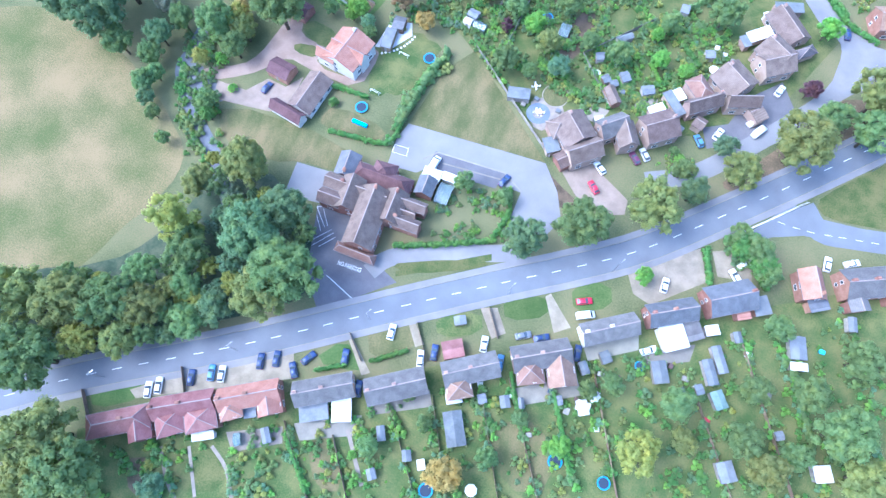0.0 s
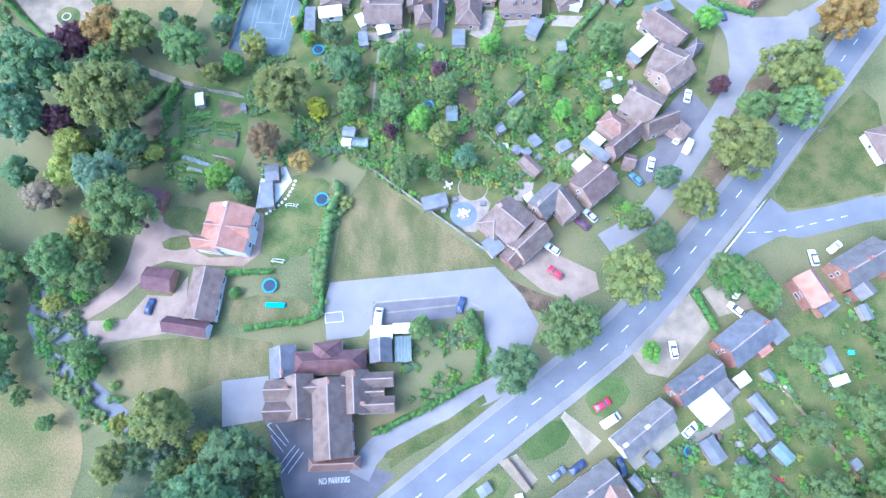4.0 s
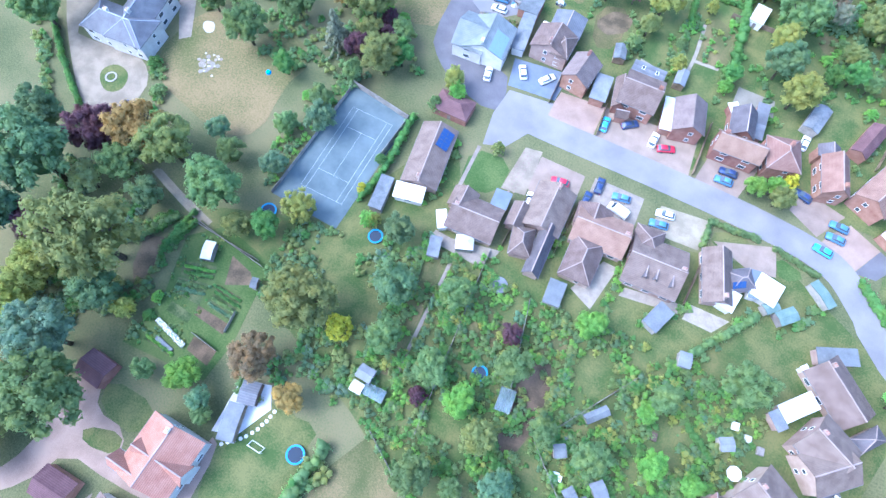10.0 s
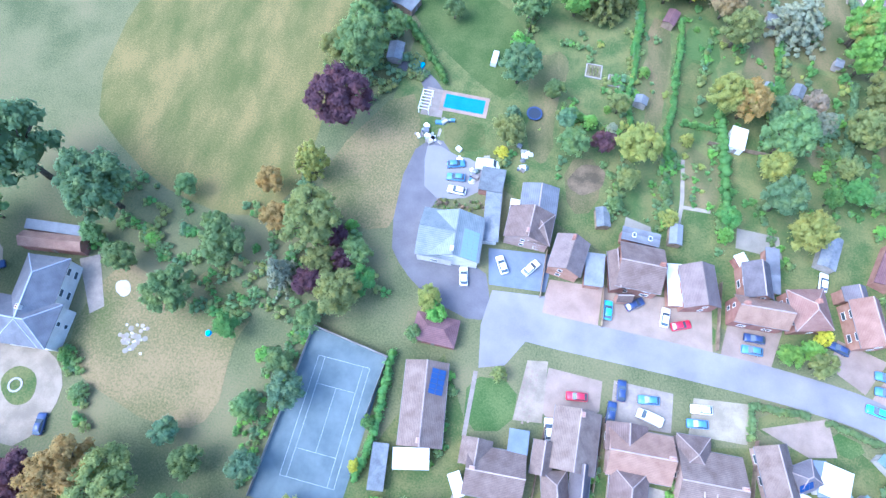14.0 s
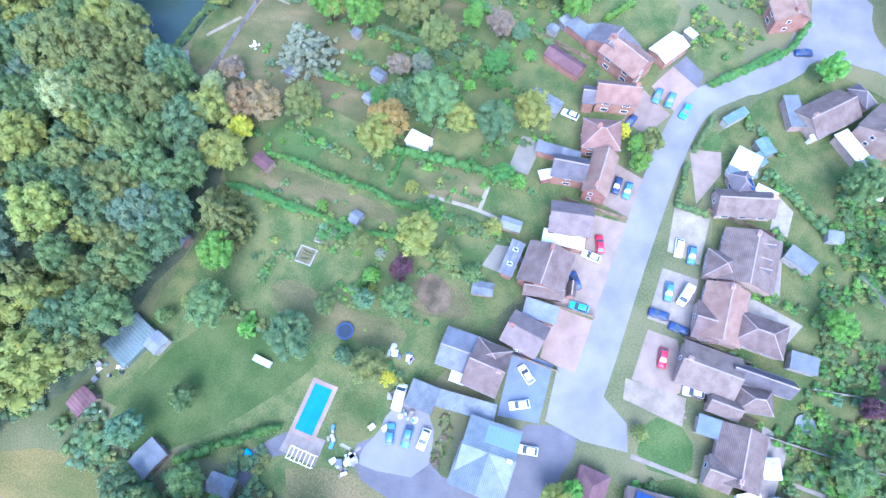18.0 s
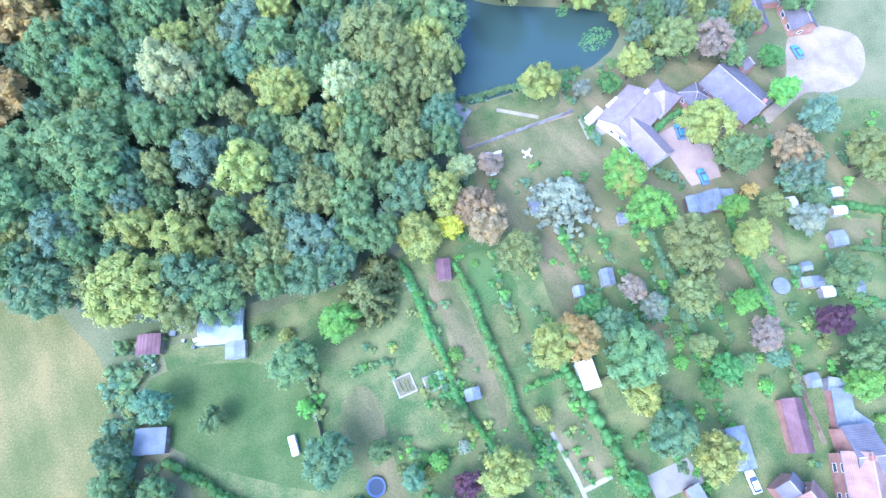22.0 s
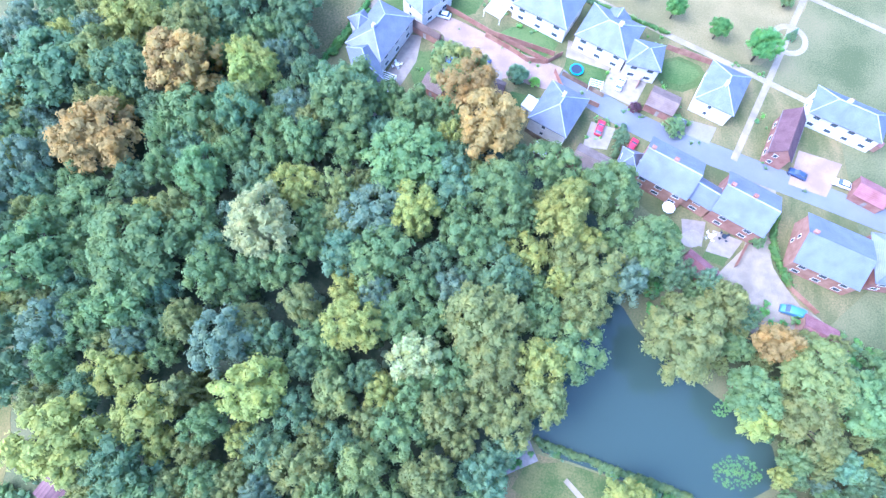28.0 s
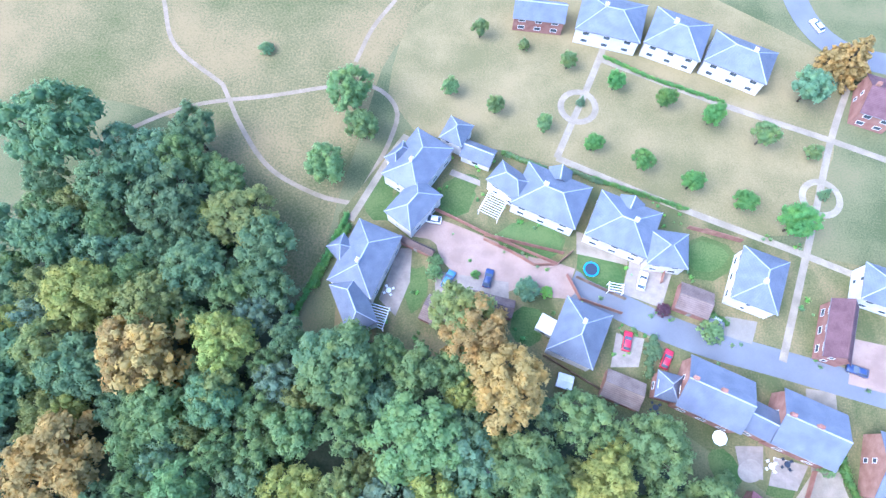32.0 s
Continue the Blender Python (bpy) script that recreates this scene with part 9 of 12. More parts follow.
dashes(side_road, [(142.6, -49.7), (150.0, -48.6), (158.4, -45.9), (167.0, -43.0)], 2.0, 2.2, .14, .084)
patch('verge', [(149.0, -39.7), (153.2, -31.5), (164.7, -15.8), (179.9, 1.2), (181.2, -34.0), (168.2, -37.9), (153.8, -42.5)], 0.068, 'lawn', 'grass verge between two roads', 'verge', soft=1, wobble=0.0)
patch('verge', [(57.4, -113.9), (77.9, -96.7), (78.8, -98.4), (58.2, -115.3)], 0.069, 'lawn', 'narrow grass verge by the pub', 'verge', soft=0, wobble=0.0)
patch('verge', [(54.5, -113.2), (63.3, -107.3), (77.6, -99.1), (79.1, -100.3), (61.5, -112.9)], 0.078, 'lawn', 'grass verge with a white post', 'verge', soft=1, wobble=0.0)
patch('verge', [(78.4, -66.5), (90.2, -77.5), (98.0, -72.4), (88.0, -70.1)], 0.064, 'soil', 'bare reddish soil under trees', 'verge', soft=1, wobble=0.4)
sign_text = bpy.data.curves.new("painted_words", "FONT")
sign_text.body = "NO PARKING"
sign_text.size, sign_text.align_x, sign_text.align_y, sign_text.extrude = 1.5, "CENTER", "CENTER", 0.004
sign_text.materials.append(MATS["white_line"])
words = new("painted_words", sign_text)
words.matrix_basis = pose(45.7, -119.1, 0.08, 0, 0, 10) @ Matrix.Diagonal((0.78, 1.25, 1, 1))
tagged(words, "white painted NO PARKING words on the pub forecourt", "road marking", kind="structure")
markings = thing("bay_markings", 45.7, -119.1, 0, "white painted parking bays and hatching on tarmac", "road marking", kind="structure")
stripe(markings, (31.6, -118.8), (35.4, -112.5), 0.13, 0.082, 'line')
stripe(markings, (33.3, -118.8), (36.5, -113.0), 0.13, 0.082, 'line')
stripe(markings, (34.9, -118.6), (37.6, -113.8), 0.13, 0.082, 'line')
stripe(markings, (28.0, -108.7), (33.3, -112.8), 0.13, 0.082, 'line')
stripe(markings, (29.4, -110.9), (32.9, -114.2), 0.13, 0.082, 'line')
stripe(markings, (30.1, -108.4), (33.8, -112.0), 0.13, 0.082, 'line')
stripe(markings, (28.0, -108.7), (30.1, -107.4), 0.13, 0.082, 'line')
stripe(markings, (37.1, -81.0), (41.3, -80.1), 0.13, 0.082, 'line')
stripe(markings, (37.6, -83.4), (42.0, -82.6), 0.13, 0.082, 'line')
stripe(markings, (37.1, -81.0), (37.6, -83.4), 0.13, 0.082, 'line')
stripe(markings, (41.3, -80.1), (42.0, -82.6), 0.13, 0.082, 'line')
stripe(markings, (46.8, -81.0), (49.5, -77.0), 0.45, 0.082, 'kerb_line', 'concrete')
stripe(markings, (49.5, -77.0), (69.4, -73.4), 0.45, 0.082, 'kerb_line', 'concrete')
stripe(markings, (69.4, -73.4), (76.4, -76.3), 0.45, 0.082, 'kerb_line', 'concrete')
stripe(markings, (52.4, -79.4), (69.4, -75.8), 0.45, 0.082, 'kerb_line', 'concrete')

# drive pattern
diamonds = thing("paving_inset", 43.5, 26.8, -90, "small brown insets in cream paving", "paving", kind="structure", z=0.075)
dm = finish(box(-0.24, 0.24, -0.24, 0.24, -0.01, 0.004), "paving_stone", "block_paving")
for i in range(11):
    for j in range(3):
        part("paving_stone", dm, None, diamonds, at=pose((i - 5) * 1.05 + (j % 2) * 0.5, (j - 1) * 1.1, 0, 0, 0, 45))

# solar panels, skylights, conservatories
solar(c2, 25.2, 24.1, 4.15, -87, -28, 5, 2)
solar(c7, 97.0, 22.6, 3.75, 33, 36, 3, 1)
solar(n1, 24.9, 53.2, 5.80, -85, -27.4, 8, 3, 0.82, 1.3, 'pale_solar')
conservatory(s6, 87.9, -135.4, 39, 4.0, 2.6)
conservatory(pub, 44.8, -91.6, 10, 2.5, 1.5)
skylight(n4, 58.8, 65.1, 3.95, 0, 0)
skylight(n4, 62.3, 65.1, 3.95, 0, 0)

# trampolines, goals, round pools and garden things
trampoline(22.0, -75.4, 1.9)
trampoline(-2.6, -9.3, 1.9)
trampoline(56.2, -19.5, 1.7)
trampoline(31.9, 92.2, 1.9, 'paint_navy')
trampoline(72.1, 255.6, 1.7)
trampoline(92.6, -157.6, 1.8)
trampoline(116.7, -136.2, 1.8)
trampoline(129.0, -134.7, 1.6)
trampoline(125.2, -104.8, 1.3)
trampoline(22.0, -3.3, 1.7)
trampoline(31.2, -50.6, 1.9)
goal(23.5, -53.5, -2)
goal(22.8, -69.2, -2)
raised_bed(43.9, 108.5, 2, 4.1, 4.2)
raised_bed(49.5, 106.9, 2, 3.6, 3.4)
paddle = new('paddling_pool', finish(disc(1.9, 0, .6, 28), 'paddling_pool', 'blue_felt'))
paddle.location = (51.5, -0.5, 0.05)
tagged(paddle, 'round pale blue covered paddling pool', 'pool')
heli = new('paddling_pool', finish(disc(1.9, 0, .6, 28), 'paddling_pool', 'blue_felt'))
heli.location = (128.3, 98.1, 0.05)
tagged(heli, 'round pale blue paddling pool', 'pool')
for spot in ((8.8, 79.6, 2.6, 2.0, 14, 1, 0.06), (11.2, 84.6, 2.2, 0.9, 6, 2, 0.05), (32.6, 79.0, 1.6, 2.6, 6, 3, 0.05), (21.4, 73.2, 0.8, 2.8, 8, 4, 0.07), (4.6, 135.4, 1.6, 3.0, 8, 5, 0.0), (-3.0, 133.5, 2.6, 2.2, 6, 6, 0.0), (14.4, 129.6, 2.4, 1.2, 6, 7, 0.0)):
    clutter(*spot)
ball = new('garden_ball', finish(disc(.7, 0, .5, 20, .5), 'garden_ball', 'toy_blue'))
ball.location = (-23.9, 22.4, 0.06)
tagged(ball, 'bright blue round play cover on dry lawn', 'toy')
block_thing('slide', 24.4, -80.2, 4, 4.9, 1.1, 0.9, 'toy_blue', 'bright blue garden slide', 'toy')
block_thing('summer_canopy', 0.8, 99.0, -15, 2.9, 2.3, 0.7, 'toy_blue', 'blue covered garden table', 'table')
table_set(69.6, -51.0, 15, 'white_plastic')
table_set(29.6, 244.2, 15, 'white_plastic')
table_set(86.8, 228.6, 15, 'trampoline_mat')
table_set(112.4, 221.8, 15, 'trampoline_mat')
table_set(68.6, -51.3, 15, 'white_plastic')
table_set(90.0, 148.7, 15, 'white_plastic')
table_set(109.4, 221.0, 15, 'white_plastic')
table_set(64.3, -43.5, 15, 'white_plastic')
parasol(98.9, 224.6)
parasol(108.5, -13.8)
parasol(102.0, -152.0)
block_thing('swing_seat', 19.1, 105.5, -1, 1.4, 3.9, 1.4, 'white_felt', 'white covered garden swing seat', 'swing')
block_thing('play_tower', 80.7, 151.0, -2, 1.6, 1.6, 2.0, 'white_plastic', 'white climbing frame tower on lawn', 'climbing frame')
block_thing('play_tower', 80.4, 147.3, -2, 1.6, 1.6, 2.0, 'white_plastic', 'white climbing frame tower on lawn', 'climbing frame')
block_thing('climbing_beam', 82.6, 150.9, -2, 2.9, 0.5, 2.2, 'white_plastic', 'white climbing frame beam', 'climbing frame')
block_thing('jetty', 78.1, 164.5, 37, 7.3, 4.6, 0.25, 'grey_timber', 'weathered timber jetty at the edge of the pond', 'jetty')

# ring paths, statues
ring_path('path', 66.3, 296.6, 4.2, 1.5, .099, 'gravel', 'pale gravel ring path round a small bed', 'path')
ring_path('path', 122.9, 280.9, 4.2, 1.5, .099, 'gravel', 'pale gravel ring path round a small bed', 'path')
ring_path('patio_ring', 69.1, -51.3, 2.6, 1.9, .085, 'slate_blue_paving', 'blue-grey circular paving ring', 'patio')
ring_path('garden_ring', 70.9, -43.4, 3.9, .3, .097, 'patio', 'pale edging round a circular lawn', 'edging')
patch('lawn', [(67.3, -41.3), (70.9, -39.0), (74.6, -41.6), (75.0, -45.1), (70.9, -47.7), (67.4, -45.7)], 0.085, 'dry_lawn', 'small round clipped lawn', 'lawn', soft=2, wobble=0.0)
ring_path('fountain_edge', -57.5, 2.8, 1.3, .4, .3, 'stone', 'round stone basin edge on a grass island', 'fountain')
stones('rockery', [(-38.3, 16.8), (-39.2, 16.5), (-36.9, 17.6), (-37.1, 19.9), (-39.4, 18.4), (-40.2, 16.9), (-38.0, 17.0), (-35.8, 14.9), (-39.0, 20.3), (-39.1, 18.4), (-38.3, 15.2), (-41.1, 19.8)], 0.3, 'stone', 'pale stone rockery in a dry lawn', 'rockery')
stones('rockery', [(-38.6, 18.0), (-41.6, 17.5), (-39.8, 16.8), (-39.4, 16.9), (-36.6, 20.1), (-40.3, 17.0), (-37.7, 19.3), (-37.8, 20.4), (-40.5, 16.5), (-40.8, 17.4), (-37.3, 16.8), (-38.9, 17.8)], 0.45, 'patio', 'pale stone rockery in a dry lawn', 'rockery')
stones('rockery', [(-36.2, 18.0), (-38.0, 15.5), (-40.1, 16.3), (-37.7, 18.0), (-39.4, 16.4), (-40.2, 17.7), (-39.1, 14.7), (-38.5, 15.4), (-38.4, 18.0), (-37.4, 17.6), (-39.9, 19.3), (-37.8, 16.2)], 0.6, 'concrete', 'pale stone rockery in a dry lawn', 'rockery')
patch('rockery', [(-47.9, 28.0), (-44.7, 29.2), (-43.0, 26.1), (-45.4, 24.8)], 0.09, 'stone', 'pale stone round paving', 'rockery', soft=2, wobble=0.3)
patch('terrace', [(-57.5, 30.8), (-53.6, 32.9), (-47.5, 22.3), (-49.8, 20.1)], 0.085, 'patio', 'stone terrace beside the country house', 'terrace', soft=0, wobble=0.0)

# paths and fences
ribbon('path', [(39.5, 2.0), (40.5, -17.7), (41.1, -29.2)], 0.8, 0.098, 'patio', 'narrow pale garden path', 'path')
ribbon('path', [(-32.1, -12.9), (-23.2, -15.9), (-14.9, -18.3)], 1.4, 0.098, 'gravel', 'narrow pale garden path', 'path')
ribbon('path', [(29.7, -182.1), (35.9, -187.6), (40.3, -189.8)], 0.9, 0.098, 'patio', 'narrow pale garden path', 'path')
ribbon('path', [(40.9, -175.6), (47.2, -178.1), (52.4, -182.9)], 0.9, 0.099, 'patio', 'narrow pale garden path', 'path')
ribbon('path', [(35.9, -178.5), (44.4, -187.2)], 0.8, 0.1, 'patio', 'narrow pale garden path', 'path')
ribbon('path', [(68.4, -155.2), (78.5, -164.6)], 1.0, 0.098, 'patio', 'narrow pale garden path', 'path')
ribbon('path', [(18.1, 233.1), (26.8, 228.6), (30.8, 232.7)], 0.9, 0.098, 'patio', 'narrow pale garden path', 'path')
ribbon('path', [(97.0, 157.1), (88.2, 162.9)], 1, 0.098, 'gravel', 'narrow pale garden path', 'path')
ribbon('path', [(32.2, 28.7), (32.8, 15.7)], 0.9, 0.098, 'patio', 'narrow pale garden path', 'path')
ribbon('path', [(-31.4, -12.5), (-22.8, -15.3), (-12.7, -18.0)], 1.3, 0.099, 'gravel', 'narrow pale garden path', 'path')
ribbon('path', [(76.8, 155.9), (105.0, 154.9)], 0.35, 0.099, 'timber', 'narrow pale garden path', 'path')
fence([(86.0, -4.4), (71.8, -26.5)], 1.6, 'grey_timber')
fence([(71.8, -26.5), (86.4, -39.5)], 1.6, 'grey_timber')
fence([(41.9, -39.9), (78.5, -62.8)], 1.6, 'grey_timber')
fence([(46.2, 5.7), (50.1, -36.4)], 1.6, 'grey_timber')
fence([(58.8, -0.4), (63.9, -22.2)], 1.6, 'grey_timber')
fence([(-16.4, -18.6), (3.6, -21.2)], 1.6, 'grey_timber')
fence([(53.5, -161.4), (68.7, -173.5)], 1.6, 'timber')
fence([(66.0, -158.1), (77.0, -168.7)], 1.6, 'timber')
fence([(74.8, -145.2), (91.3, -160.4)], 1.6, 'timber')
fence([(82.7, -137.4), (97.8, -156.6)], 1.6, 'timber')
fence([(92.7, -130.1), (108.5, -150.5)], 1.6, 'timber')
fence([(97.6, -124.0), (116.7, -145.7)], 1.6, 'timber')
fence([(115.8, -112.0), (133.2, -136.2)], 1.6, 'timber')
fence([(139.2, -103.5), (156.4, -122.8)], 1.6, 'timber')
fence([(145.5, -86.8), (169.1, -115.5)], 1.6, 'timber')
fence([(3.6, -181.1), (9.5, -185.8)], 1.6, 'timber')
fence([(27.6, -168.9), (22.5, -163.6)], 1.6, 'timber')
fence([(62.4, -139.2), (55.8, -134.4)], 1.6, 'timber')
fence([(77.1, -130.8), (69.7, -123.1)], 1.6, 'timber')
fence([(90.3, -116.5), (84.4, -110.3)], 1.6, 'timber')
fence([(89.0, 29.1), (88.6, 14.2)], 1.6, 'timber')
fence([(79.3, 60.1), (79.8, 45.2)], 1.6, 'timber')
fence([(47.9, 22.1), (47.9, 7.9)], 1.6, 'timber')
fence([(59.0, 25.9), (59.0, 11.8)], 1.6, 'timber')
fence([(74.3, 24.0), (74.9, 12.7)], 1.6, 'timber')
fence([(54.8, 53.0), (55.7, 44.2)], 1.6, 'timber')
fence([(41.4, 58.1), (41.9, 47.3)], 1.6, 'timber')
fence([(21.2, 232.4), (31.9, 232.9)], 1.6, 'timber')
fence([(69.0, 253.4), (79.8, 250.0)], 1.6, 'timber')
fence([(63.6, 235.5), (75.6, 230.4)], 1.6, 'timber')
fence([(26.4, 125.4), (24.6, 103.0)], 1.6, 'timber')
fence([(73.5, 94.5), (87.2, 94.6)], 1.6, 'timber')
fence([(120.9, 84.2), (118.0, 66.7)], 1.6, 'timber')
fence([(77.1, 155.0), (105.4, 155.3)], 1.6, 'grey_timber')
fence([(33.7, 265.1), (40.5, 263.0), (47.9, 260.4), (64.7, 255.6), (67.8, 259.1)], 1.8, 'brick')
fence([(92.7, 268.7), (104.5, 267.2)], 1.8, 'brick')
fence([(48.1, 260.0), (65.9, 258.3)], 1.8, 'brick')

# garden lawns and patios
shed(143.2, 241.0, -17, 6.9, 5.3, 2.5, 1.2, 'roof_red', 'brick', 'gable', 'garage')
shed(134.1, 257.8, -12, 5.3, 1.9, 2.4, 0.8, 'roof_red', 'brick', 'gable', 'outbuilding')
shed(142.3, 255.2, -12, 6.1, 1.6, 2.4, 0.8, 'roof_red', 'brick', 'gable', 'outbuilding')
shed(125.8, 75.9, -31, 3.1, 2.5, 2.4, 0.2, 'blue_felt', 'grey_timber', 'flat', 'shed')
shed(126.1, 68.0, 30, 2.2, 4.0, 2.6, 0.2, 'blue_felt', 'render', 'flat', 'outbuilding')
shed(133.4, 45.9, 62, 2.8, 2.1, 2.2, 0.3, 'white_felt', 'grey_timber', 'flat', 'shed')
patch('drive', [(116.5, 50.2), (124.1, 47.0), (119.8, 39.0), (111.1, 41.9), (112.9, 45.7)], 0.07, 'pink_gravel', 'salmon brick-paved forecourt', 'drive')
patch('drive', [(124.1, 47.0), (128.3, 44.9), (124.8, 39.6), (120.0, 39.1)], 0.069, 'dark_tarmac', 'mauve tarmac drive beside a white outbuilding', 'drive')
patch('lawn', [(124.8, 39.6), (129.5, 44.7), (137.4, 43.4), (138.4, 34.0), (130.1, 30.7)], 0.062, 'lawn', 'mown garden lawn', 'lawn', soft=1, wobble=0.3)
planting('garden_plants', [(142.7, 47.4), (150.6, 38.1), (150.9, 22.0), (144.6, 25.9), (125.7, 38.7), (129.9, 43.8)], 110, ('lime', 'mid', 'hedge', 'yellow'), 0.5, 1.5, 'mixed bushes in a corner garden', -0.1, 0.12, 1.1, 61)
patch('verge', [(137.7, -21.5), (140.0, -11.5), (144.7, -4.3), (150.3, -1.0), (155.2, -0.1), (157.3, -5.1), (154.8, -17.9), (141.0, -37.1), (132.9, -47.5), (123.1, -47.7), (128.3, -40.3)], 0.055, 'leaf_litter', 'brown leaf-strewn earth verge under roadside trees', 'verge', soft=1, wobble=0.6)
patch('yard', [(20.6, 76.4), (24.0, 73.9), (24.0, 67.4), (12.0, 63.6), (8.5, 77.0), (11.0, 78.4), (15.8, 76.6)], 0.071, 'car_park', 'worn gravelled yard beside a garage', 'yard', soft=1, wobble=0.3)
patch('garden_plot', [(55.2, 129.9), (61.2, 128.4), (62.2, 113.2), (62.0, 93.6), (58.6, 91.7), (57.1, 108.9)], 0.066, 'dry_lawn', 'long bare earth garden strip between hedges', 'garden plot', soft=1, wobble=0.4)
patch('garden_plot', [(45.6, 82.5), (51.4, 82.0), (50.9, 76.4), (46.4, 73.1), (41.9, 75.5)], 0.066, 'soil', 'bare dry garden plot', 'garden plot', soft=2, wobble=0.4)
patch('lawn', [(29.0, 110.5), (36.7, 111.3), (37.1, 91.5), (35.9, 81.8), (30.9, 86.1), (29.3, 97.4)], 0.064, 'dry_lawn', 'worn dry patch of garden lawn', 'lawn', soft=2, wobble=0.8)
patch('lawn', [(32.6, 114.1), (38.3, 109.2), (37.2, 103.3), (36.9, 93.8), (38.0, 79.1), (32.7, 80.2), (29.5, 96.0)], 0.065, 'dry_lawn', 'worn pale garden path across grass', 'lawn', soft=2, wobble=0.6)
ribbon('path', [(68.3, 88.9), (69.0, 81.8), (69.3, 76.5), (68.7, 67.2)], 0.9, 0.098, 'patio', 'narrow pale garden path', 'path')
ribbon('path', [(69.3, 76.5), (75.9, 76.9)], 0.9, 0.099, 'patio', 'narrow pale garden path', 'path')
patch('lawn', [(41.2, -0.6), (46.6, -0.6), (48.5, -33.4), (42.5, -33.5)], 0.062, 'lawn', 'mown garden lawn', 'lawn', soft=1, wobble=0.3)
patch('lawn', [(49.9, -5.8), (56.8, -6.5), (56.4, -17.5), (49.9, -19.2)], 0.062, 'dry_lawn', 'mown garden lawn', 'lawn', soft=1, wobble=0.3)
patch('lawn', [(63.6, -10.7), (70.3, -10.6), (71.1, -28.4), (64.8, -33.1)], 0.062, 'soil', 'dug bare garden soil', 'lawn', soft=1, wobble=0.3)
patch('lawn', [(64.2, -3.0), (71.0, -2.9), (71.0, -9.7), (64.3, -9.8)], 0.063, 'dry_lawn', 'mown garden lawn', 'lawn', soft=1, wobble=0.3)
patch('lawn', [(74.0, 1.6), (84.7, 1.7), (75.5, -15.5), (72.5, -10.6)], 0.062, 'lawn', 'mown garden lawn', 'lawn', soft=1, wobble=0.3)
patch('lawn', [(78.2, -32.9), (86.4, -38.7), (80.8, -43.2), (72.6, -39.0)], 0.062, 'lawn', 'mown garden lawn', 'lawn', soft=1, wobble=0.3)
patch('lawn', [(34.2, 1.1), (38.8, 1.1), (40.3, -28.9), (36.7, -29.0)], 0.063, 'dry_lawn', 'mown garden lawn', 'lawn', soft=1, wobble=0.3)
patch('lawn', [(-10.9, -55.7), (1.5, -55.5), (2.1, -63.0), (-8.9, -61.9)], 0.062, 'lawn', 'mown garden lawn', 'lawn', soft=1, wobble=0.3)
patch('lawn', [(13.9, -78.1), (33.2, -77.7), (32.5, -83.1), (17.7, -85.9), (12.5, -85.4)], 0.062, 'dry_lawn', 'mown garden lawn', 'lawn', soft=1, wobble=0.3)
patch('lawn', [(51.5, -15.3), (58.5, -12.6), (57.6, -21.2), (51.4, -22.3)], 0.063, 'lawn', 'mown garden lawn', 'lawn', soft=1, wobble=0.3)
patch('lawn', [(73.0, -8.3), (82.4, -4.7), (84.1, -10.9), (77.1, -17.6)], 0.063, 'lawn', 'mown garden lawn', 'lawn', soft=1, wobble=0.3)
patch('lawn', [(14.1, -48.7), (28.9, -43.6), (34.0, -46.0), (26.3, -68.9), (19.5, -70.5)], 0.062, 'lawn', 'mown garden lawn', 'lawn', soft=1, wobble=0.3)
patch('lawn', [(93.7, 6.9), (103.5, 9.3), (108.0, -0.1), (97.3, -3.0)], 0.062, 'lawn', 'mown garden lawn', 'lawn', soft=1, wobble=0.3)
patch('lawn', [(70.3, -31.8), (78.4, -29.9), (83.5, -38.7), (76.0, -41.6)], 0.063, 'lawn', 'mown garden lawn', 'lawn', soft=1, wobble=0.3)
patch('lawn', [(30.7, 27.5), (41.1, 28.5), (41.6, 18.7), (32.4, 16.7)], 0.062, 'lush_lawn', 'mown garden lawn', 'lawn', soft=1, wobble=0.3)
patch('lawn', [(89.3, 34.6), (97.8, 36.3), (95.5, 31.9), (89.4, 30.4)], 0.062, 'lawn', 'mown garden lawn', 'lawn', soft=1, wobble=0.3)
patch('lawn', [(103.1, 35.1), (111.3, 33.2), (106.1, 29.1)], 0.062, 'lush_lawn', 'mown garden lawn', 'lawn', soft=1, wobble=0.3)
patch('lawn', [(73.5, 49.1), (79.3, 51.1), (79.8, 45.2), (74.0, 46.5)], 0.062, 'lush_lawn', 'mown garden lawn', 'lawn', soft=1, wobble=0.3)
patch('lawn', [(40.9, 81.5), (49.9, 84.7), (50.6, 70.3), (44.4, 68.1)], 0.062, 'dry_lawn', 'mown garden lawn', 'lawn', soft=1, wobble=0.3)
patch('lawn', [(10.9, 84.8), (20.2, 88.1), (22.9, 79.4), (13.5, 77.0)], 0.062, 'lawn', 'mown garden lawn', 'lawn', soft=1, wobble=0.3)
patch('lawn', [(55.1, 113.4), (60.3, 113.4), (60.0, 104.0), (55.6, 104.3)], 0.062, 'dry_lawn', 'mown garden lawn', 'lawn', soft=1, wobble=0.3)
patch('lawn', [(37.6, 273.5), (45.7, 271.9), (43.1, 263.0), (36.4, 264.7)], 0.062, 'lush_lawn', 'mown garden lawn', 'lawn', soft=1, wobble=0.3)
patch('lawn', [(53.7, 264.6), (66.5, 263.9), (65.2, 257.0), (52.3, 260.3)], 0.062, 'lush_lawn', 'mown garden lawn', 'lawn', soft=1, wobble=0.3)
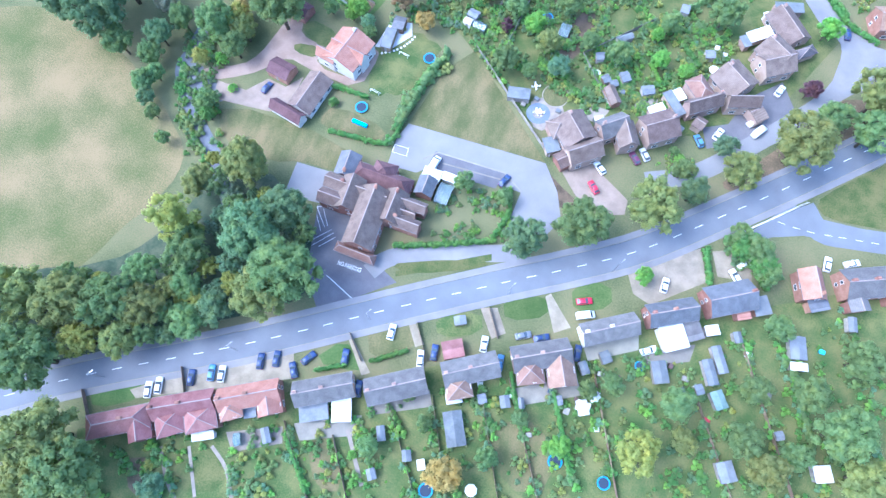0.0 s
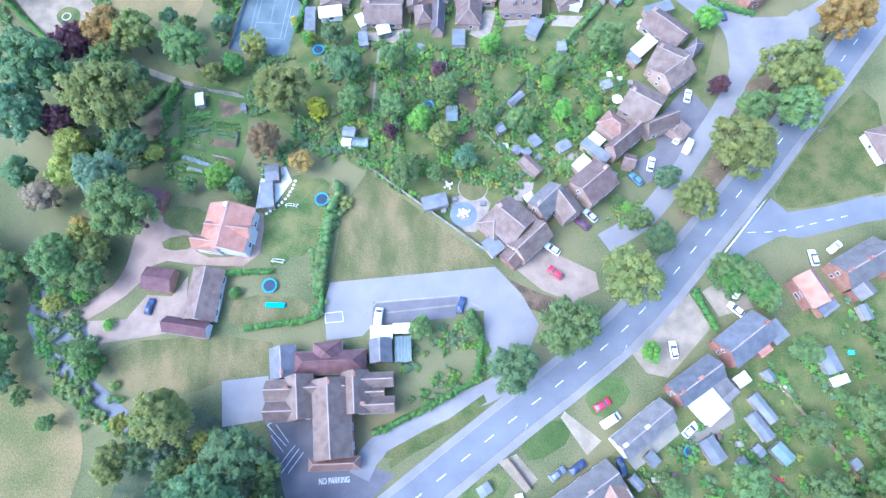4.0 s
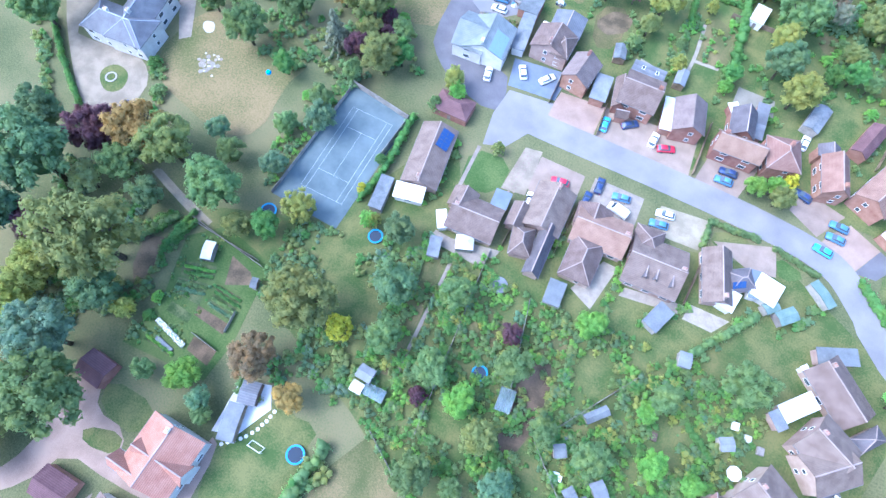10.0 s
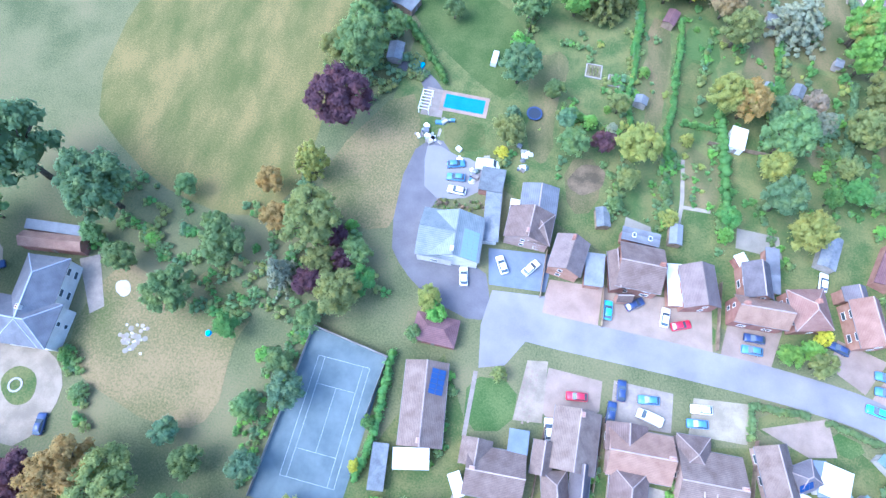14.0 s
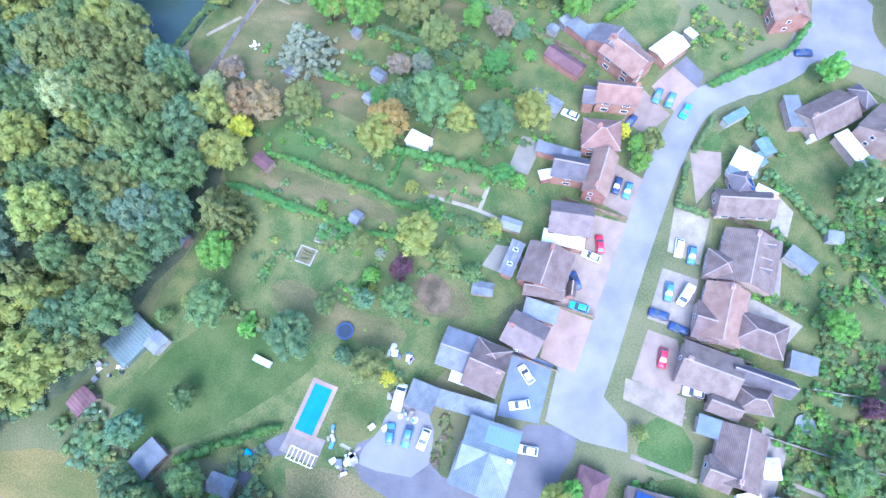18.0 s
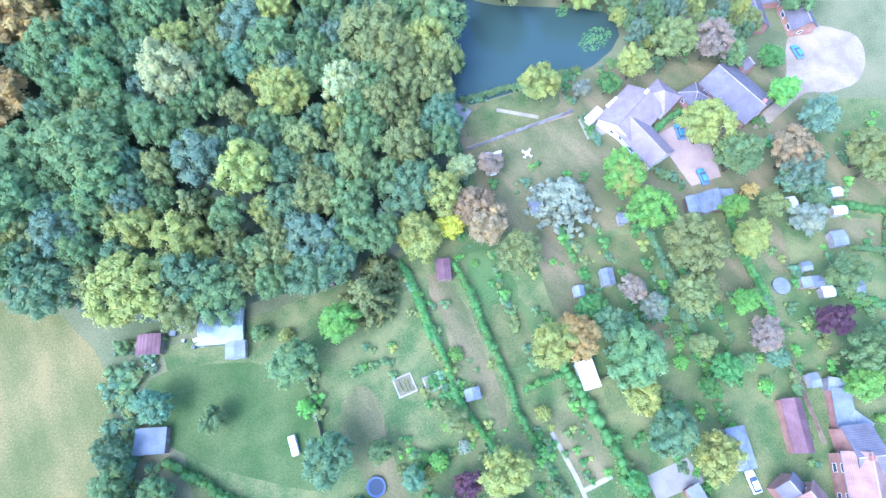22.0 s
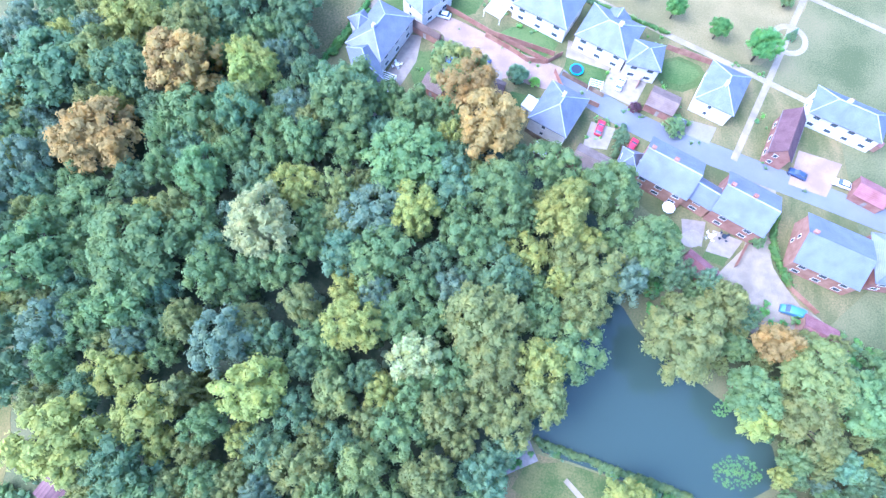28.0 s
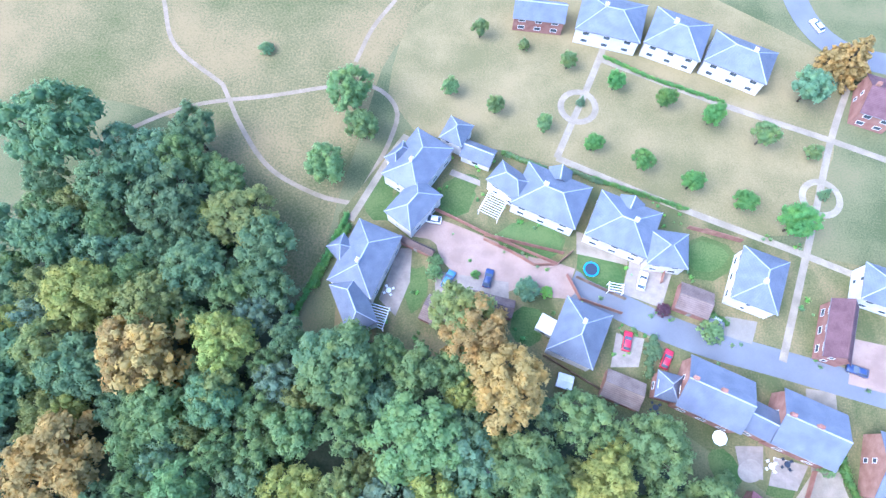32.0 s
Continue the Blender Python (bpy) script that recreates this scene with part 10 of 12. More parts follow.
patch('lawn', [(93.4, 268.1), (104.5, 265.8), (100.8, 257.3), (91.0, 257.1)], 0.062, 'lush_lawn', 'mown garden lawn', 'lawn', soft=1, wobble=0.3)
patch('lawn', [(32.6, 249.2), (37.3, 251.3), (37.5, 242.3), (34.4, 239.3)], 0.062, 'lush_lawn', 'mown garden lawn', 'lawn', soft=1, wobble=0.3)
patch('lawn', [(18.8, 267.7), (25.4, 274.6), (26.8, 260.4), (21.8, 259.6)], 0.062, 'lush_lawn', 'mown garden lawn', 'lawn', soft=1, wobble=0.3)
patch('lawn', [(56.6, 245.3), (63.8, 245.2), (62.3, 236.5), (56.2, 237.9)], 0.062, 'lush_lawn', 'mown garden lawn', 'lawn', soft=1, wobble=0.3)
patch('lawn', [(70.0, 259.0), (79.9, 259.3), (79.1, 251.4), (69.3, 252.4)], 0.062, 'lush_lawn', 'mown garden lawn', 'lawn', soft=1, wobble=0.3)
patch('lawn', [(66.2, 121.7), (75.4, 116.6), (75.1, 100.7), (67.0, 101.1), (65.1, 106.0)], 0.062, 'lush_lawn', 'mown garden lawn', 'lawn', soft=1, wobble=0.3)
patch('lawn', [(67.9, 94.0), (78.7, 88.5), (76.6, 76.5), (68.6, 76.0)], 0.062, 'dry_lawn', 'mown garden lawn', 'lawn', soft=1, wobble=0.3)
patch('lawn', [(65.6, 130.5), (72.6, 130.1), (75.4, 116.6), (68.1, 119.4)], 0.063, 'lush_lawn', 'mown garden lawn', 'lawn', soft=1, wobble=0.3)
patch('lawn', [(93.2, 123.6), (103.9, 121.0), (103.5, 101.1), (93.9, 101.9)], 0.062, 'lush_lawn', 'mown garden lawn', 'lawn', soft=1, wobble=0.3)
patch('lawn', [(110.4, 113.6), (122.8, 108.8), (119.9, 99.1), (108.2, 99.2)], 0.062, 'lawn', 'mown garden lawn', 'lawn', soft=1, wobble=0.3)
patch('lawn', [(152.4, 125.9), (172.1, 116.3), (164.3, 105.5), (148.5, 112.6)], 0.062, 'dry_lawn', 'mown garden lawn', 'lawn', soft=1, wobble=0.3)
patch('lawn', [(146.3, 109.3), (161.4, 101.7), (156.9, 95.4), (144.5, 101.8)], 0.063, 'dry_lawn', 'mown garden lawn', 'lawn', soft=1, wobble=0.3)
patch('lawn', [(78.9, 154.9), (104.7, 154.7), (102.4, 142.5), (87.3, 143.0), (78.3, 147.8)], 0.062, 'dry_lawn', 'mown garden lawn', 'lawn', soft=1, wobble=0.3)
patch('lawn', [(81.0, 166.0), (105.7, 165.3), (103.2, 156.6), (77.8, 156.2)], 0.062, 'lawn', 'mown garden lawn', 'lawn', soft=1, wobble=0.3)
patch('lawn', [(30.3, -181.7), (42.8, -174.6), (50.3, -182.3), (38.2, -189.3)], 0.062, 'lawn', 'mown garden lawn', 'lawn', soft=1, wobble=0.3)
patch('lawn', [(58.1, -129.6), (68.2, -123.0), (73.5, -130.3), (64.3, -138.1)], 0.062, 'dry_lawn', 'mown garden lawn', 'lawn', soft=1, wobble=0.3)
patch('lawn', [(73.1, -119.4), (82.8, -112.1), (86.4, -117.0), (76.7, -124.2)], 0.063, 'lawn', 'mown garden lawn', 'lawn', soft=1, wobble=0.3)
patch('lawn', [(86.6, -106.4), (95.7, -99.5), (99.8, -104.2), (90.1, -111.5)], 0.062, 'lush_lawn', 'mown garden lawn', 'lawn', soft=1, wobble=0.3)
patch('lawn', [(100.6, -94.0), (109.5, -88.1), (113.0, -94.1), (104.6, -100.6)], 0.063, 'lush_lawn', 'mown garden lawn', 'lawn', soft=1, wobble=0.3)
patch('lawn', [(4.8, -180.3), (14.6, -171.4), (18.5, -175.0), (8.8, -183.8)], 0.062, 'lush_lawn', 'mown garden lawn', 'lawn', soft=1, wobble=0.3)
patch('lawn', [(50.8, -145.8), (55.3, -136.4), (62.4, -139.2), (64.0, -141.6)], 0.063, 'lush_lawn', 'mown garden lawn', 'lawn', soft=1, wobble=0.3)
patch('lawn', [(150.8, -40.5), (164.7, -24.9), (174.5, -31.0), (156.2, -42.3)], 0.062, 'lawn', 'mown garden lawn', 'lawn', soft=1, wobble=0.3)
patch('lawn', [(60.6, -162.8), (66.4, -158.7), (75.6, -167.7), (69.6, -171.2)], 0.062, 'dry_lawn', 'mown garden lawn', 'lawn', soft=1, wobble=0.3)
patch('lawn', [(97.9, -136.7), (109.5, -128.4), (119.6, -142.3), (109.0, -148.5)], 0.062, 'dry_lawn', 'mown garden lawn', 'lawn', soft=1, wobble=0.3)
patch('lawn', [(121.7, -124.6), (125.5, -116.1), (137.4, -115.5), (131.6, -129.5)], 0.062, 'lawn', 'mown garden lawn', 'lawn', soft=1, wobble=0.3)
patch('lawn', [(23.3, -188.8), (29.5, -185.3), (34.5, -191.4), (30.5, -195.2)], 0.063, 'soil', 'dug bare garden soil', 'lawn', soft=1, wobble=0.3)
patch('patio', [(76.1, 12.1), (89.1, 14.3), (88.4, 11.9), (75.5, 9.7)], 0.078, 'patio', 'paved patio behind a house', 'patio', soft=0, wobble=0.0)
patch('patio', [(34.9, 4.0), (48.2, 6.9), (47.7, 4.5), (35.1, 1.8)], 0.078, 'patio', 'paved patio behind a house', 'patio', soft=0, wobble=0.0)
patch('patio', [(65.6, 6.3), (69.7, 15.5), (73.1, 15.5), (71.2, 3.9)], 0.078, 'patio', 'paved patio behind a house', 'patio', soft=0, wobble=0.0)
patch('patio', [(90.1, 15.2), (98.9, 15.5), (96.2, 11.4), (89.6, 11.3)], 0.079, 'patio', 'paved patio behind a house', 'patio', soft=0, wobble=0.0)
patch('patio', [(29.9, 254.1), (32.9, 254.6), (33.7, 246.8), (32.0, 239.0), (27.8, 242.1)], 0.078, 'patio', 'paved patio behind a house', 'patio', soft=0, wobble=0.0)
patch('patio', [(80.5, 259.4), (89.8, 258.2), (87.6, 249.5), (79.1, 251.4)], 0.078, 'patio', 'paved patio behind a house', 'patio', soft=0, wobble=0.0)
patch('patio', [(101.3, 249.8), (107.8, 249.6), (106.5, 244.6), (96.0, 246.5)], 0.078, 'concrete', 'paved patio behind a house', 'patio', soft=0, wobble=0.0)
patch('patio', [(78.4, 242.6), (84.3, 242.3), (83.3, 236.2), (77.6, 235.3)], 0.078, 'patio', 'paved patio behind a house', 'patio', soft=0, wobble=0.0)
patch('patio', [(102.7, 223.7), (108.2, 224.5), (108.0, 218.2), (103.7, 218.6)], 0.078, 'patio', 'paved patio behind a house', 'patio', soft=0, wobble=0.0)
patch('patio', [(110.3, 222.7), (116.8, 222.2), (114.4, 217.2), (109.0, 217.4)], 0.081, 'patio', 'paved patio behind a house', 'patio', soft=0, wobble=0.0)
patch('patio', [(38.7, 275.2), (45.5, 273.3), (45.7, 271.9), (38.2, 273.7)], 0.078, 'patio', 'paved patio behind a house', 'patio', soft=0, wobble=0.0)
patch('patio', [(68.4, 264.2), (79.8, 261.9), (80.0, 258.0), (68.8, 258.9)], 0.079, 'gravel', 'paved patio behind a house', 'patio', soft=0, wobble=0.0)
patch('patio', [(38.7, 250.2), (54.8, 250.1), (55.4, 245.1), (39.5, 245.2)], 0.078, 'patio', 'paved patio behind a house', 'patio', soft=0, wobble=0.0)
patch('patio', [(127.6, 249.1), (137.9, 248.3), (134.6, 238.5), (125.7, 239.4)], 0.078, 'pink_gravel', 'paved patio behind a house', 'patio', soft=0, wobble=0.0)
patch('patio', [(33.1, 4.7), (46.4, 3.9), (46.5, 1.2), (32.6, 1.9)], 0.079, 'patio', 'paved patio behind a house', 'patio', soft=0, wobble=0.0)
patch('patio', [(81.5, -41.0), (87.1, -40.2), (86.2, -46.0), (82.1, -46.1)], 0.078, 'patio', 'paved patio behind a house', 'patio', soft=0, wobble=0.0)
patch('patio', [(92.2, -32.6), (98.0, -29.5), (99.1, -34.0), (93.4, -37.1)], 0.078, 'patio', 'paved patio behind a house', 'patio', soft=0, wobble=0.0)
patch('patio', [(42.0, -171.1), (53.7, -162.8), (56.0, -166.2), (46.1, -174.2)], 0.078, 'patio', 'paved patio behind a house', 'patio', soft=0, wobble=0.0)
patch('patio', [(55.8, -160.8), (69.6, -150.5), (72.2, -154.6), (59.3, -163.5)], 0.079, 'concrete', 'paved patio behind a house', 'patio', soft=0, wobble=0.0)
patch('patio', [(68.6, -146.3), (81.4, -136.6), (84.1, -139.8), (71.5, -149.5)], 0.078, 'concrete', 'paved patio behind a house', 'patio', soft=0, wobble=0.0)
patch('patio', [(98.9, -126.5), (112.3, -114.8), (115.7, -118.6), (102.1, -129.5)], 0.078, 'concrete', 'paved patio behind a house', 'patio', soft=0, wobble=0.0)
patch('patio', [(109.8, -106.3), (121.6, -97.0), (123.4, -101.0), (113.3, -110.1)], 0.078, 'concrete', 'paved patio behind a house', 'patio', soft=0, wobble=0.0)
patch('patio', [(123.4, -101.0), (135.5, -92.5), (135.9, -97.3), (126.4, -104.3)], 0.079, 'concrete', 'paved patio behind a house', 'patio', soft=0, wobble=0.0)
patch('patio', [(105.7, 152.9), (112.5, 153.9), (112.5, 146.8), (105.4, 147.0)], 0.078, 'patio', 'paved patio behind a house', 'patio', soft=0, wobble=0.0)
patch('patio', [(121.0, 141.9), (134.4, 143.8), (130.3, 126.4), (122.5, 126.7)], 0.078, 'pink_gravel', 'paved patio behind a house', 'patio', soft=0, wobble=0.0)
patch('patio', [(82.1, 74.4), (91.4, 74.5), (92.4, 69.2), (82.1, 69.5)], 0.078, 'concrete', 'paved patio behind a house', 'patio', soft=0, wobble=0.0)
patch('patio', [(57.3, 70.9), (63.1, 69.8), (64.4, 64.8), (57.2, 65.3)], 0.078, 'concrete', 'paved patio behind a house', 'patio', soft=0, wobble=0.0)
patch('drive', [(166.0, 154.7), (171.4, 156.5), (178.2, 155.1), (186.0, 147.7), (177.8, 136.3), (167.1, 136.5), (162.1, 139.4), (156.7, 137.2), (148.5, 134.4), (143.0, 134.5), (148.4, 137.6), (156.0, 140.8), (161.6, 146.4)], 0.0785, 'track', 'curving pale gravel drive between houses', 'drive', soft=2, wobble=0.3)

# pavement of the estate and street lamps
street_lamp(87.2, -104.3, 70)
street_lamp(108.8, -84.8, 70)
street_lamp(58.4, -128.6, 70)
street_lamp(32.2, -153.0, 70)
street_lamp(6.0, -176.0, 70)
street_lamp(159.9, -22.2, 210)

# garden planting
planting('garden_plants', [(32.7, 1.1), (112.0, 3.8), (111.7, -16.6), (93.0, -44.4), (75.3, -43.3), (41.9, -39.6), (34.7, -38.2)], 1900, ('mid', 'hedge', 'lime', 'mid', 'dark', 'hedge', 'olive', 'mid', 'yellow', 'lime', 'hedge'), 0.4, 1.7, 'mixed flower beds and bushes in back gardens', -0.2, 0.11, 1.1, 2)
planting('garden_plants', [(24.9, 66.3), (26.0, 64.4), (20.3, 62.3), (15.1, 62.5), (13.3, 64.3), (18.7, 65.3)], 40, ('mid', 'hedge', 'olive', 'pink'), 0.4, 0.9, 'mixed green flower border beside a drive', -0.9, 0.1, 1.0, 71)
planting('garden_plants', [(3.0, -8.1), (32.8, -0.7), (36.6, -44.1), (13.1, -46.0), (5.4, -23.2)], 330, ('mid', 'dark', 'olive', 'hedge', 'blue'), 0.6, 1.9, 'undergrowth and bushes in a large garden', 0.0, 0.08, 1.2, 3)
planting('garden_plants', [(-52.6, -19.2), (-19.1, -12.8), (-11.8, -46.5), (-16.8, -50.9), (-40.0, -58.4)], 330, ('mid', 'dark', 'olive', 'hedge', 'blue'), 0.6, 1.9, 'undergrowth and bushes in a large garden', 0.0, 0.08, 1.2, 31)
planting('garden_plants', [(11.0, -189.7), (179.6, -58.9), (207.2, -109.8), (31.8, -211.6)], 1200, ('mid', 'hedge', 'lime', 'mid', 'dark', 'hedge', 'olive', 'mid', 'yellow', 'lime', 'hedge'), 0.5, 1.9, 'mixed bushes and plants in long back gardens', -0.05, 0.1, 1.1, 4)
planting('garden_plants', [(35.5, 120.4), (91.8, 146.3), (130.4, 118.9), (180.4, 129.7), (146.1, 66.2), (102.6, 72.7), (74.1, 69.1), (45.9, 73.0), (29.1, 79.6)], 330, ('mid', 'hedge', 'lime', 'mid', 'dark', 'hedge', 'olive', 'mid', 'yellow', 'lime', 'hedge'), 0.5, 1.9, 'mixed bushes and borders in long gardens', 0.16, 0.1, 1.1, 5)
planting('garden_plants', [(-12.0, 139.0), (-0.7, 137.5), (-9.7, 118.9), (-6.1, 107.4), (7.5, 94.9), (-2.1, 94.0), (-6.7, 84.5), (-25.4, 91.8), (-17.2, 111.7)], 260, ('mid', 'dark', 'teal', 'olive'), 0.8, 2.2, 'overgrown bushes along a field edge', -0.2, 0.1, 1.4, 6)
planting('garden_plants', [(95.1, 205.9), (105.4, 211.2), (135.4, 207.3), (170.8, 200.1), (158.8, 158.7), (130.1, 157.0), (127.6, 168.5), (128.2, 177.9), (118.2, 188.0), (100.9, 197.3)], 260, ('mid', 'olive', 'dark', 'hedge'), 0.9, 2.2, 'bushes on the far bank of the pond', -0.25, 0.08, 1.3, 7)
planting('garden_plants', [(81.1, 167.7), (123.2, 165.8), (130.4, 163.9), (114.0, 162.8), (79.7, 165.0)], 130, ('mid', 'hedge', 'teal'), 0.5, 1.2, 'reeds and bushes along the pond edge', -0.4, 0.1, 1.0, 8)
planting('garden_plants', [(-41.7, -79.6), (-33.1, -69.9), (-13.5, -107.8), (-14.5, -114.7), (-29.4, -101.1)], 150, ('mid', 'dark', 'hedge'), 0.8, 1.8, 'hedgerow bushes along a lane', -0.3, 0.1, 1.3, 11)
planting('garden_plants', [(26.7, 282.4), (135.1, 266.6), (132.3, 238.1), (68.1, 237.4), (21.2, 232.4), (18.9, 255.0)], 160, ('hedge', 'mid', 'dark', 'lime'), 0.3, 0.9, 'small garden shrubs between estate houses', 0.15, 0.18, 1.0, 12)
planting('garden_plants', [(55.4, -85.4), (76.4, -78.1), (79.6, -92.5), (62.4, -101.9), (57.3, -96.9)], 160, ('mid', 'hedge', 'lime', 'teal'), 0.4, 1.3, 'pub garden bushes', -0.05, 0.15, 1.1, 13)
planting('garden_plants', [(129.9, -60.1), (145.8, -57.1), (151.0, -69.8), (143.1, -72.5), (133.0, -65.2)], 120, ('mid', 'hedge', 'dark'), 0.6, 1.6, 'bushes beside a gravel drive', -0.1, 0.12, 1.2, 14)
planting('garden_plants', [(112.3, -41.2), (118.5, -46.8), (108.6, -52.5), (104.9, -48.4)], 60, ('lime', 'mid', 'yellow', 'olive'), 0.3, 0.7, 'round clipped bushes in a front garden', -0.3, 0.2, 1.0, 15)

# allotment beds
patch('allotment', [(-15.5, -22.7), (-9.0, -16.8), (4.7, -19.7), (7.3, -38.0), (6.5, -47.4), (-13.2, -48.6), (-11.6, -37.0)], 0.062, 'lush_lawn', 'grass allotment with vegetable beds', 'allotment', soft=0, wobble=0.3)
patch('vegetable_bed', [(-3.8, -22.0), (2.0, -23.4), (4.0, -25.6), (-1.5, -28.4)], 0.082, 'soil', 'rectangular allotment bed of soil and vegetables', 'vegetable bed', soft=0, wobble=0.0)
patch('vegetable_bed', [(-3.8, -34.8), (4.0, -35.2), (4.5, -37.6), (-3.4, -36.9)], 0.082, 'soil', 'rectangular allotment bed of soil and vegetables', 'vegetable bed', soft=0, wobble=0.0)
patch('vegetable_bed', [(-2.7, -29.0), (3.4, -29.2), (3.5, -30.3), (-2.6, -30.1)], 0.083, 'soil', 'rectangular allotment bed of soil and vegetables', 'vegetable bed', soft=0, wobble=0.0)
patch('vegetable_bed', [(-2.5, -31.2), (3.8, -31.6), (3.9, -32.7), (-2.4, -32.3)], 0.082, 'garden_bed', 'rectangular allotment bed of soil and vegetables', 'vegetable bed', soft=0, wobble=0.0)
patch('vegetable_bed', [(-2.5, -32.6), (3.8, -33.0), (3.9, -34.4), (-2.3, -34.0)], 0.083, 'garden_bed', 'rectangular allotment bed of soil and vegetables', 'vegetable bed', soft=0, wobble=0.0)
patch('vegetable_bed', [(-12.6, -28.0), (-5.4, -25.7), (-4.1, -28.8), (-11.3, -31.0)], 0.083, 'garden_bed', 'rectangular allotment bed of soil and vegetables', 'vegetable bed', soft=0, wobble=0.0)
patch('vegetable_bed', [(-11.5, -31.6), (-4.7, -29.9), (-3.6, -34.8), (-10.7, -34.8)], 0.084, 'garden_bed', 'rectangular allotment bed of soil and vegetables', 'vegetable bed', soft=0, wobble=0.0)
patch('vegetable_bed', [(-0.6, -40.7), (5.4, -41.1), (5.4, -44.6), (-0.4, -43.7)], 0.082, 'soil', 'rectangular allotment bed of soil and vegetables', 'vegetable bed', soft=0, wobble=0.0)
patch('vegetable_bed', [(-9.9, -44.1), (-2.5, -44.9), (-2.6, -46.6), (-9.7, -46.1)], 0.082, 'garden_bed', 'rectangular allotment bed of soil and vegetables', 'vegetable bed', soft=0, wobble=0.0)
patch('vegetable_bed', [(-9.4, -36.6), (-3.8, -37.1), (-3.5, -39.1), (-9.3, -38.9)], 0.083, 'garden_bed', 'rectangular allotment bed of soil and vegetables', 'vegetable bed', soft=0, wobble=0.0)
patch('vegetable_bed', [(-23.9, -26.9), (-19.5, -25.5), (-17.4, -33.1), (-19.0, -37.5), (-22.1, -33.8)], 0.082, 'soil', 'rectangular allotment bed of soil and vegetables', 'vegetable bed', soft=0, wobble=0.0)
hedge([(-2.0, -30.7), (4.2, -31.1)], 0.7, 0.55, 'hedge')
hedge([(-1.8, -32.1), (4.2, -32.5)], 0.7, 0.55, 'mid')
hedge([(-1.7, -33.5), (4.1, -33.8)], 0.7, 0.55, 'teal')
hedge([(-11.2, -28.8), (-5.1, -27.0)], 0.7, 0.55, 'lime')
hedge([(-10.7, -30.0), (-4.7, -28.3)], 0.7, 0.55, 'hedge')
hedge([(-10.5, -32.4), (-4.7, -30.9)], 0.7, 0.55, 'mid')
hedge([(-10.3, -33.7), (-4.2, -32.3)], 0.7, 0.55, 'teal')
hedge([(-9.1, -45.2), (-2.4, -45.9)], 0.7, 0.55, 'lime')
hedge([(-3.3, -29.5), (3.5, -29.8)], 0.7, 0.55, 'hedge')
hedge([(-17.6, -20.5), (-18.1, -27.9)], 1.6, 1.6, 'hedge')
hedge([(-24.2, -24.5), (-21.4, -20.4)], 2.0, 1.6, 'hedge')
shed(-8.3, -23.7, 17, 2.1, 3.9, 2.0, 0.4, 'white_felt', 'grey_timber', 'gable', 'shed')
shed(4.8, -25.2, 16, 1.2, 2.1, 2.0, 0.4, 'felt', 'timber', 'gable', 'shed')
block_thing('cloche', -5.3, -42.4, -14, 8.7, 1.2, 0.7, 'greenhouse_glass', 'long low pale cloche tunnel on an allotment', 'cloche')
block_thing('cloche', -5.1, -45.0, -11, 4.6, 1.0, 0.5, 'blue_felt', 'low blue-grey covered bed on an allotment', 'cloche')
fence([(-15.3, -19.3), (2.1, -20.4)], 1.5, 'grey_timber')
fence([(4.3, -32.4), (4.7, -37.1)], 1.2, 'grey_timber')
fence([(-1.1, -40.3), (5.4, -41.1)], 1.2, 'grey_timber')
planting('garden_plants', [(-15.3, -23.4), (-8.6, -17.8), (-4.4, -26.7), (-2.5, -34.8), (-1.3, -46.7), (-12.8, -47.9), (-11.6, -37.0)], 170, ('hedge', 'mid', 'teal', 'olive'), 0.25, 0.6, 'rows of allotment vegetables', 0.1, 0.3, 0.9, 16)

# lawns and strips of the north gardens
patch('lawn', [(65.8, 130.8), (71.9, 128.0), (71.0, 118.3), (64.6, 118.8)], 0.064, 'lush_lawn', 'lush mown lawn strip', 'lawn', soft=1, wobble=0.3)
patch('lawn', [(65.7, 117.7), (73.4, 116.9), (72.6, 101.8), (63.9, 104.1)], 0.065, 'lawn', 'green lawn strip', 'lawn', soft=1, wobble=0.3)
patch('lawn', [(82.8, 130.1), (89.0, 128.5), (89.9, 112.2), (88.1, 106.5), (79.4, 108.8), (80.4, 119.9)], 0.0635, 'dry_lawn', 'bare worn garden strip', 'lawn', soft=1, wobble=0.3)
patch('lawn', [(92.0, 124.0), (106.7, 120.2), (105.7, 110.4), (93.7, 111.8), (90.6, 118.4)], 0.0645, 'lawn', 'green garden lawn', 'lawn', soft=1, wobble=0.3)
patch('lawn', [(97.4, 101.9), (106.2, 98.3), (105.7, 93.1), (95.8, 95.7)], 0.0635, 'dry_lawn', 'dry garden lawn', 'lawn', soft=1, wobble=0.3)
patch('lawn', [(110.0, 109.3), (124.7, 107.8), (124.6, 99.8), (115.4, 99.2), (109.9, 102.8)], 0.0635, 'dry_lawn', 'dry garden lawn', 'lawn', soft=1, wobble=0.3)
patch('lawn', [(57.8, 123.5), (62.7, 122.2), (62.6, 104.4), (54.3, 106.6)], 0.0635, 'dry_lawn', 'bare worn garden strip', 'lawn', soft=1, wobble=0.3)
patch('lawn', [(130.6, 114.0), (137.0, 112.3), (132.9, 99.3), (127.3, 100.7)], 0.0635, 'dry_lawn', 'dry garden lawn', 'lawn', soft=1, wobble=0.3)
tree(85.3, 108.9, 3.0, 7.5, 'round', 'hedge')
tree(96.7, 109.2, 2.6, 6.7, 'round', 'silver')
tree(98.4, 103.9, 3.1, 7.7, 'round', 'silver')
tree(87.5, 103.6, 4.1, 9.9, 'round', 'dark')
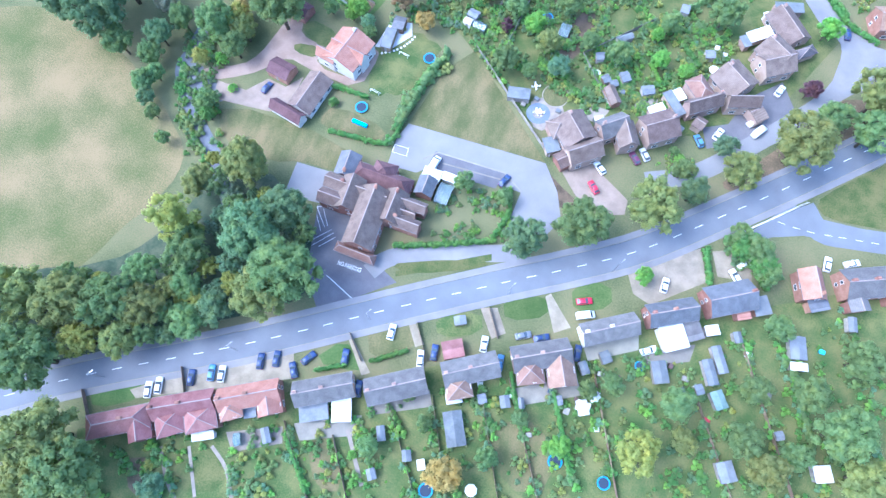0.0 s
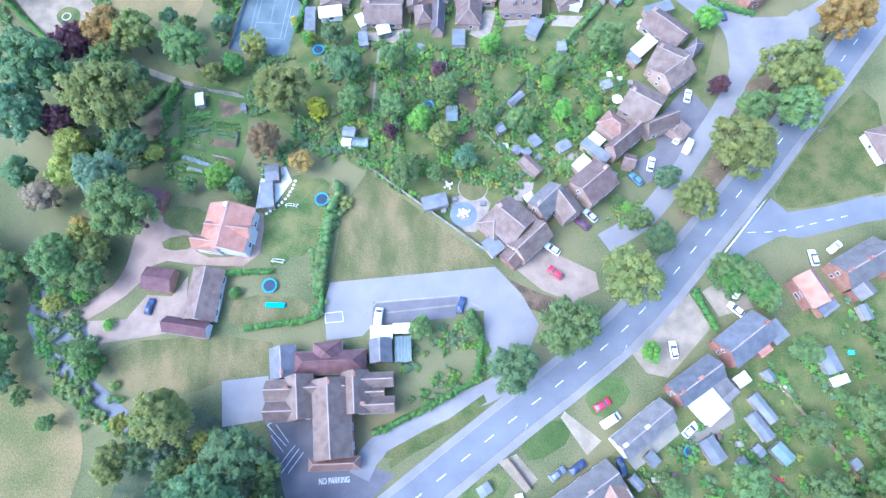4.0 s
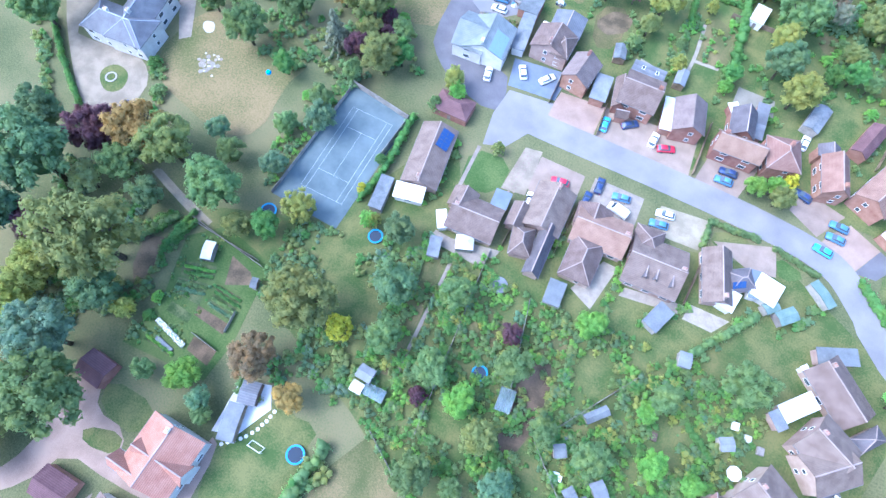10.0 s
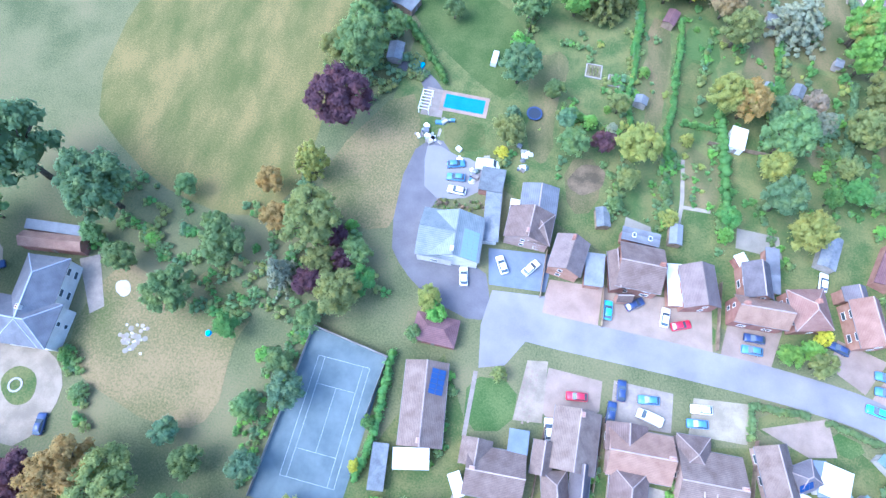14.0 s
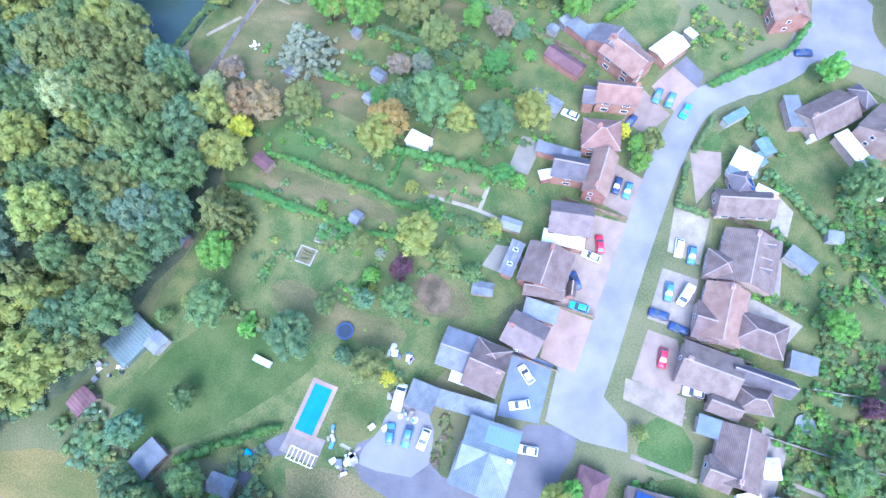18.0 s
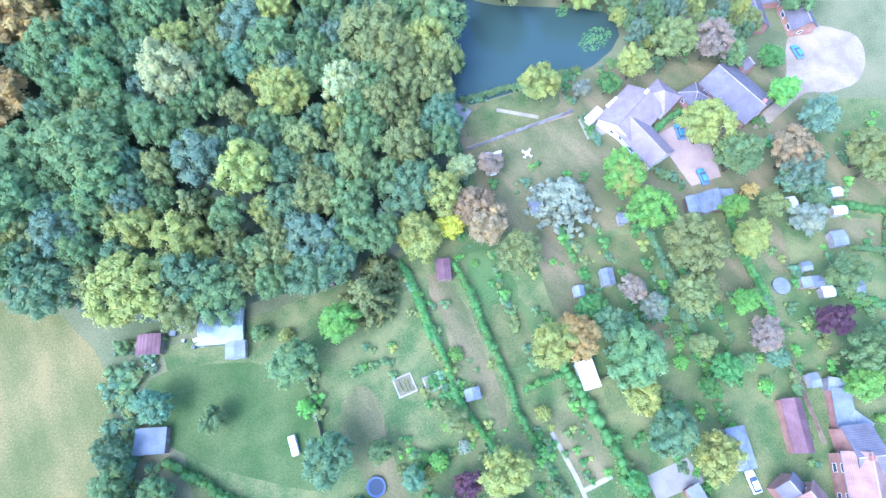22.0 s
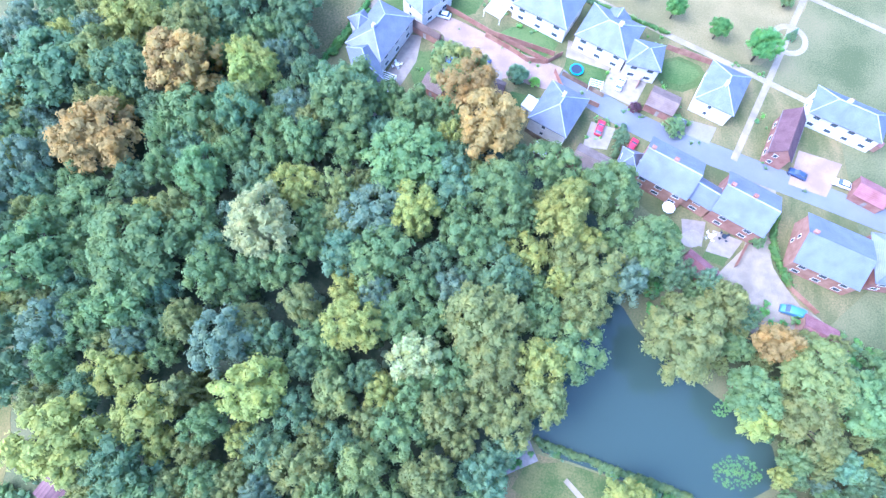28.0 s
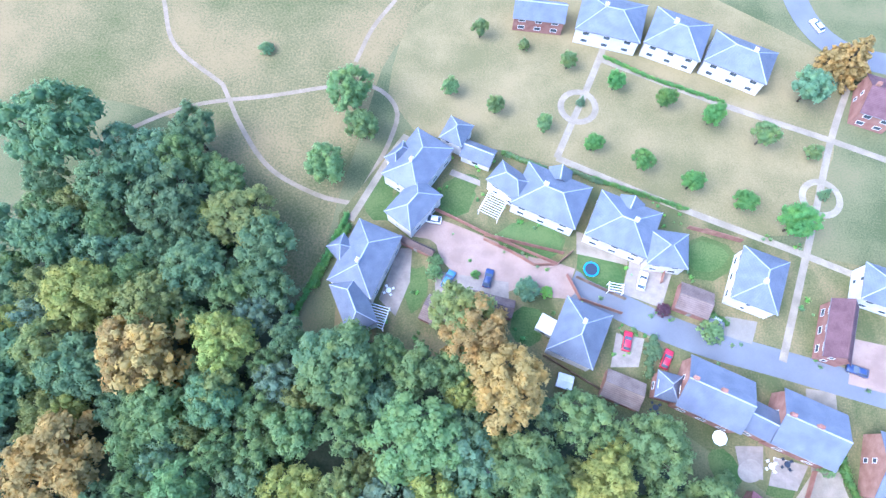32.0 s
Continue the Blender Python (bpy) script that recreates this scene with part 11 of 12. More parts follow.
tree(74.9, 104.0, 5.7, 13.4, 'round', 'yellow')
tree(110.6, 112.2, 7.1, 16.5, 'round', 'olive')
tree(123.8, 109.1, 4.4, 10.4, 'round', 'yellow')
tree(105.8, 103.0, 4.8, 11.4, 'round', 'olive')
tree(133.6, 161.0, 6.1, 14.1, 'round', 'olive')
tree(142.6, 157.5, 5.7, 13.3, 'round', 'pink')
tree(140.4, 165.0, 2.9, 7.4, 'round', 'purple')
tree(145.8, 170.3, 3.9, 9.4, 'round', 'yellow')
tree(122.3, 159.2, 4.5, 10.8, 'round', 'yellow')
tree(138.2, 179.0, 3.6, 8.7, 'round', 'teal')
tree(147.0, 153.3, 3.8, 9.2, 'round', 'mid')
tree(155.8, 149.2, 3.3, 8.2, 'round', 'hedge')
tree(152.3, 139.2, 3.8, 9.2, 'round', 'lime')
tree(131.9, 129.0, 4.5, 10.7, 'round', 'yellow')
tree(143.3, 123.6, 6.0, 14.0, 'round', 'russet')
tree(170.3, 161.6, 4.8, 11.4, 'round', 'mid')
tree(142.7, 119.1, 5.5, 12.8, 'round', 'blue')
tree(67.7, 127.8, 0.9, 1.4, 'shrub', 'lime')
tree(120.0, 183.0, 4.3, 10.2, 'round', 'yellow')
tree(128.4, 178.1, 3.7, 9.1, 'round', 'mid')
car(166.5, 150.0, 86, 'blue')
lily_pads(120.6, 173.2, 5.0, 3.2, 20, 260, 61)
lily_pads(116.9, 184.9, 3.0, 1.6, 40, 90, 62)

# estate details
pergola(77.3, 251.8, -2, 3.3, 2.3)
fence([(48.2, 258.9), (54.8, 256.8), (59.7, 254.7), (64.2, 255.4)], 1.7, 'brick')
fence([(67.0, 253.5), (70.2, 248.6), (79.2, 246.8)], 1.7, 'brick')
fence([(117.5, 221.3), (115.5, 215.4)], 1.7, 'brick')
fence([(125.5, 218.5), (127.4, 213.9), (133.7, 209.7)], 1.7, 'brick')
fence([(96.4, 268.7), (104.2, 267.4)], 1.7, 'brick')
fence([(87.2, 255.0), (88.1, 259.7)], 1.7, 'brick')
hedge([(18.3, 257.3), (14.9, 247.8), (13.8, 242.6)], 1.3, 1.5, 'hedge')
hedge([(85.0, 234.8), (86.0, 242.6)], 2.2, 1.8, 'dark')
hedge([(123.0, 230.9), (123.5, 221.4), (127.7, 214.2)], 1.6, 1.6, 'hedge')
hedge([(50.7, 280.6), (59.9, 278.3)], 1.0, 1.4, 'dark')
hedge([(66.0, 278.6), (73.0, 276.7)], 1.0, 1.4, 'dark')
hedge([(92.3, 249.9), (100.9, 248.5)], 1.8, 1.3, 'hedge')
tree(58.4, 247.5, 2.6, 6.8, 'round', 'teal')
tree(63.0, 248.9, 1.5, 2.2, 'shrub', 'lime')
tree(38.7, 249.1, 1.9, 5.3, 'round', 'mid')
tree(99.1, 216.6, 2.4, 6.3, 'round', 'mid')
tree(119.0, 222.0, 1.8, 5.1, 'round', 'mid')
ribbon('close_road', [(148.7, 7.9), (155.8, 14.3), (168.1, 22.9), (181.5, 34.8), (193.9, 47.2)], 6, 0.071, 'old_asphalt', 'pale asphalt road joining the main road', 'road')
patch('turning_head', [(31.7, 46.4), (43.1, 47.9), (43.1, 41.2), (37.7, 31.3), (32.6, 29.5), (31.0, 38.4)], 0.0745, 'old_asphalt', 'pale asphalt turning head at the end of the close', 'road', soft=0, wobble=0.0)

# planting along boundaries
borders('garden_plants', [[(53.5, -161.4), (68.7, -173.5)], [(66.4, -158.7), (77.4, -168.4)], [(68.7, -151.8), (82.4, -165.6)], [(74.8, -145.2), (91.3, -160.4)], [(83.5, -140.2), (97.3, -157.0)], [(92.7, -130.1), (108.5, -150.5)], [(98.2, -123.7), (116.7, -145.7)], [(108.3, -121.2), (125.0, -141.0)], [(115.8, -112.0), (133.7, -135.9)], [(122.1, -105.1), (135.0, -116.9)], [(139.2, -103.5), (156.4, -122.8)], [(144.5, -84.0), (169.1, -115.5)], [(154.2, -75.1), (174.9, -112.1)], [(151.0, -76.9), (169.2, -103.4)], [(164.4, -67.5), (183.8, -88.9)], [(170.6, -77.5), (188.4, -104.3)], [(31.2, -182.8), (40.3, -189.8)], [(44.8, -174.9), (53.6, -182.2)], [(27.8, -183.1), (36.5, -191.7)], [(49.0, -171.0), (60.9, -178.0)]], 1.0, ('mid', 'hedge', 'dark', 'teal', 'mid', 'lime'), 0.5, 1.5, 'bushes and climbers along garden fences', 21)
borders('garden_plants', [[(32.5, 2.8), (34.0, -38.2)], [(40.5, -0.6), (42.8, -33.5)], [(46.4, 3.0), (50.1, -36.4)], [(58.8, -0.4), (64.8, -33.1)], [(71.0, 1.5), (72.5, -23.7)], [(86.0, -4.4), (71.8, -26.5), (86.4, -39.5)], [(41.9, -39.9), (56.2, -48.0)], [(95.2, 0.1), (111.7, -16.6)], [(87.2, -13.7), (106.4, -29.3)], [(78.3, -22.0), (97.5, -37.0)], [(90.5, -3.5), (110.9, -10.0)], [(82.8, -15.4), (104.2, -21.6)], [(91.9, -40.1), (86.6, -32.7)], [(73.9, -39.0), (82.1, -44.6)], [(104.2, 22.3), (95.4, 3.6)], [(115.7, 28.3), (106.6, 12.9)]], 0.9, ('mid', 'hedge', 'lime', 'dark', 'teal', 'mid', 'olive'), 0.5, 1.5, 'dense bushes between back gardens', 22)
borders('garden_plants', [[(26.4, 125.4), (24.6, 103.0)], [(52.8, 130.8), (52.6, 92.1)], [(72.1, 128.7), (71.0, 100.9)], [(76.6, 113.1), (76.8, 98.6)], [(89.5, 128.3), (89.2, 109.6), (86.0, 89.6)], [(63.7, 87.8), (65.7, 70.0)], [(78.2, 77.1), (77.3, 67.8)], [(42.1, 94.9), (40.4, 77.5)], [(54.8, 91.3), (54.3, 69.8)], [(110.4, 113.6), (107.9, 93.5)], [(125.6, 110.9), (119.0, 76.7)], [(133.5, 101.5), (126.9, 73.6)], [(141.2, 101.6), (143.3, 78.3)], [(104.9, 128.9), (103.0, 102.8)], [(145.5, 130.5), (169.1, 112.2)], [(137.5, 93.7), (149.1, 84.7)], [(116.3, 72.5), (114.3, 63.1)], [(26.9, 94.6), (27.7, 75.6)]], 1.0, ('mid', 'hedge', 'dark', 'teal', 'olive', 'mid', 'lime'), 0.6, 1.7, 'bushes and hedging along long garden boundaries', 23)
borders('garden_plants', [[(27.6, 27.1), (29.2, 8.4)], [(48.2, 6.9), (49.9, -4.5)], [(58.5, 18.5), (58.5, 9.3)], [(73.5, 16.7), (74.5, 4.0)], [(90.2, 14.7), (81.7, 6.4)], [(56.9, 72.5), (51.3, 81.8)], [(65.9, 67.9), (65.5, 90.2)], [(93.1, 67.1), (84.6, 82.2)], [(102.2, 76.2), (105.0, 100.8)], [(96.1, 120.5), (103.2, 92.0)], [(111.1, 91.6), (113.5, 108.9)]], 1.0, ('mid', 'hedge', 'lime', 'dark'), 0.5, 1.3, 'bushes between bungalow gardens', 24)
borders('garden_plants', [[(77.8, 165.5), (74.1, 155.1), (72.3, 144.6)], [(106.5, 162.7), (106.5, 154.1), (107.2, 143.5)], [(78.0, 143.3), (88.3, 141.8)], [(133.0, 142.7), (150.4, 133.2)], [(116.1, 134.3), (119.1, 126.8)]], 1.0, ('mid', 'hedge', 'dark', 'teal'), 0.7, 1.8, 'bushes round a lawn by the pond', 25)
borders('garden_plants', [[(-37.7, -84.7), (-25.4, -103.4), (-5.6, -114.0)], [(-36.4, -79.1), (-24.5, -84.6)], [(-19.9, -93.6), (-7.9, -106.8)], [(35.2, -80.7), (32.7, -66.8), (36.2, -48.8)], [(34.7, -63.4), (37.2, -50.6)]], 0.9, ('mid', 'dark', 'hedge', 'olive'), 0.8, 1.9, 'hedgerow bushes along a lane', 26)
borders('garden_plants', [[(-9.1, 134.3), (-14.1, 108.0), (-13.2, 92.0)], [(-15.8, 68.4), (-15.9, 55.8)], [(-12.2, 94.5), (-16.9, 100.1)]], 1.0, ('mid', 'dark', 'olive', 'teal'), 1.0, 2.2, 'hedgerow bushes along the pasture', 27)
borders('garden_plants', [[(-60.7, 38.5), (-47.7, 31.4)], [(-48.3, 41.5), (-35.8, 33.4)], [(-29.1, 27.4), (-14.3, 27.8)], [(-7.1, 17.9), (-3.2, 32.3)], [(-52.4, 14.4), (-39.9, -1.7)], [(-26.6, 51.7), (-1.1, 50.9)], [(-38.4, 43.2), (-19.8, 42.3)], [(-6.1, 30.7), (8.3, 32.0)], [(-91.3, 15.6), (-64.8, -11.4)]], 0.7, ('mid', 'dark', 'olive', 'hedge'), 0.7, 1.7, 'shrubbery round a country house lawn', 29)
planting('garden_plants', [(-59.4, 47.0), (-52.0, 52.9), (-31.1, 47.1), (-18.7, 39.1), (-18.0, 56.6), (-1.7, 51.9), (11.5, 39.3), (-3.8, 30.4), (-14.3, 29.6), (-24.9, 28.7), (-36.5, 32.1), (-52.6, 40.3)], 170, ('mid', 'dark', 'olive', 'hedge'), 0.8, 1.9, 'shrub belt between lawn and pasture', -0.25, 0.1, 1.3, 32)
planting('garden_plants', [(-5.0, -5.2), (-3.1, 29.5), (-8.4, 30.2), (-10.0, 17.3), (-11.5, 0.3)], 60, ('mid', 'hedge', 'dark', 'lime'), 0.7, 1.6, 'bushes beside a tennis court', -0.3, 0.1, 1.2, 33)

# garden clutter
block_thing('storage_box', 118.6, -117.2, 8, 1.8, 2.4, 1.2, 'white_plastic', 'white plastic garden storage box', 'storage box')
block_thing('gazebo_top', 116.9, -121.1, 8, 3.3, 2.6, 1.9, 'white_felt', 'white folded garden gazebo', 'gazebo top')
block_thing('sandpit', 113.9, -124.0, 8, 1.5, 1.7, 0.5, 'grey_timber', 'low timber sandpit on grass', 'sandpit')
block_thing('garden_table', 148.1, -88.5, 8, 1.6, 1.4, 0.8, 'white_plastic', 'white plastic garden table', 'garden table')
block_thing('toy_slide', 161.0, -103.6, 8, 1.4, 1.1, 0.8, 'toy_blue', 'small blue plastic toy', 'toy slide')
block_thing('toy_car', 145.0, -108.6, 8, 1.6, 0.9, 0.5, 'paint_red', 'small red plastic toy on grass', 'toy car')
block_thing('raised_bed', 151.2, -96.1, 8, 3.4, 0.8, 0.6, 'timber', 'narrow timber raised bed', 'raised bed')
block_thing('planter', 117.5, -111.5, 8, 1.6, 1.1, 0.7, 'stone', 'pale stone garden planter', 'planter')
block_thing('water_butt', 121.6, -110.1, 8, 1.2, 1.1, 0.8, 'brown_plastic', 'dark plastic water butt', 'water butt')
block_thing('log_store', 136.5, -102.0, 8, 1.6, 1.2, 0.9, 'grey_timber', 'grey timber log store', 'log store')
block_thing('planter', 140.9, -103.6, 8, 1.3, 1.3, 0.8, 'stone', 'pale stone garden planter', 'planter')
block_thing('compost_bin', 132.0, -100.9, 8, 1.1, 1.3, 0.9, 'brown_plastic', 'dark plastic compost bin', 'compost bin')
block_thing('toy_box', 164.0, -78.5, 8, 1.4, 1.1, 0.7, 'paint_cyan', 'pale blue toy box', 'toy box')
block_thing('raised_bed', 156.1, -94.7, 8, 1.1, 3.4, 0.5, 'grey_timber', 'narrow grey timber raised bed', 'raised bed')
block_thing('wheelie_bin', 108.1, -121.8, 8, 1.0, 1.0, 0.9, 'paint_navy', 'dark blue wheelie bin', 'wheelie bin')
block_thing('wheelie_bin', 114.8, -120.2, 8, 1.0, 1.0, 0.9, 'brown_plastic', 'brown plastic wheelie bin by a wall', 'wheelie bin')
block_thing('storage_box', 78.5, -30.3, 7, 1.9, 1.6, 0.8, 'white_plastic', 'white plastic garden storage box', 'storage box')
block_thing('log_store', 81.1, -31.8, 7, 1.6, 1.6, 0.9, 'grey_timber', 'grey timber log store', 'log store')
block_thing('covered_crate', 87.6, -32.7, 7, 2.2, 2.2, 0.7, 'felt', 'grey covered crate in a garden', 'crate')
block_thing('garden_chair_stack', 106.6, -4.8, 7, 1.3, 1.6, 0.8, 'white_plastic', 'white stacked garden chairs', 'garden chair stack')
block_thing('planter', 109.5, -6.0, 7, 1.5, 1.4, 0.7, 'stone', 'pale stone garden planter', 'planter')
block_thing('garden_table', 112.5, -7.1, 7, 1.3, 1.6, 0.8, 'grey_timber', 'grey timber garden table', 'garden table')
block_thing('garden_table', 106.0, -9.2, 7, 1.5, 1.4, 0.7, 'white_plastic', 'white plastic garden table', 'garden table')
block_thing('raised_bed', 76.5, -25.7, 7, 1.5, 3.0, 0.6, 'timber', 'timber raised bed in a garden', 'raised bed')
block_thing('compost_bin', 92.5, -14.4, 7, 1.5, 1.7, 0.8, 'brown_plastic', 'dark plastic compost bin', 'compost bin')

# worn tracks in the meadow
ribbon('track', [(-44.1, 269.7), (-27.2, 281.8), (-7.8, 288.1), (13.3, 294.7), (22.7, 289.7), (23.0, 280.3), (19.1, 266.3)], 1.1, 0.052, 'track', 'worn earth track through the meadow', 'path')
ribbon('track', [(-20.3, 289.4), (-12.0, 277.8), (-2.8, 268.7), (9.1, 264.0), (17.1, 263.1)], 1.1, 0.053, 'track', 'worn earth track through the meadow', 'path')
ribbon('track', [(-42.8, 312.3), (-35.5, 298.9), (-20.3, 289.4)], 1.1, 0.054, 'track', 'worn earth track through the meadow', 'path')
ribbon('track', [(16.8, 321.7), (12.7, 311.9), (10.5, 301.0)], 1.1, 0.052, 'track', 'worn earth track through the meadow', 'path')

# small garden buildings
shed(76.8, -25.8, 31, 2.2, 2.4, 2.1, 0.4, 'felt', 'grey_timber', 'gable', 'shed')
shed(94.2, -29.8, 35, 3.5, 2.7, 2.1, 0.4, 'felt', 'grey_timber', 'gable', 'shed')
shed(105.5, -9.3, 28, 2.6, 2.5, 2.1, 0.4, 'blue_felt', 'grey_timber', 'gable', 'shed')
shed(92.6, 2.6, 10, 2.3, 3.0, 2.1, 0.4, 'blue_felt', 'grey_timber', 'gable', 'shed')
greenhouse(63.2, -22.0, 7, 3.2, 4.8)
greenhouse(45.9, -170.9, 39, 1.7, 3.0)
shed(111.1, -122.7, 37, 1.1, 2.1, 1.9, 0.3, 'felt', 'grey_timber', 'gable', 'shed')
shed(140.1, -103.1, 43, 1.8, 2.3, 1.9, 0.3, 'felt', 'grey_timber', 'gable', 'shed')
shed(136.7, -106.4, 46, 2.0, 3.0, 1.9, 0.3, 'felt', 'grey_timber', 'gable', 'shed')
shed(161.0, -103.8, 38, 1.8, 1.9, 1.9, 0.3, 'felt', 'grey_timber', 'gable', 'shed')
shed(116.5, -107.3, 48, 2.3, 2.9, 1.9, 0.3, 'felt', 'grey_timber', 'gable', 'shed')
shed(94.1, -132.0, 42, 1.9, 2.1, 1.9, 0.3, 'felt', 'grey_timber', 'gable', 'shed')
shed(88.7, -153.0, 39, 1.7, 2.2, 1.9, 0.3, 'white_felt', 'grey_timber', 'gable', 'shed')
shed(134.9, 99.8, -13, 2.0, 1.8, 2.0, 0.4, 'blue_felt', 'grey_timber', 'gable', 'shed')
shed(149.5, 108.5, -15, 2.8, 1.8, 2.0, 0.4, 'white_felt', 'grey_timber', 'gable', 'shed')
shed(145.4, 102.8, -13, 3.2, 3.3, 2.0, 0.4, 'blue_felt', 'grey_timber', 'gable', 'shed')
shed(135.3, 95.8, -13, 2.0, 1.9, 2.0, 0.4, 'blue_felt', 'grey_timber', 'gable', 'shed')
shed(151.0, 112.8, -16, 3.1, 2.0, 2.0, 0.4, 'white_felt', 'grey_timber', 'gable', 'shed')
shed(136.0, 93.2, -15, 2.4, 2.1, 2.0, 0.4, 'white_felt', 'grey_timber', 'gable', 'shed')
shed(142.9, 91.8, -17, 1.7, 2.2, 2.0, 0.4, 'blue_felt', 'grey_timber', 'gable', 'shed')
shed(140.4, 114.1, -13, 2.1, 2.6, 2.0, 0.4, 'white_felt', 'grey_timber', 'gable', 'shed')
shed(122.5, 78.3, -10, 1.9, 2.7, 2.0, 0.4, 'blue_felt', 'grey_timber', 'gable', 'shed')
shed(86.0, 134.9, -6, 2.9, 2.8, 2.0, 0.4, 'blue_felt', 'grey_timber', 'gable', 'shed')
shed(102.8, 125.0, -12, 1.8, 2.3, 2.0, 0.4, 'blue_felt', 'grey_timber', 'gable', 'shed')
shed(54.1, 212.3, -12, 2.9, 1.4, 2.1, 0.3, 'white_felt', 'grey_timber', 'gable', 'shed')
shed(98.2, 247.2, -8, 2.9, 1.4, 2.1, 0.3, 'felt', 'grey_timber', 'gable', 'shed')
shed(68.2, 230.7, -9, 2.9, 2.6, 2.1, 0.3, 'white_felt', 'grey_timber', 'gable', 'shed')
shed(82.6, 230.6, -4, 2.0, 3.3, 2.1, 0.3, 'felt', 'grey_timber', 'gable', 'shed')
block_thing('garden_store', 16.5, 78.2, -29, 1.3, 1.0, 0.8, 'white_plastic', 'small garden storage chest or covered stack', 'garden storage')
block_thing('garden_store', 17.3, 75.6, -29, 1.2, 1.0, 0.8, 'white_plastic', 'small garden storage chest or covered stack', 'garden storage')
block_thing('garden_store', 24.2, 76.9, -29, 1.3, 1.1, 0.8, 'grey_timber', 'small garden storage chest or covered stack', 'garden storage')
block_thing('garden_store', 8.3, 79.8, -29, 1.2, 1.0, 0.8, 'white_plastic', 'small garden storage chest or covered stack', 'garden storage')
block_thing('garden_store', 7.5, 82.5, -29, 1.3, 1.0, 0.8, 'white_plastic', 'small garden storage chest or covered stack', 'garden storage')
block_thing('garden_store', 9.9, 79.4, -29, 1.2, 1.0, 0.8, 'grey_timber', 'small garden storage chest or covered stack', 'garden storage')
block_thing('garden_store', 23.5, 77.3, 19, 1.4, 1.3, 0.8, 'grey_timber', 'small garden storage chest or covered stack', 'garden storage')
block_thing('garden_store', 32.1, 77.0, 19, 1.4, 1.3, 0.8, 'white_plastic', 'small garden storage chest or covered stack', 'garden storage')
block_thing('garden_store', 31.9, 80.3, 19, 1.4, 1.3, 0.8, 'white_plastic', 'small garden storage chest or covered stack', 'garden storage')
block_thing('garden_store', 7.7, 81.2, 20, 1.4, 1.3, 0.8, 'blue_felt', 'small garden storage chest or covered stack', 'garden storage')
block_thing('garden_store', 9.8, 79.4, 19, 1.4, 1.3, 0.8, 'white_plastic', 'small garden storage chest or covered stack', 'garden storage')
block_thing('garden_store', 77.3, -22.9, 21, 1.2, 1.0, 0.8, 'blue_felt', 'small garden storage chest or covered stack', 'garden storage')
block_thing('garden_store', 79.5, -23.9, 21, 1.2, 0.9, 0.8, 'blue_felt', 'small garden storage chest or covered stack', 'garden storage')
block_thing('garden_store', 73.9, -47.9, 1, 1.4, 1.1, 0.8, 'blue_felt', 'small garden storage chest or covered stack', 'garden storage')
block_thing('garden_store', 66.4, -47.3, 1, 1.4, 1.1, 0.8, 'blue_felt', 'small garden storage chest or covered stack', 'garden storage')
block_thing('garden_store', 63.8, -50.9, 1, 1.3, 1.1, 0.8, 'grey_timber', 'small garden storage chest or covered stack', 'garden storage')
block_thing('garden_store', 92.0, -129.0, 30, 1.4, 1.1, 0.8, 'white_plastic', 'small garden storage chest or covered stack', 'garden storage')
block_thing('garden_store', 100.2, -127.5, 30, 1.4, 1.1, 0.8, 'white_plastic', 'small garden storage chest or covered stack', 'garden storage')
block_thing('garden_store', 108.3, -133.8, 30, 1.4, 1.1, 0.8, 'grey_timber', 'small garden storage chest or covered stack', 'garden storage')
block_thing('garden_store', 122.2, -124.3, 30, 1.4, 1.1, 0.8, 'white_plastic', 'small garden storage chest or covered stack', 'garden storage')
block_thing('garden_store', 32.0, 80.7, -21, 1.1, 0.9, 0.8, 'blue_felt', 'small garden storage chest or covered stack', 'garden storage')
block_thing('garden_store', 32.2, 76.4, -21, 1.1, 0.8, 0.8, 'grey_timber', 'small garden storage chest or covered stack', 'garden storage')
block_thing('garden_store', 30.2, 82.6, -21, 1.1, 0.9, 0.8, 'blue_felt', 'small garden storage chest or covered stack', 'garden storage')
block_thing('garden_store', 1.4, 137.1, -21, 1.3, 1.1, 0.8, 'blue_felt', 'small garden storage chest or covered stack', 'garden storage')
block_thing('garden_store', -7.6, 130.7, -21, 1.3, 1.0, 0.8, 'white_plastic', 'small garden storage chest or covered stack', 'garden storage')
block_thing('garden_store', -9.4, 121.9, -21, 1.2, 1.0, 0.8, 'grey_timber', 'small garden storage chest or covered stack', 'garden storage')
block_thing('garden_store', 4.3, 138.1, -21, 1.3, 1.1, 0.8, 'grey_timber', 'small garden storage chest or covered stack', 'garden storage')


# the rest of the wood, sown between the trees that stand out
WOOD_EDGES = [WOOD_A, WOOD_B, WOOD_C]
sow = random.Random(21)


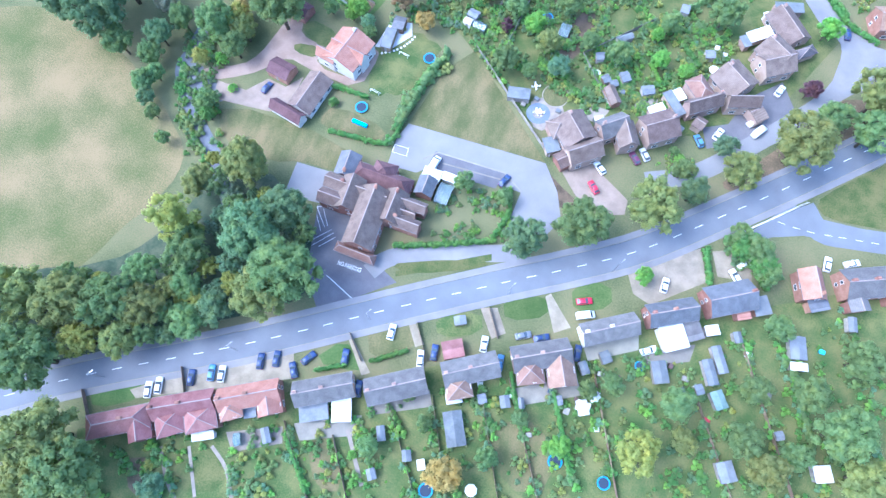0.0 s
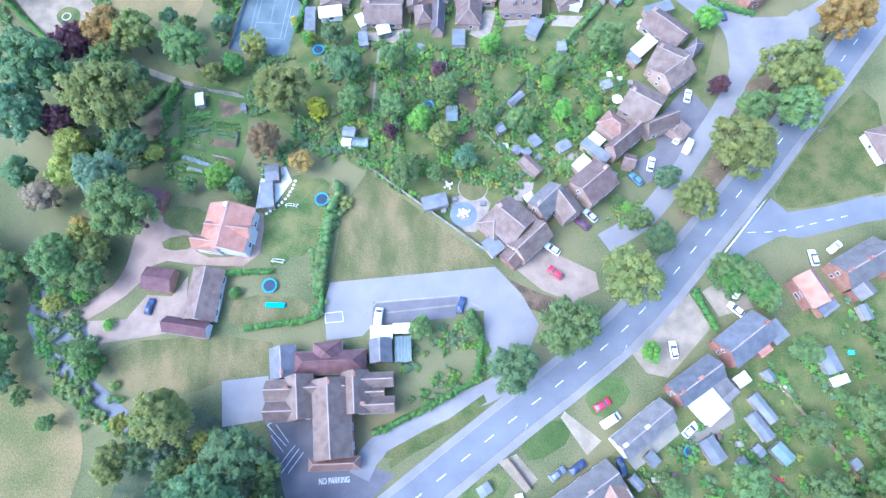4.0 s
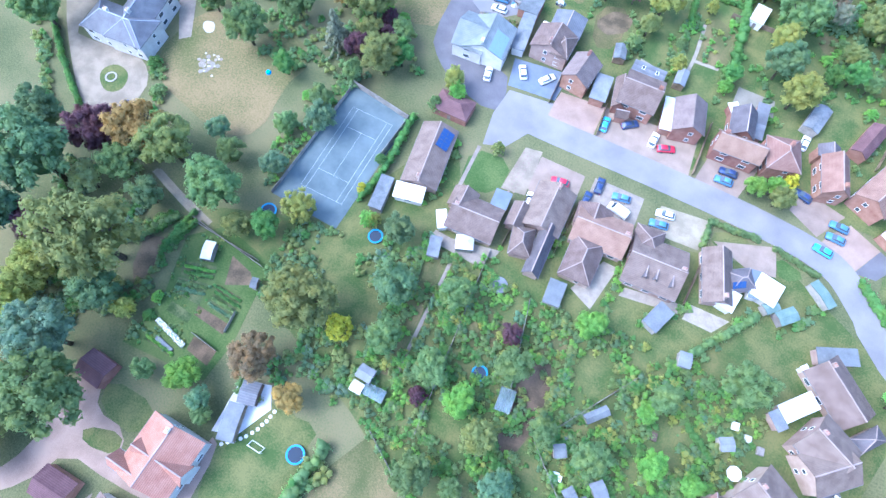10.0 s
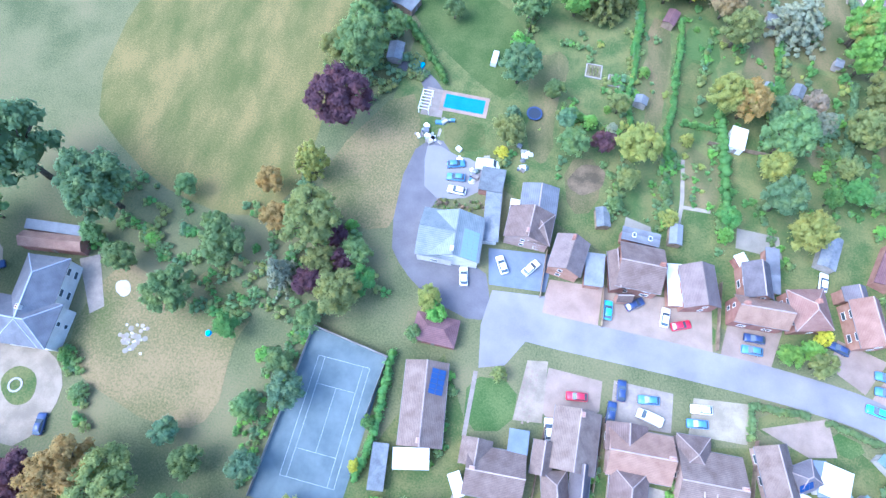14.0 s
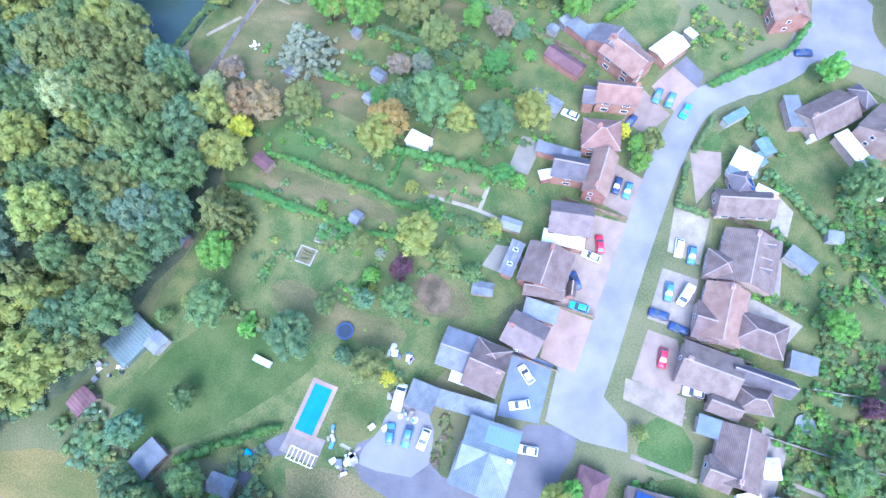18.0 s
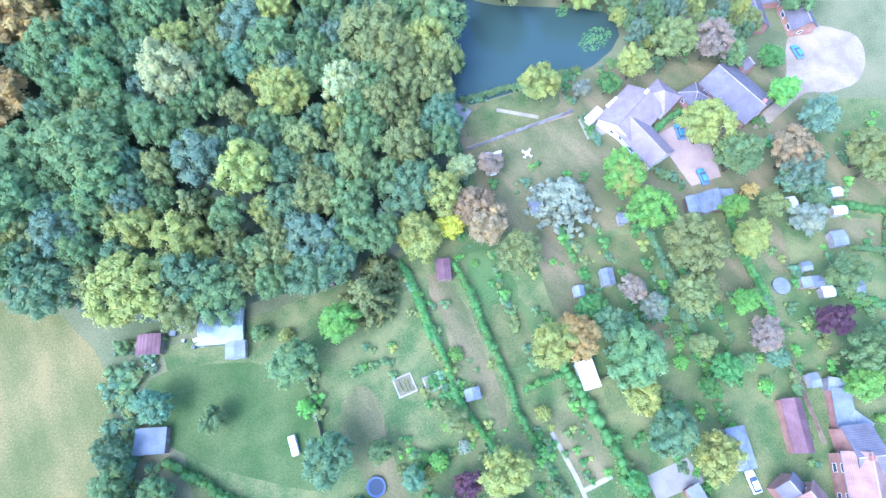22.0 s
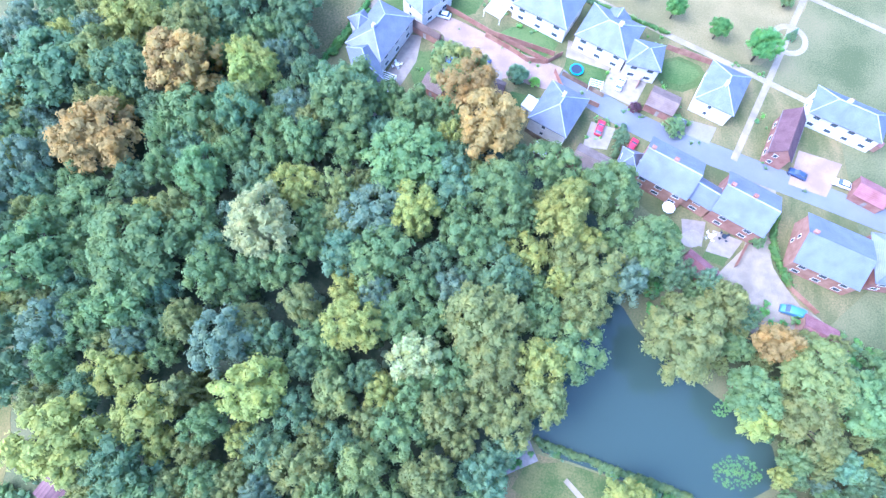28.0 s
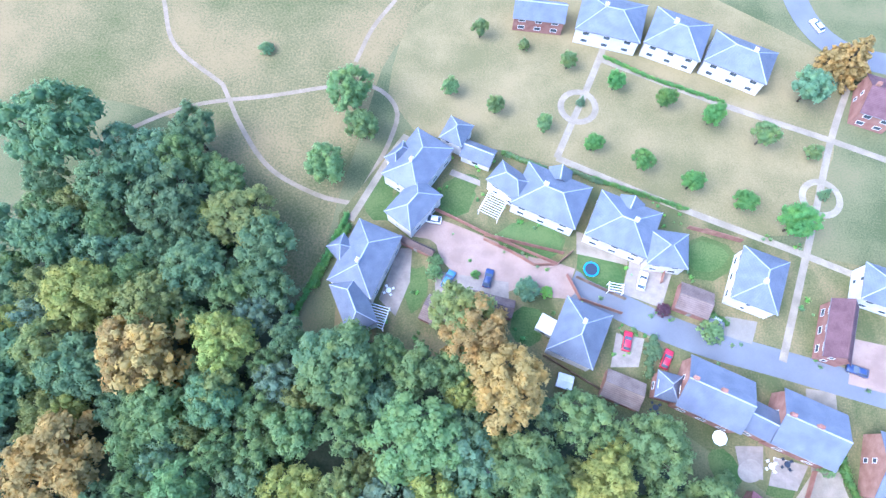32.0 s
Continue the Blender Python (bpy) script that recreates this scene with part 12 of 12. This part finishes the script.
standing = [(o.location.x, o.location.y, o.scale.x * 1.25) for o in scene.objects if o.name.startswith("tree")]
wood_rng = np.random.default_rng(33)
proto = []
for k in range(5):
    cl = [(0, 0, 1.05, 0.7)]
    for i in range(34):
        up = 1 - 1.15 * (i + 0.5) / 34
        a = i * 2.4 + wood_rng.uniform(-0.35, 0.35)
        ring = math.sqrt(max(0.02, 1 - up * up)) * (0.8 + 0.1 * math.sin(2 * a + k) + 0.08 * math.sin(3 * a + 2 * k) + wood_rng.uniform(-0.08, 0.08))
        cl.append((math.cos(a) * ring, math.sin(a) * ring, 1.1 + up * 0.62 + wood_rng.uniform(-0.06, 0.06), wood_rng.uniform(0.15, 0.27)))
    proto.append(leaf_mass(cl, 320, 0.045, wood_rng))
WOOD_HUES = ("mid", "dark", "blue", "teal", "olive", "yellow", "russet")
vs, fs, mi, k = [], [], [], 0
for edge, tries, low, high in ((WOOD_EDGES[0], 9000, 3.4, 7.0), (WOOD_EDGES[1], 1200, 2.0, 3.6), (WOOD_EDGES[2], 900, 1.8, 3.4)):
    xs, ys = [p[0] for p in edge], [p[1] for p in edge]
    for _ in range(tries):
        p = (sow.uniform(min(xs), max(xs)), sow.uniform(min(ys), max(ys)))
        r = sow.uniform(low, high)
        if not inside(p, edge) or any((p[0] - a) ** 2 + (p[1] - b) ** 2 < (0.55 * (r + s)) ** 2 for a, b, s in standing):
            continue
        standing.append((*p, r))
        v, f = proto[sow.randrange(5)]
        a, h = sow.uniform(0, 6.28), r * 0.9 + (sow.uniform(8.5, 12.5) if low > 3 else sow.uniform(4, 8))
        rot = np.array([[math.cos(a), -math.sin(a), 0], [math.sin(a), math.cos(a), 0], [0, 0, 1]])
        vs.append((v @ rot.T) * (r, r, h / 2) + (p[0], p[1], 0))
        fs += [[q + k for q in one] for one in f]
        mi += [sow.choices(range(7), (30, 14, 12, 12, 22, 10, 0))[0]] * len(f)
        k += len(v)
me = mesh_of(np.concatenate(vs).tolist(), fs, "woodland_trees", ["leaf_" + h for h in WOOD_HUES])
me.polygons.foreach_set("material_index", mi)
tagged(new("woodland_trees", me), "dense mixed green canopy of the wood", "trees", "", "stuff")
undergrowth = planting("undergrowth", WOOD_A, 500, ("dark", "mid", "blue"), 1.2, 2.6, "dark green undergrowth on the wood floor", -0.9, 0.1, 1.0, 41)
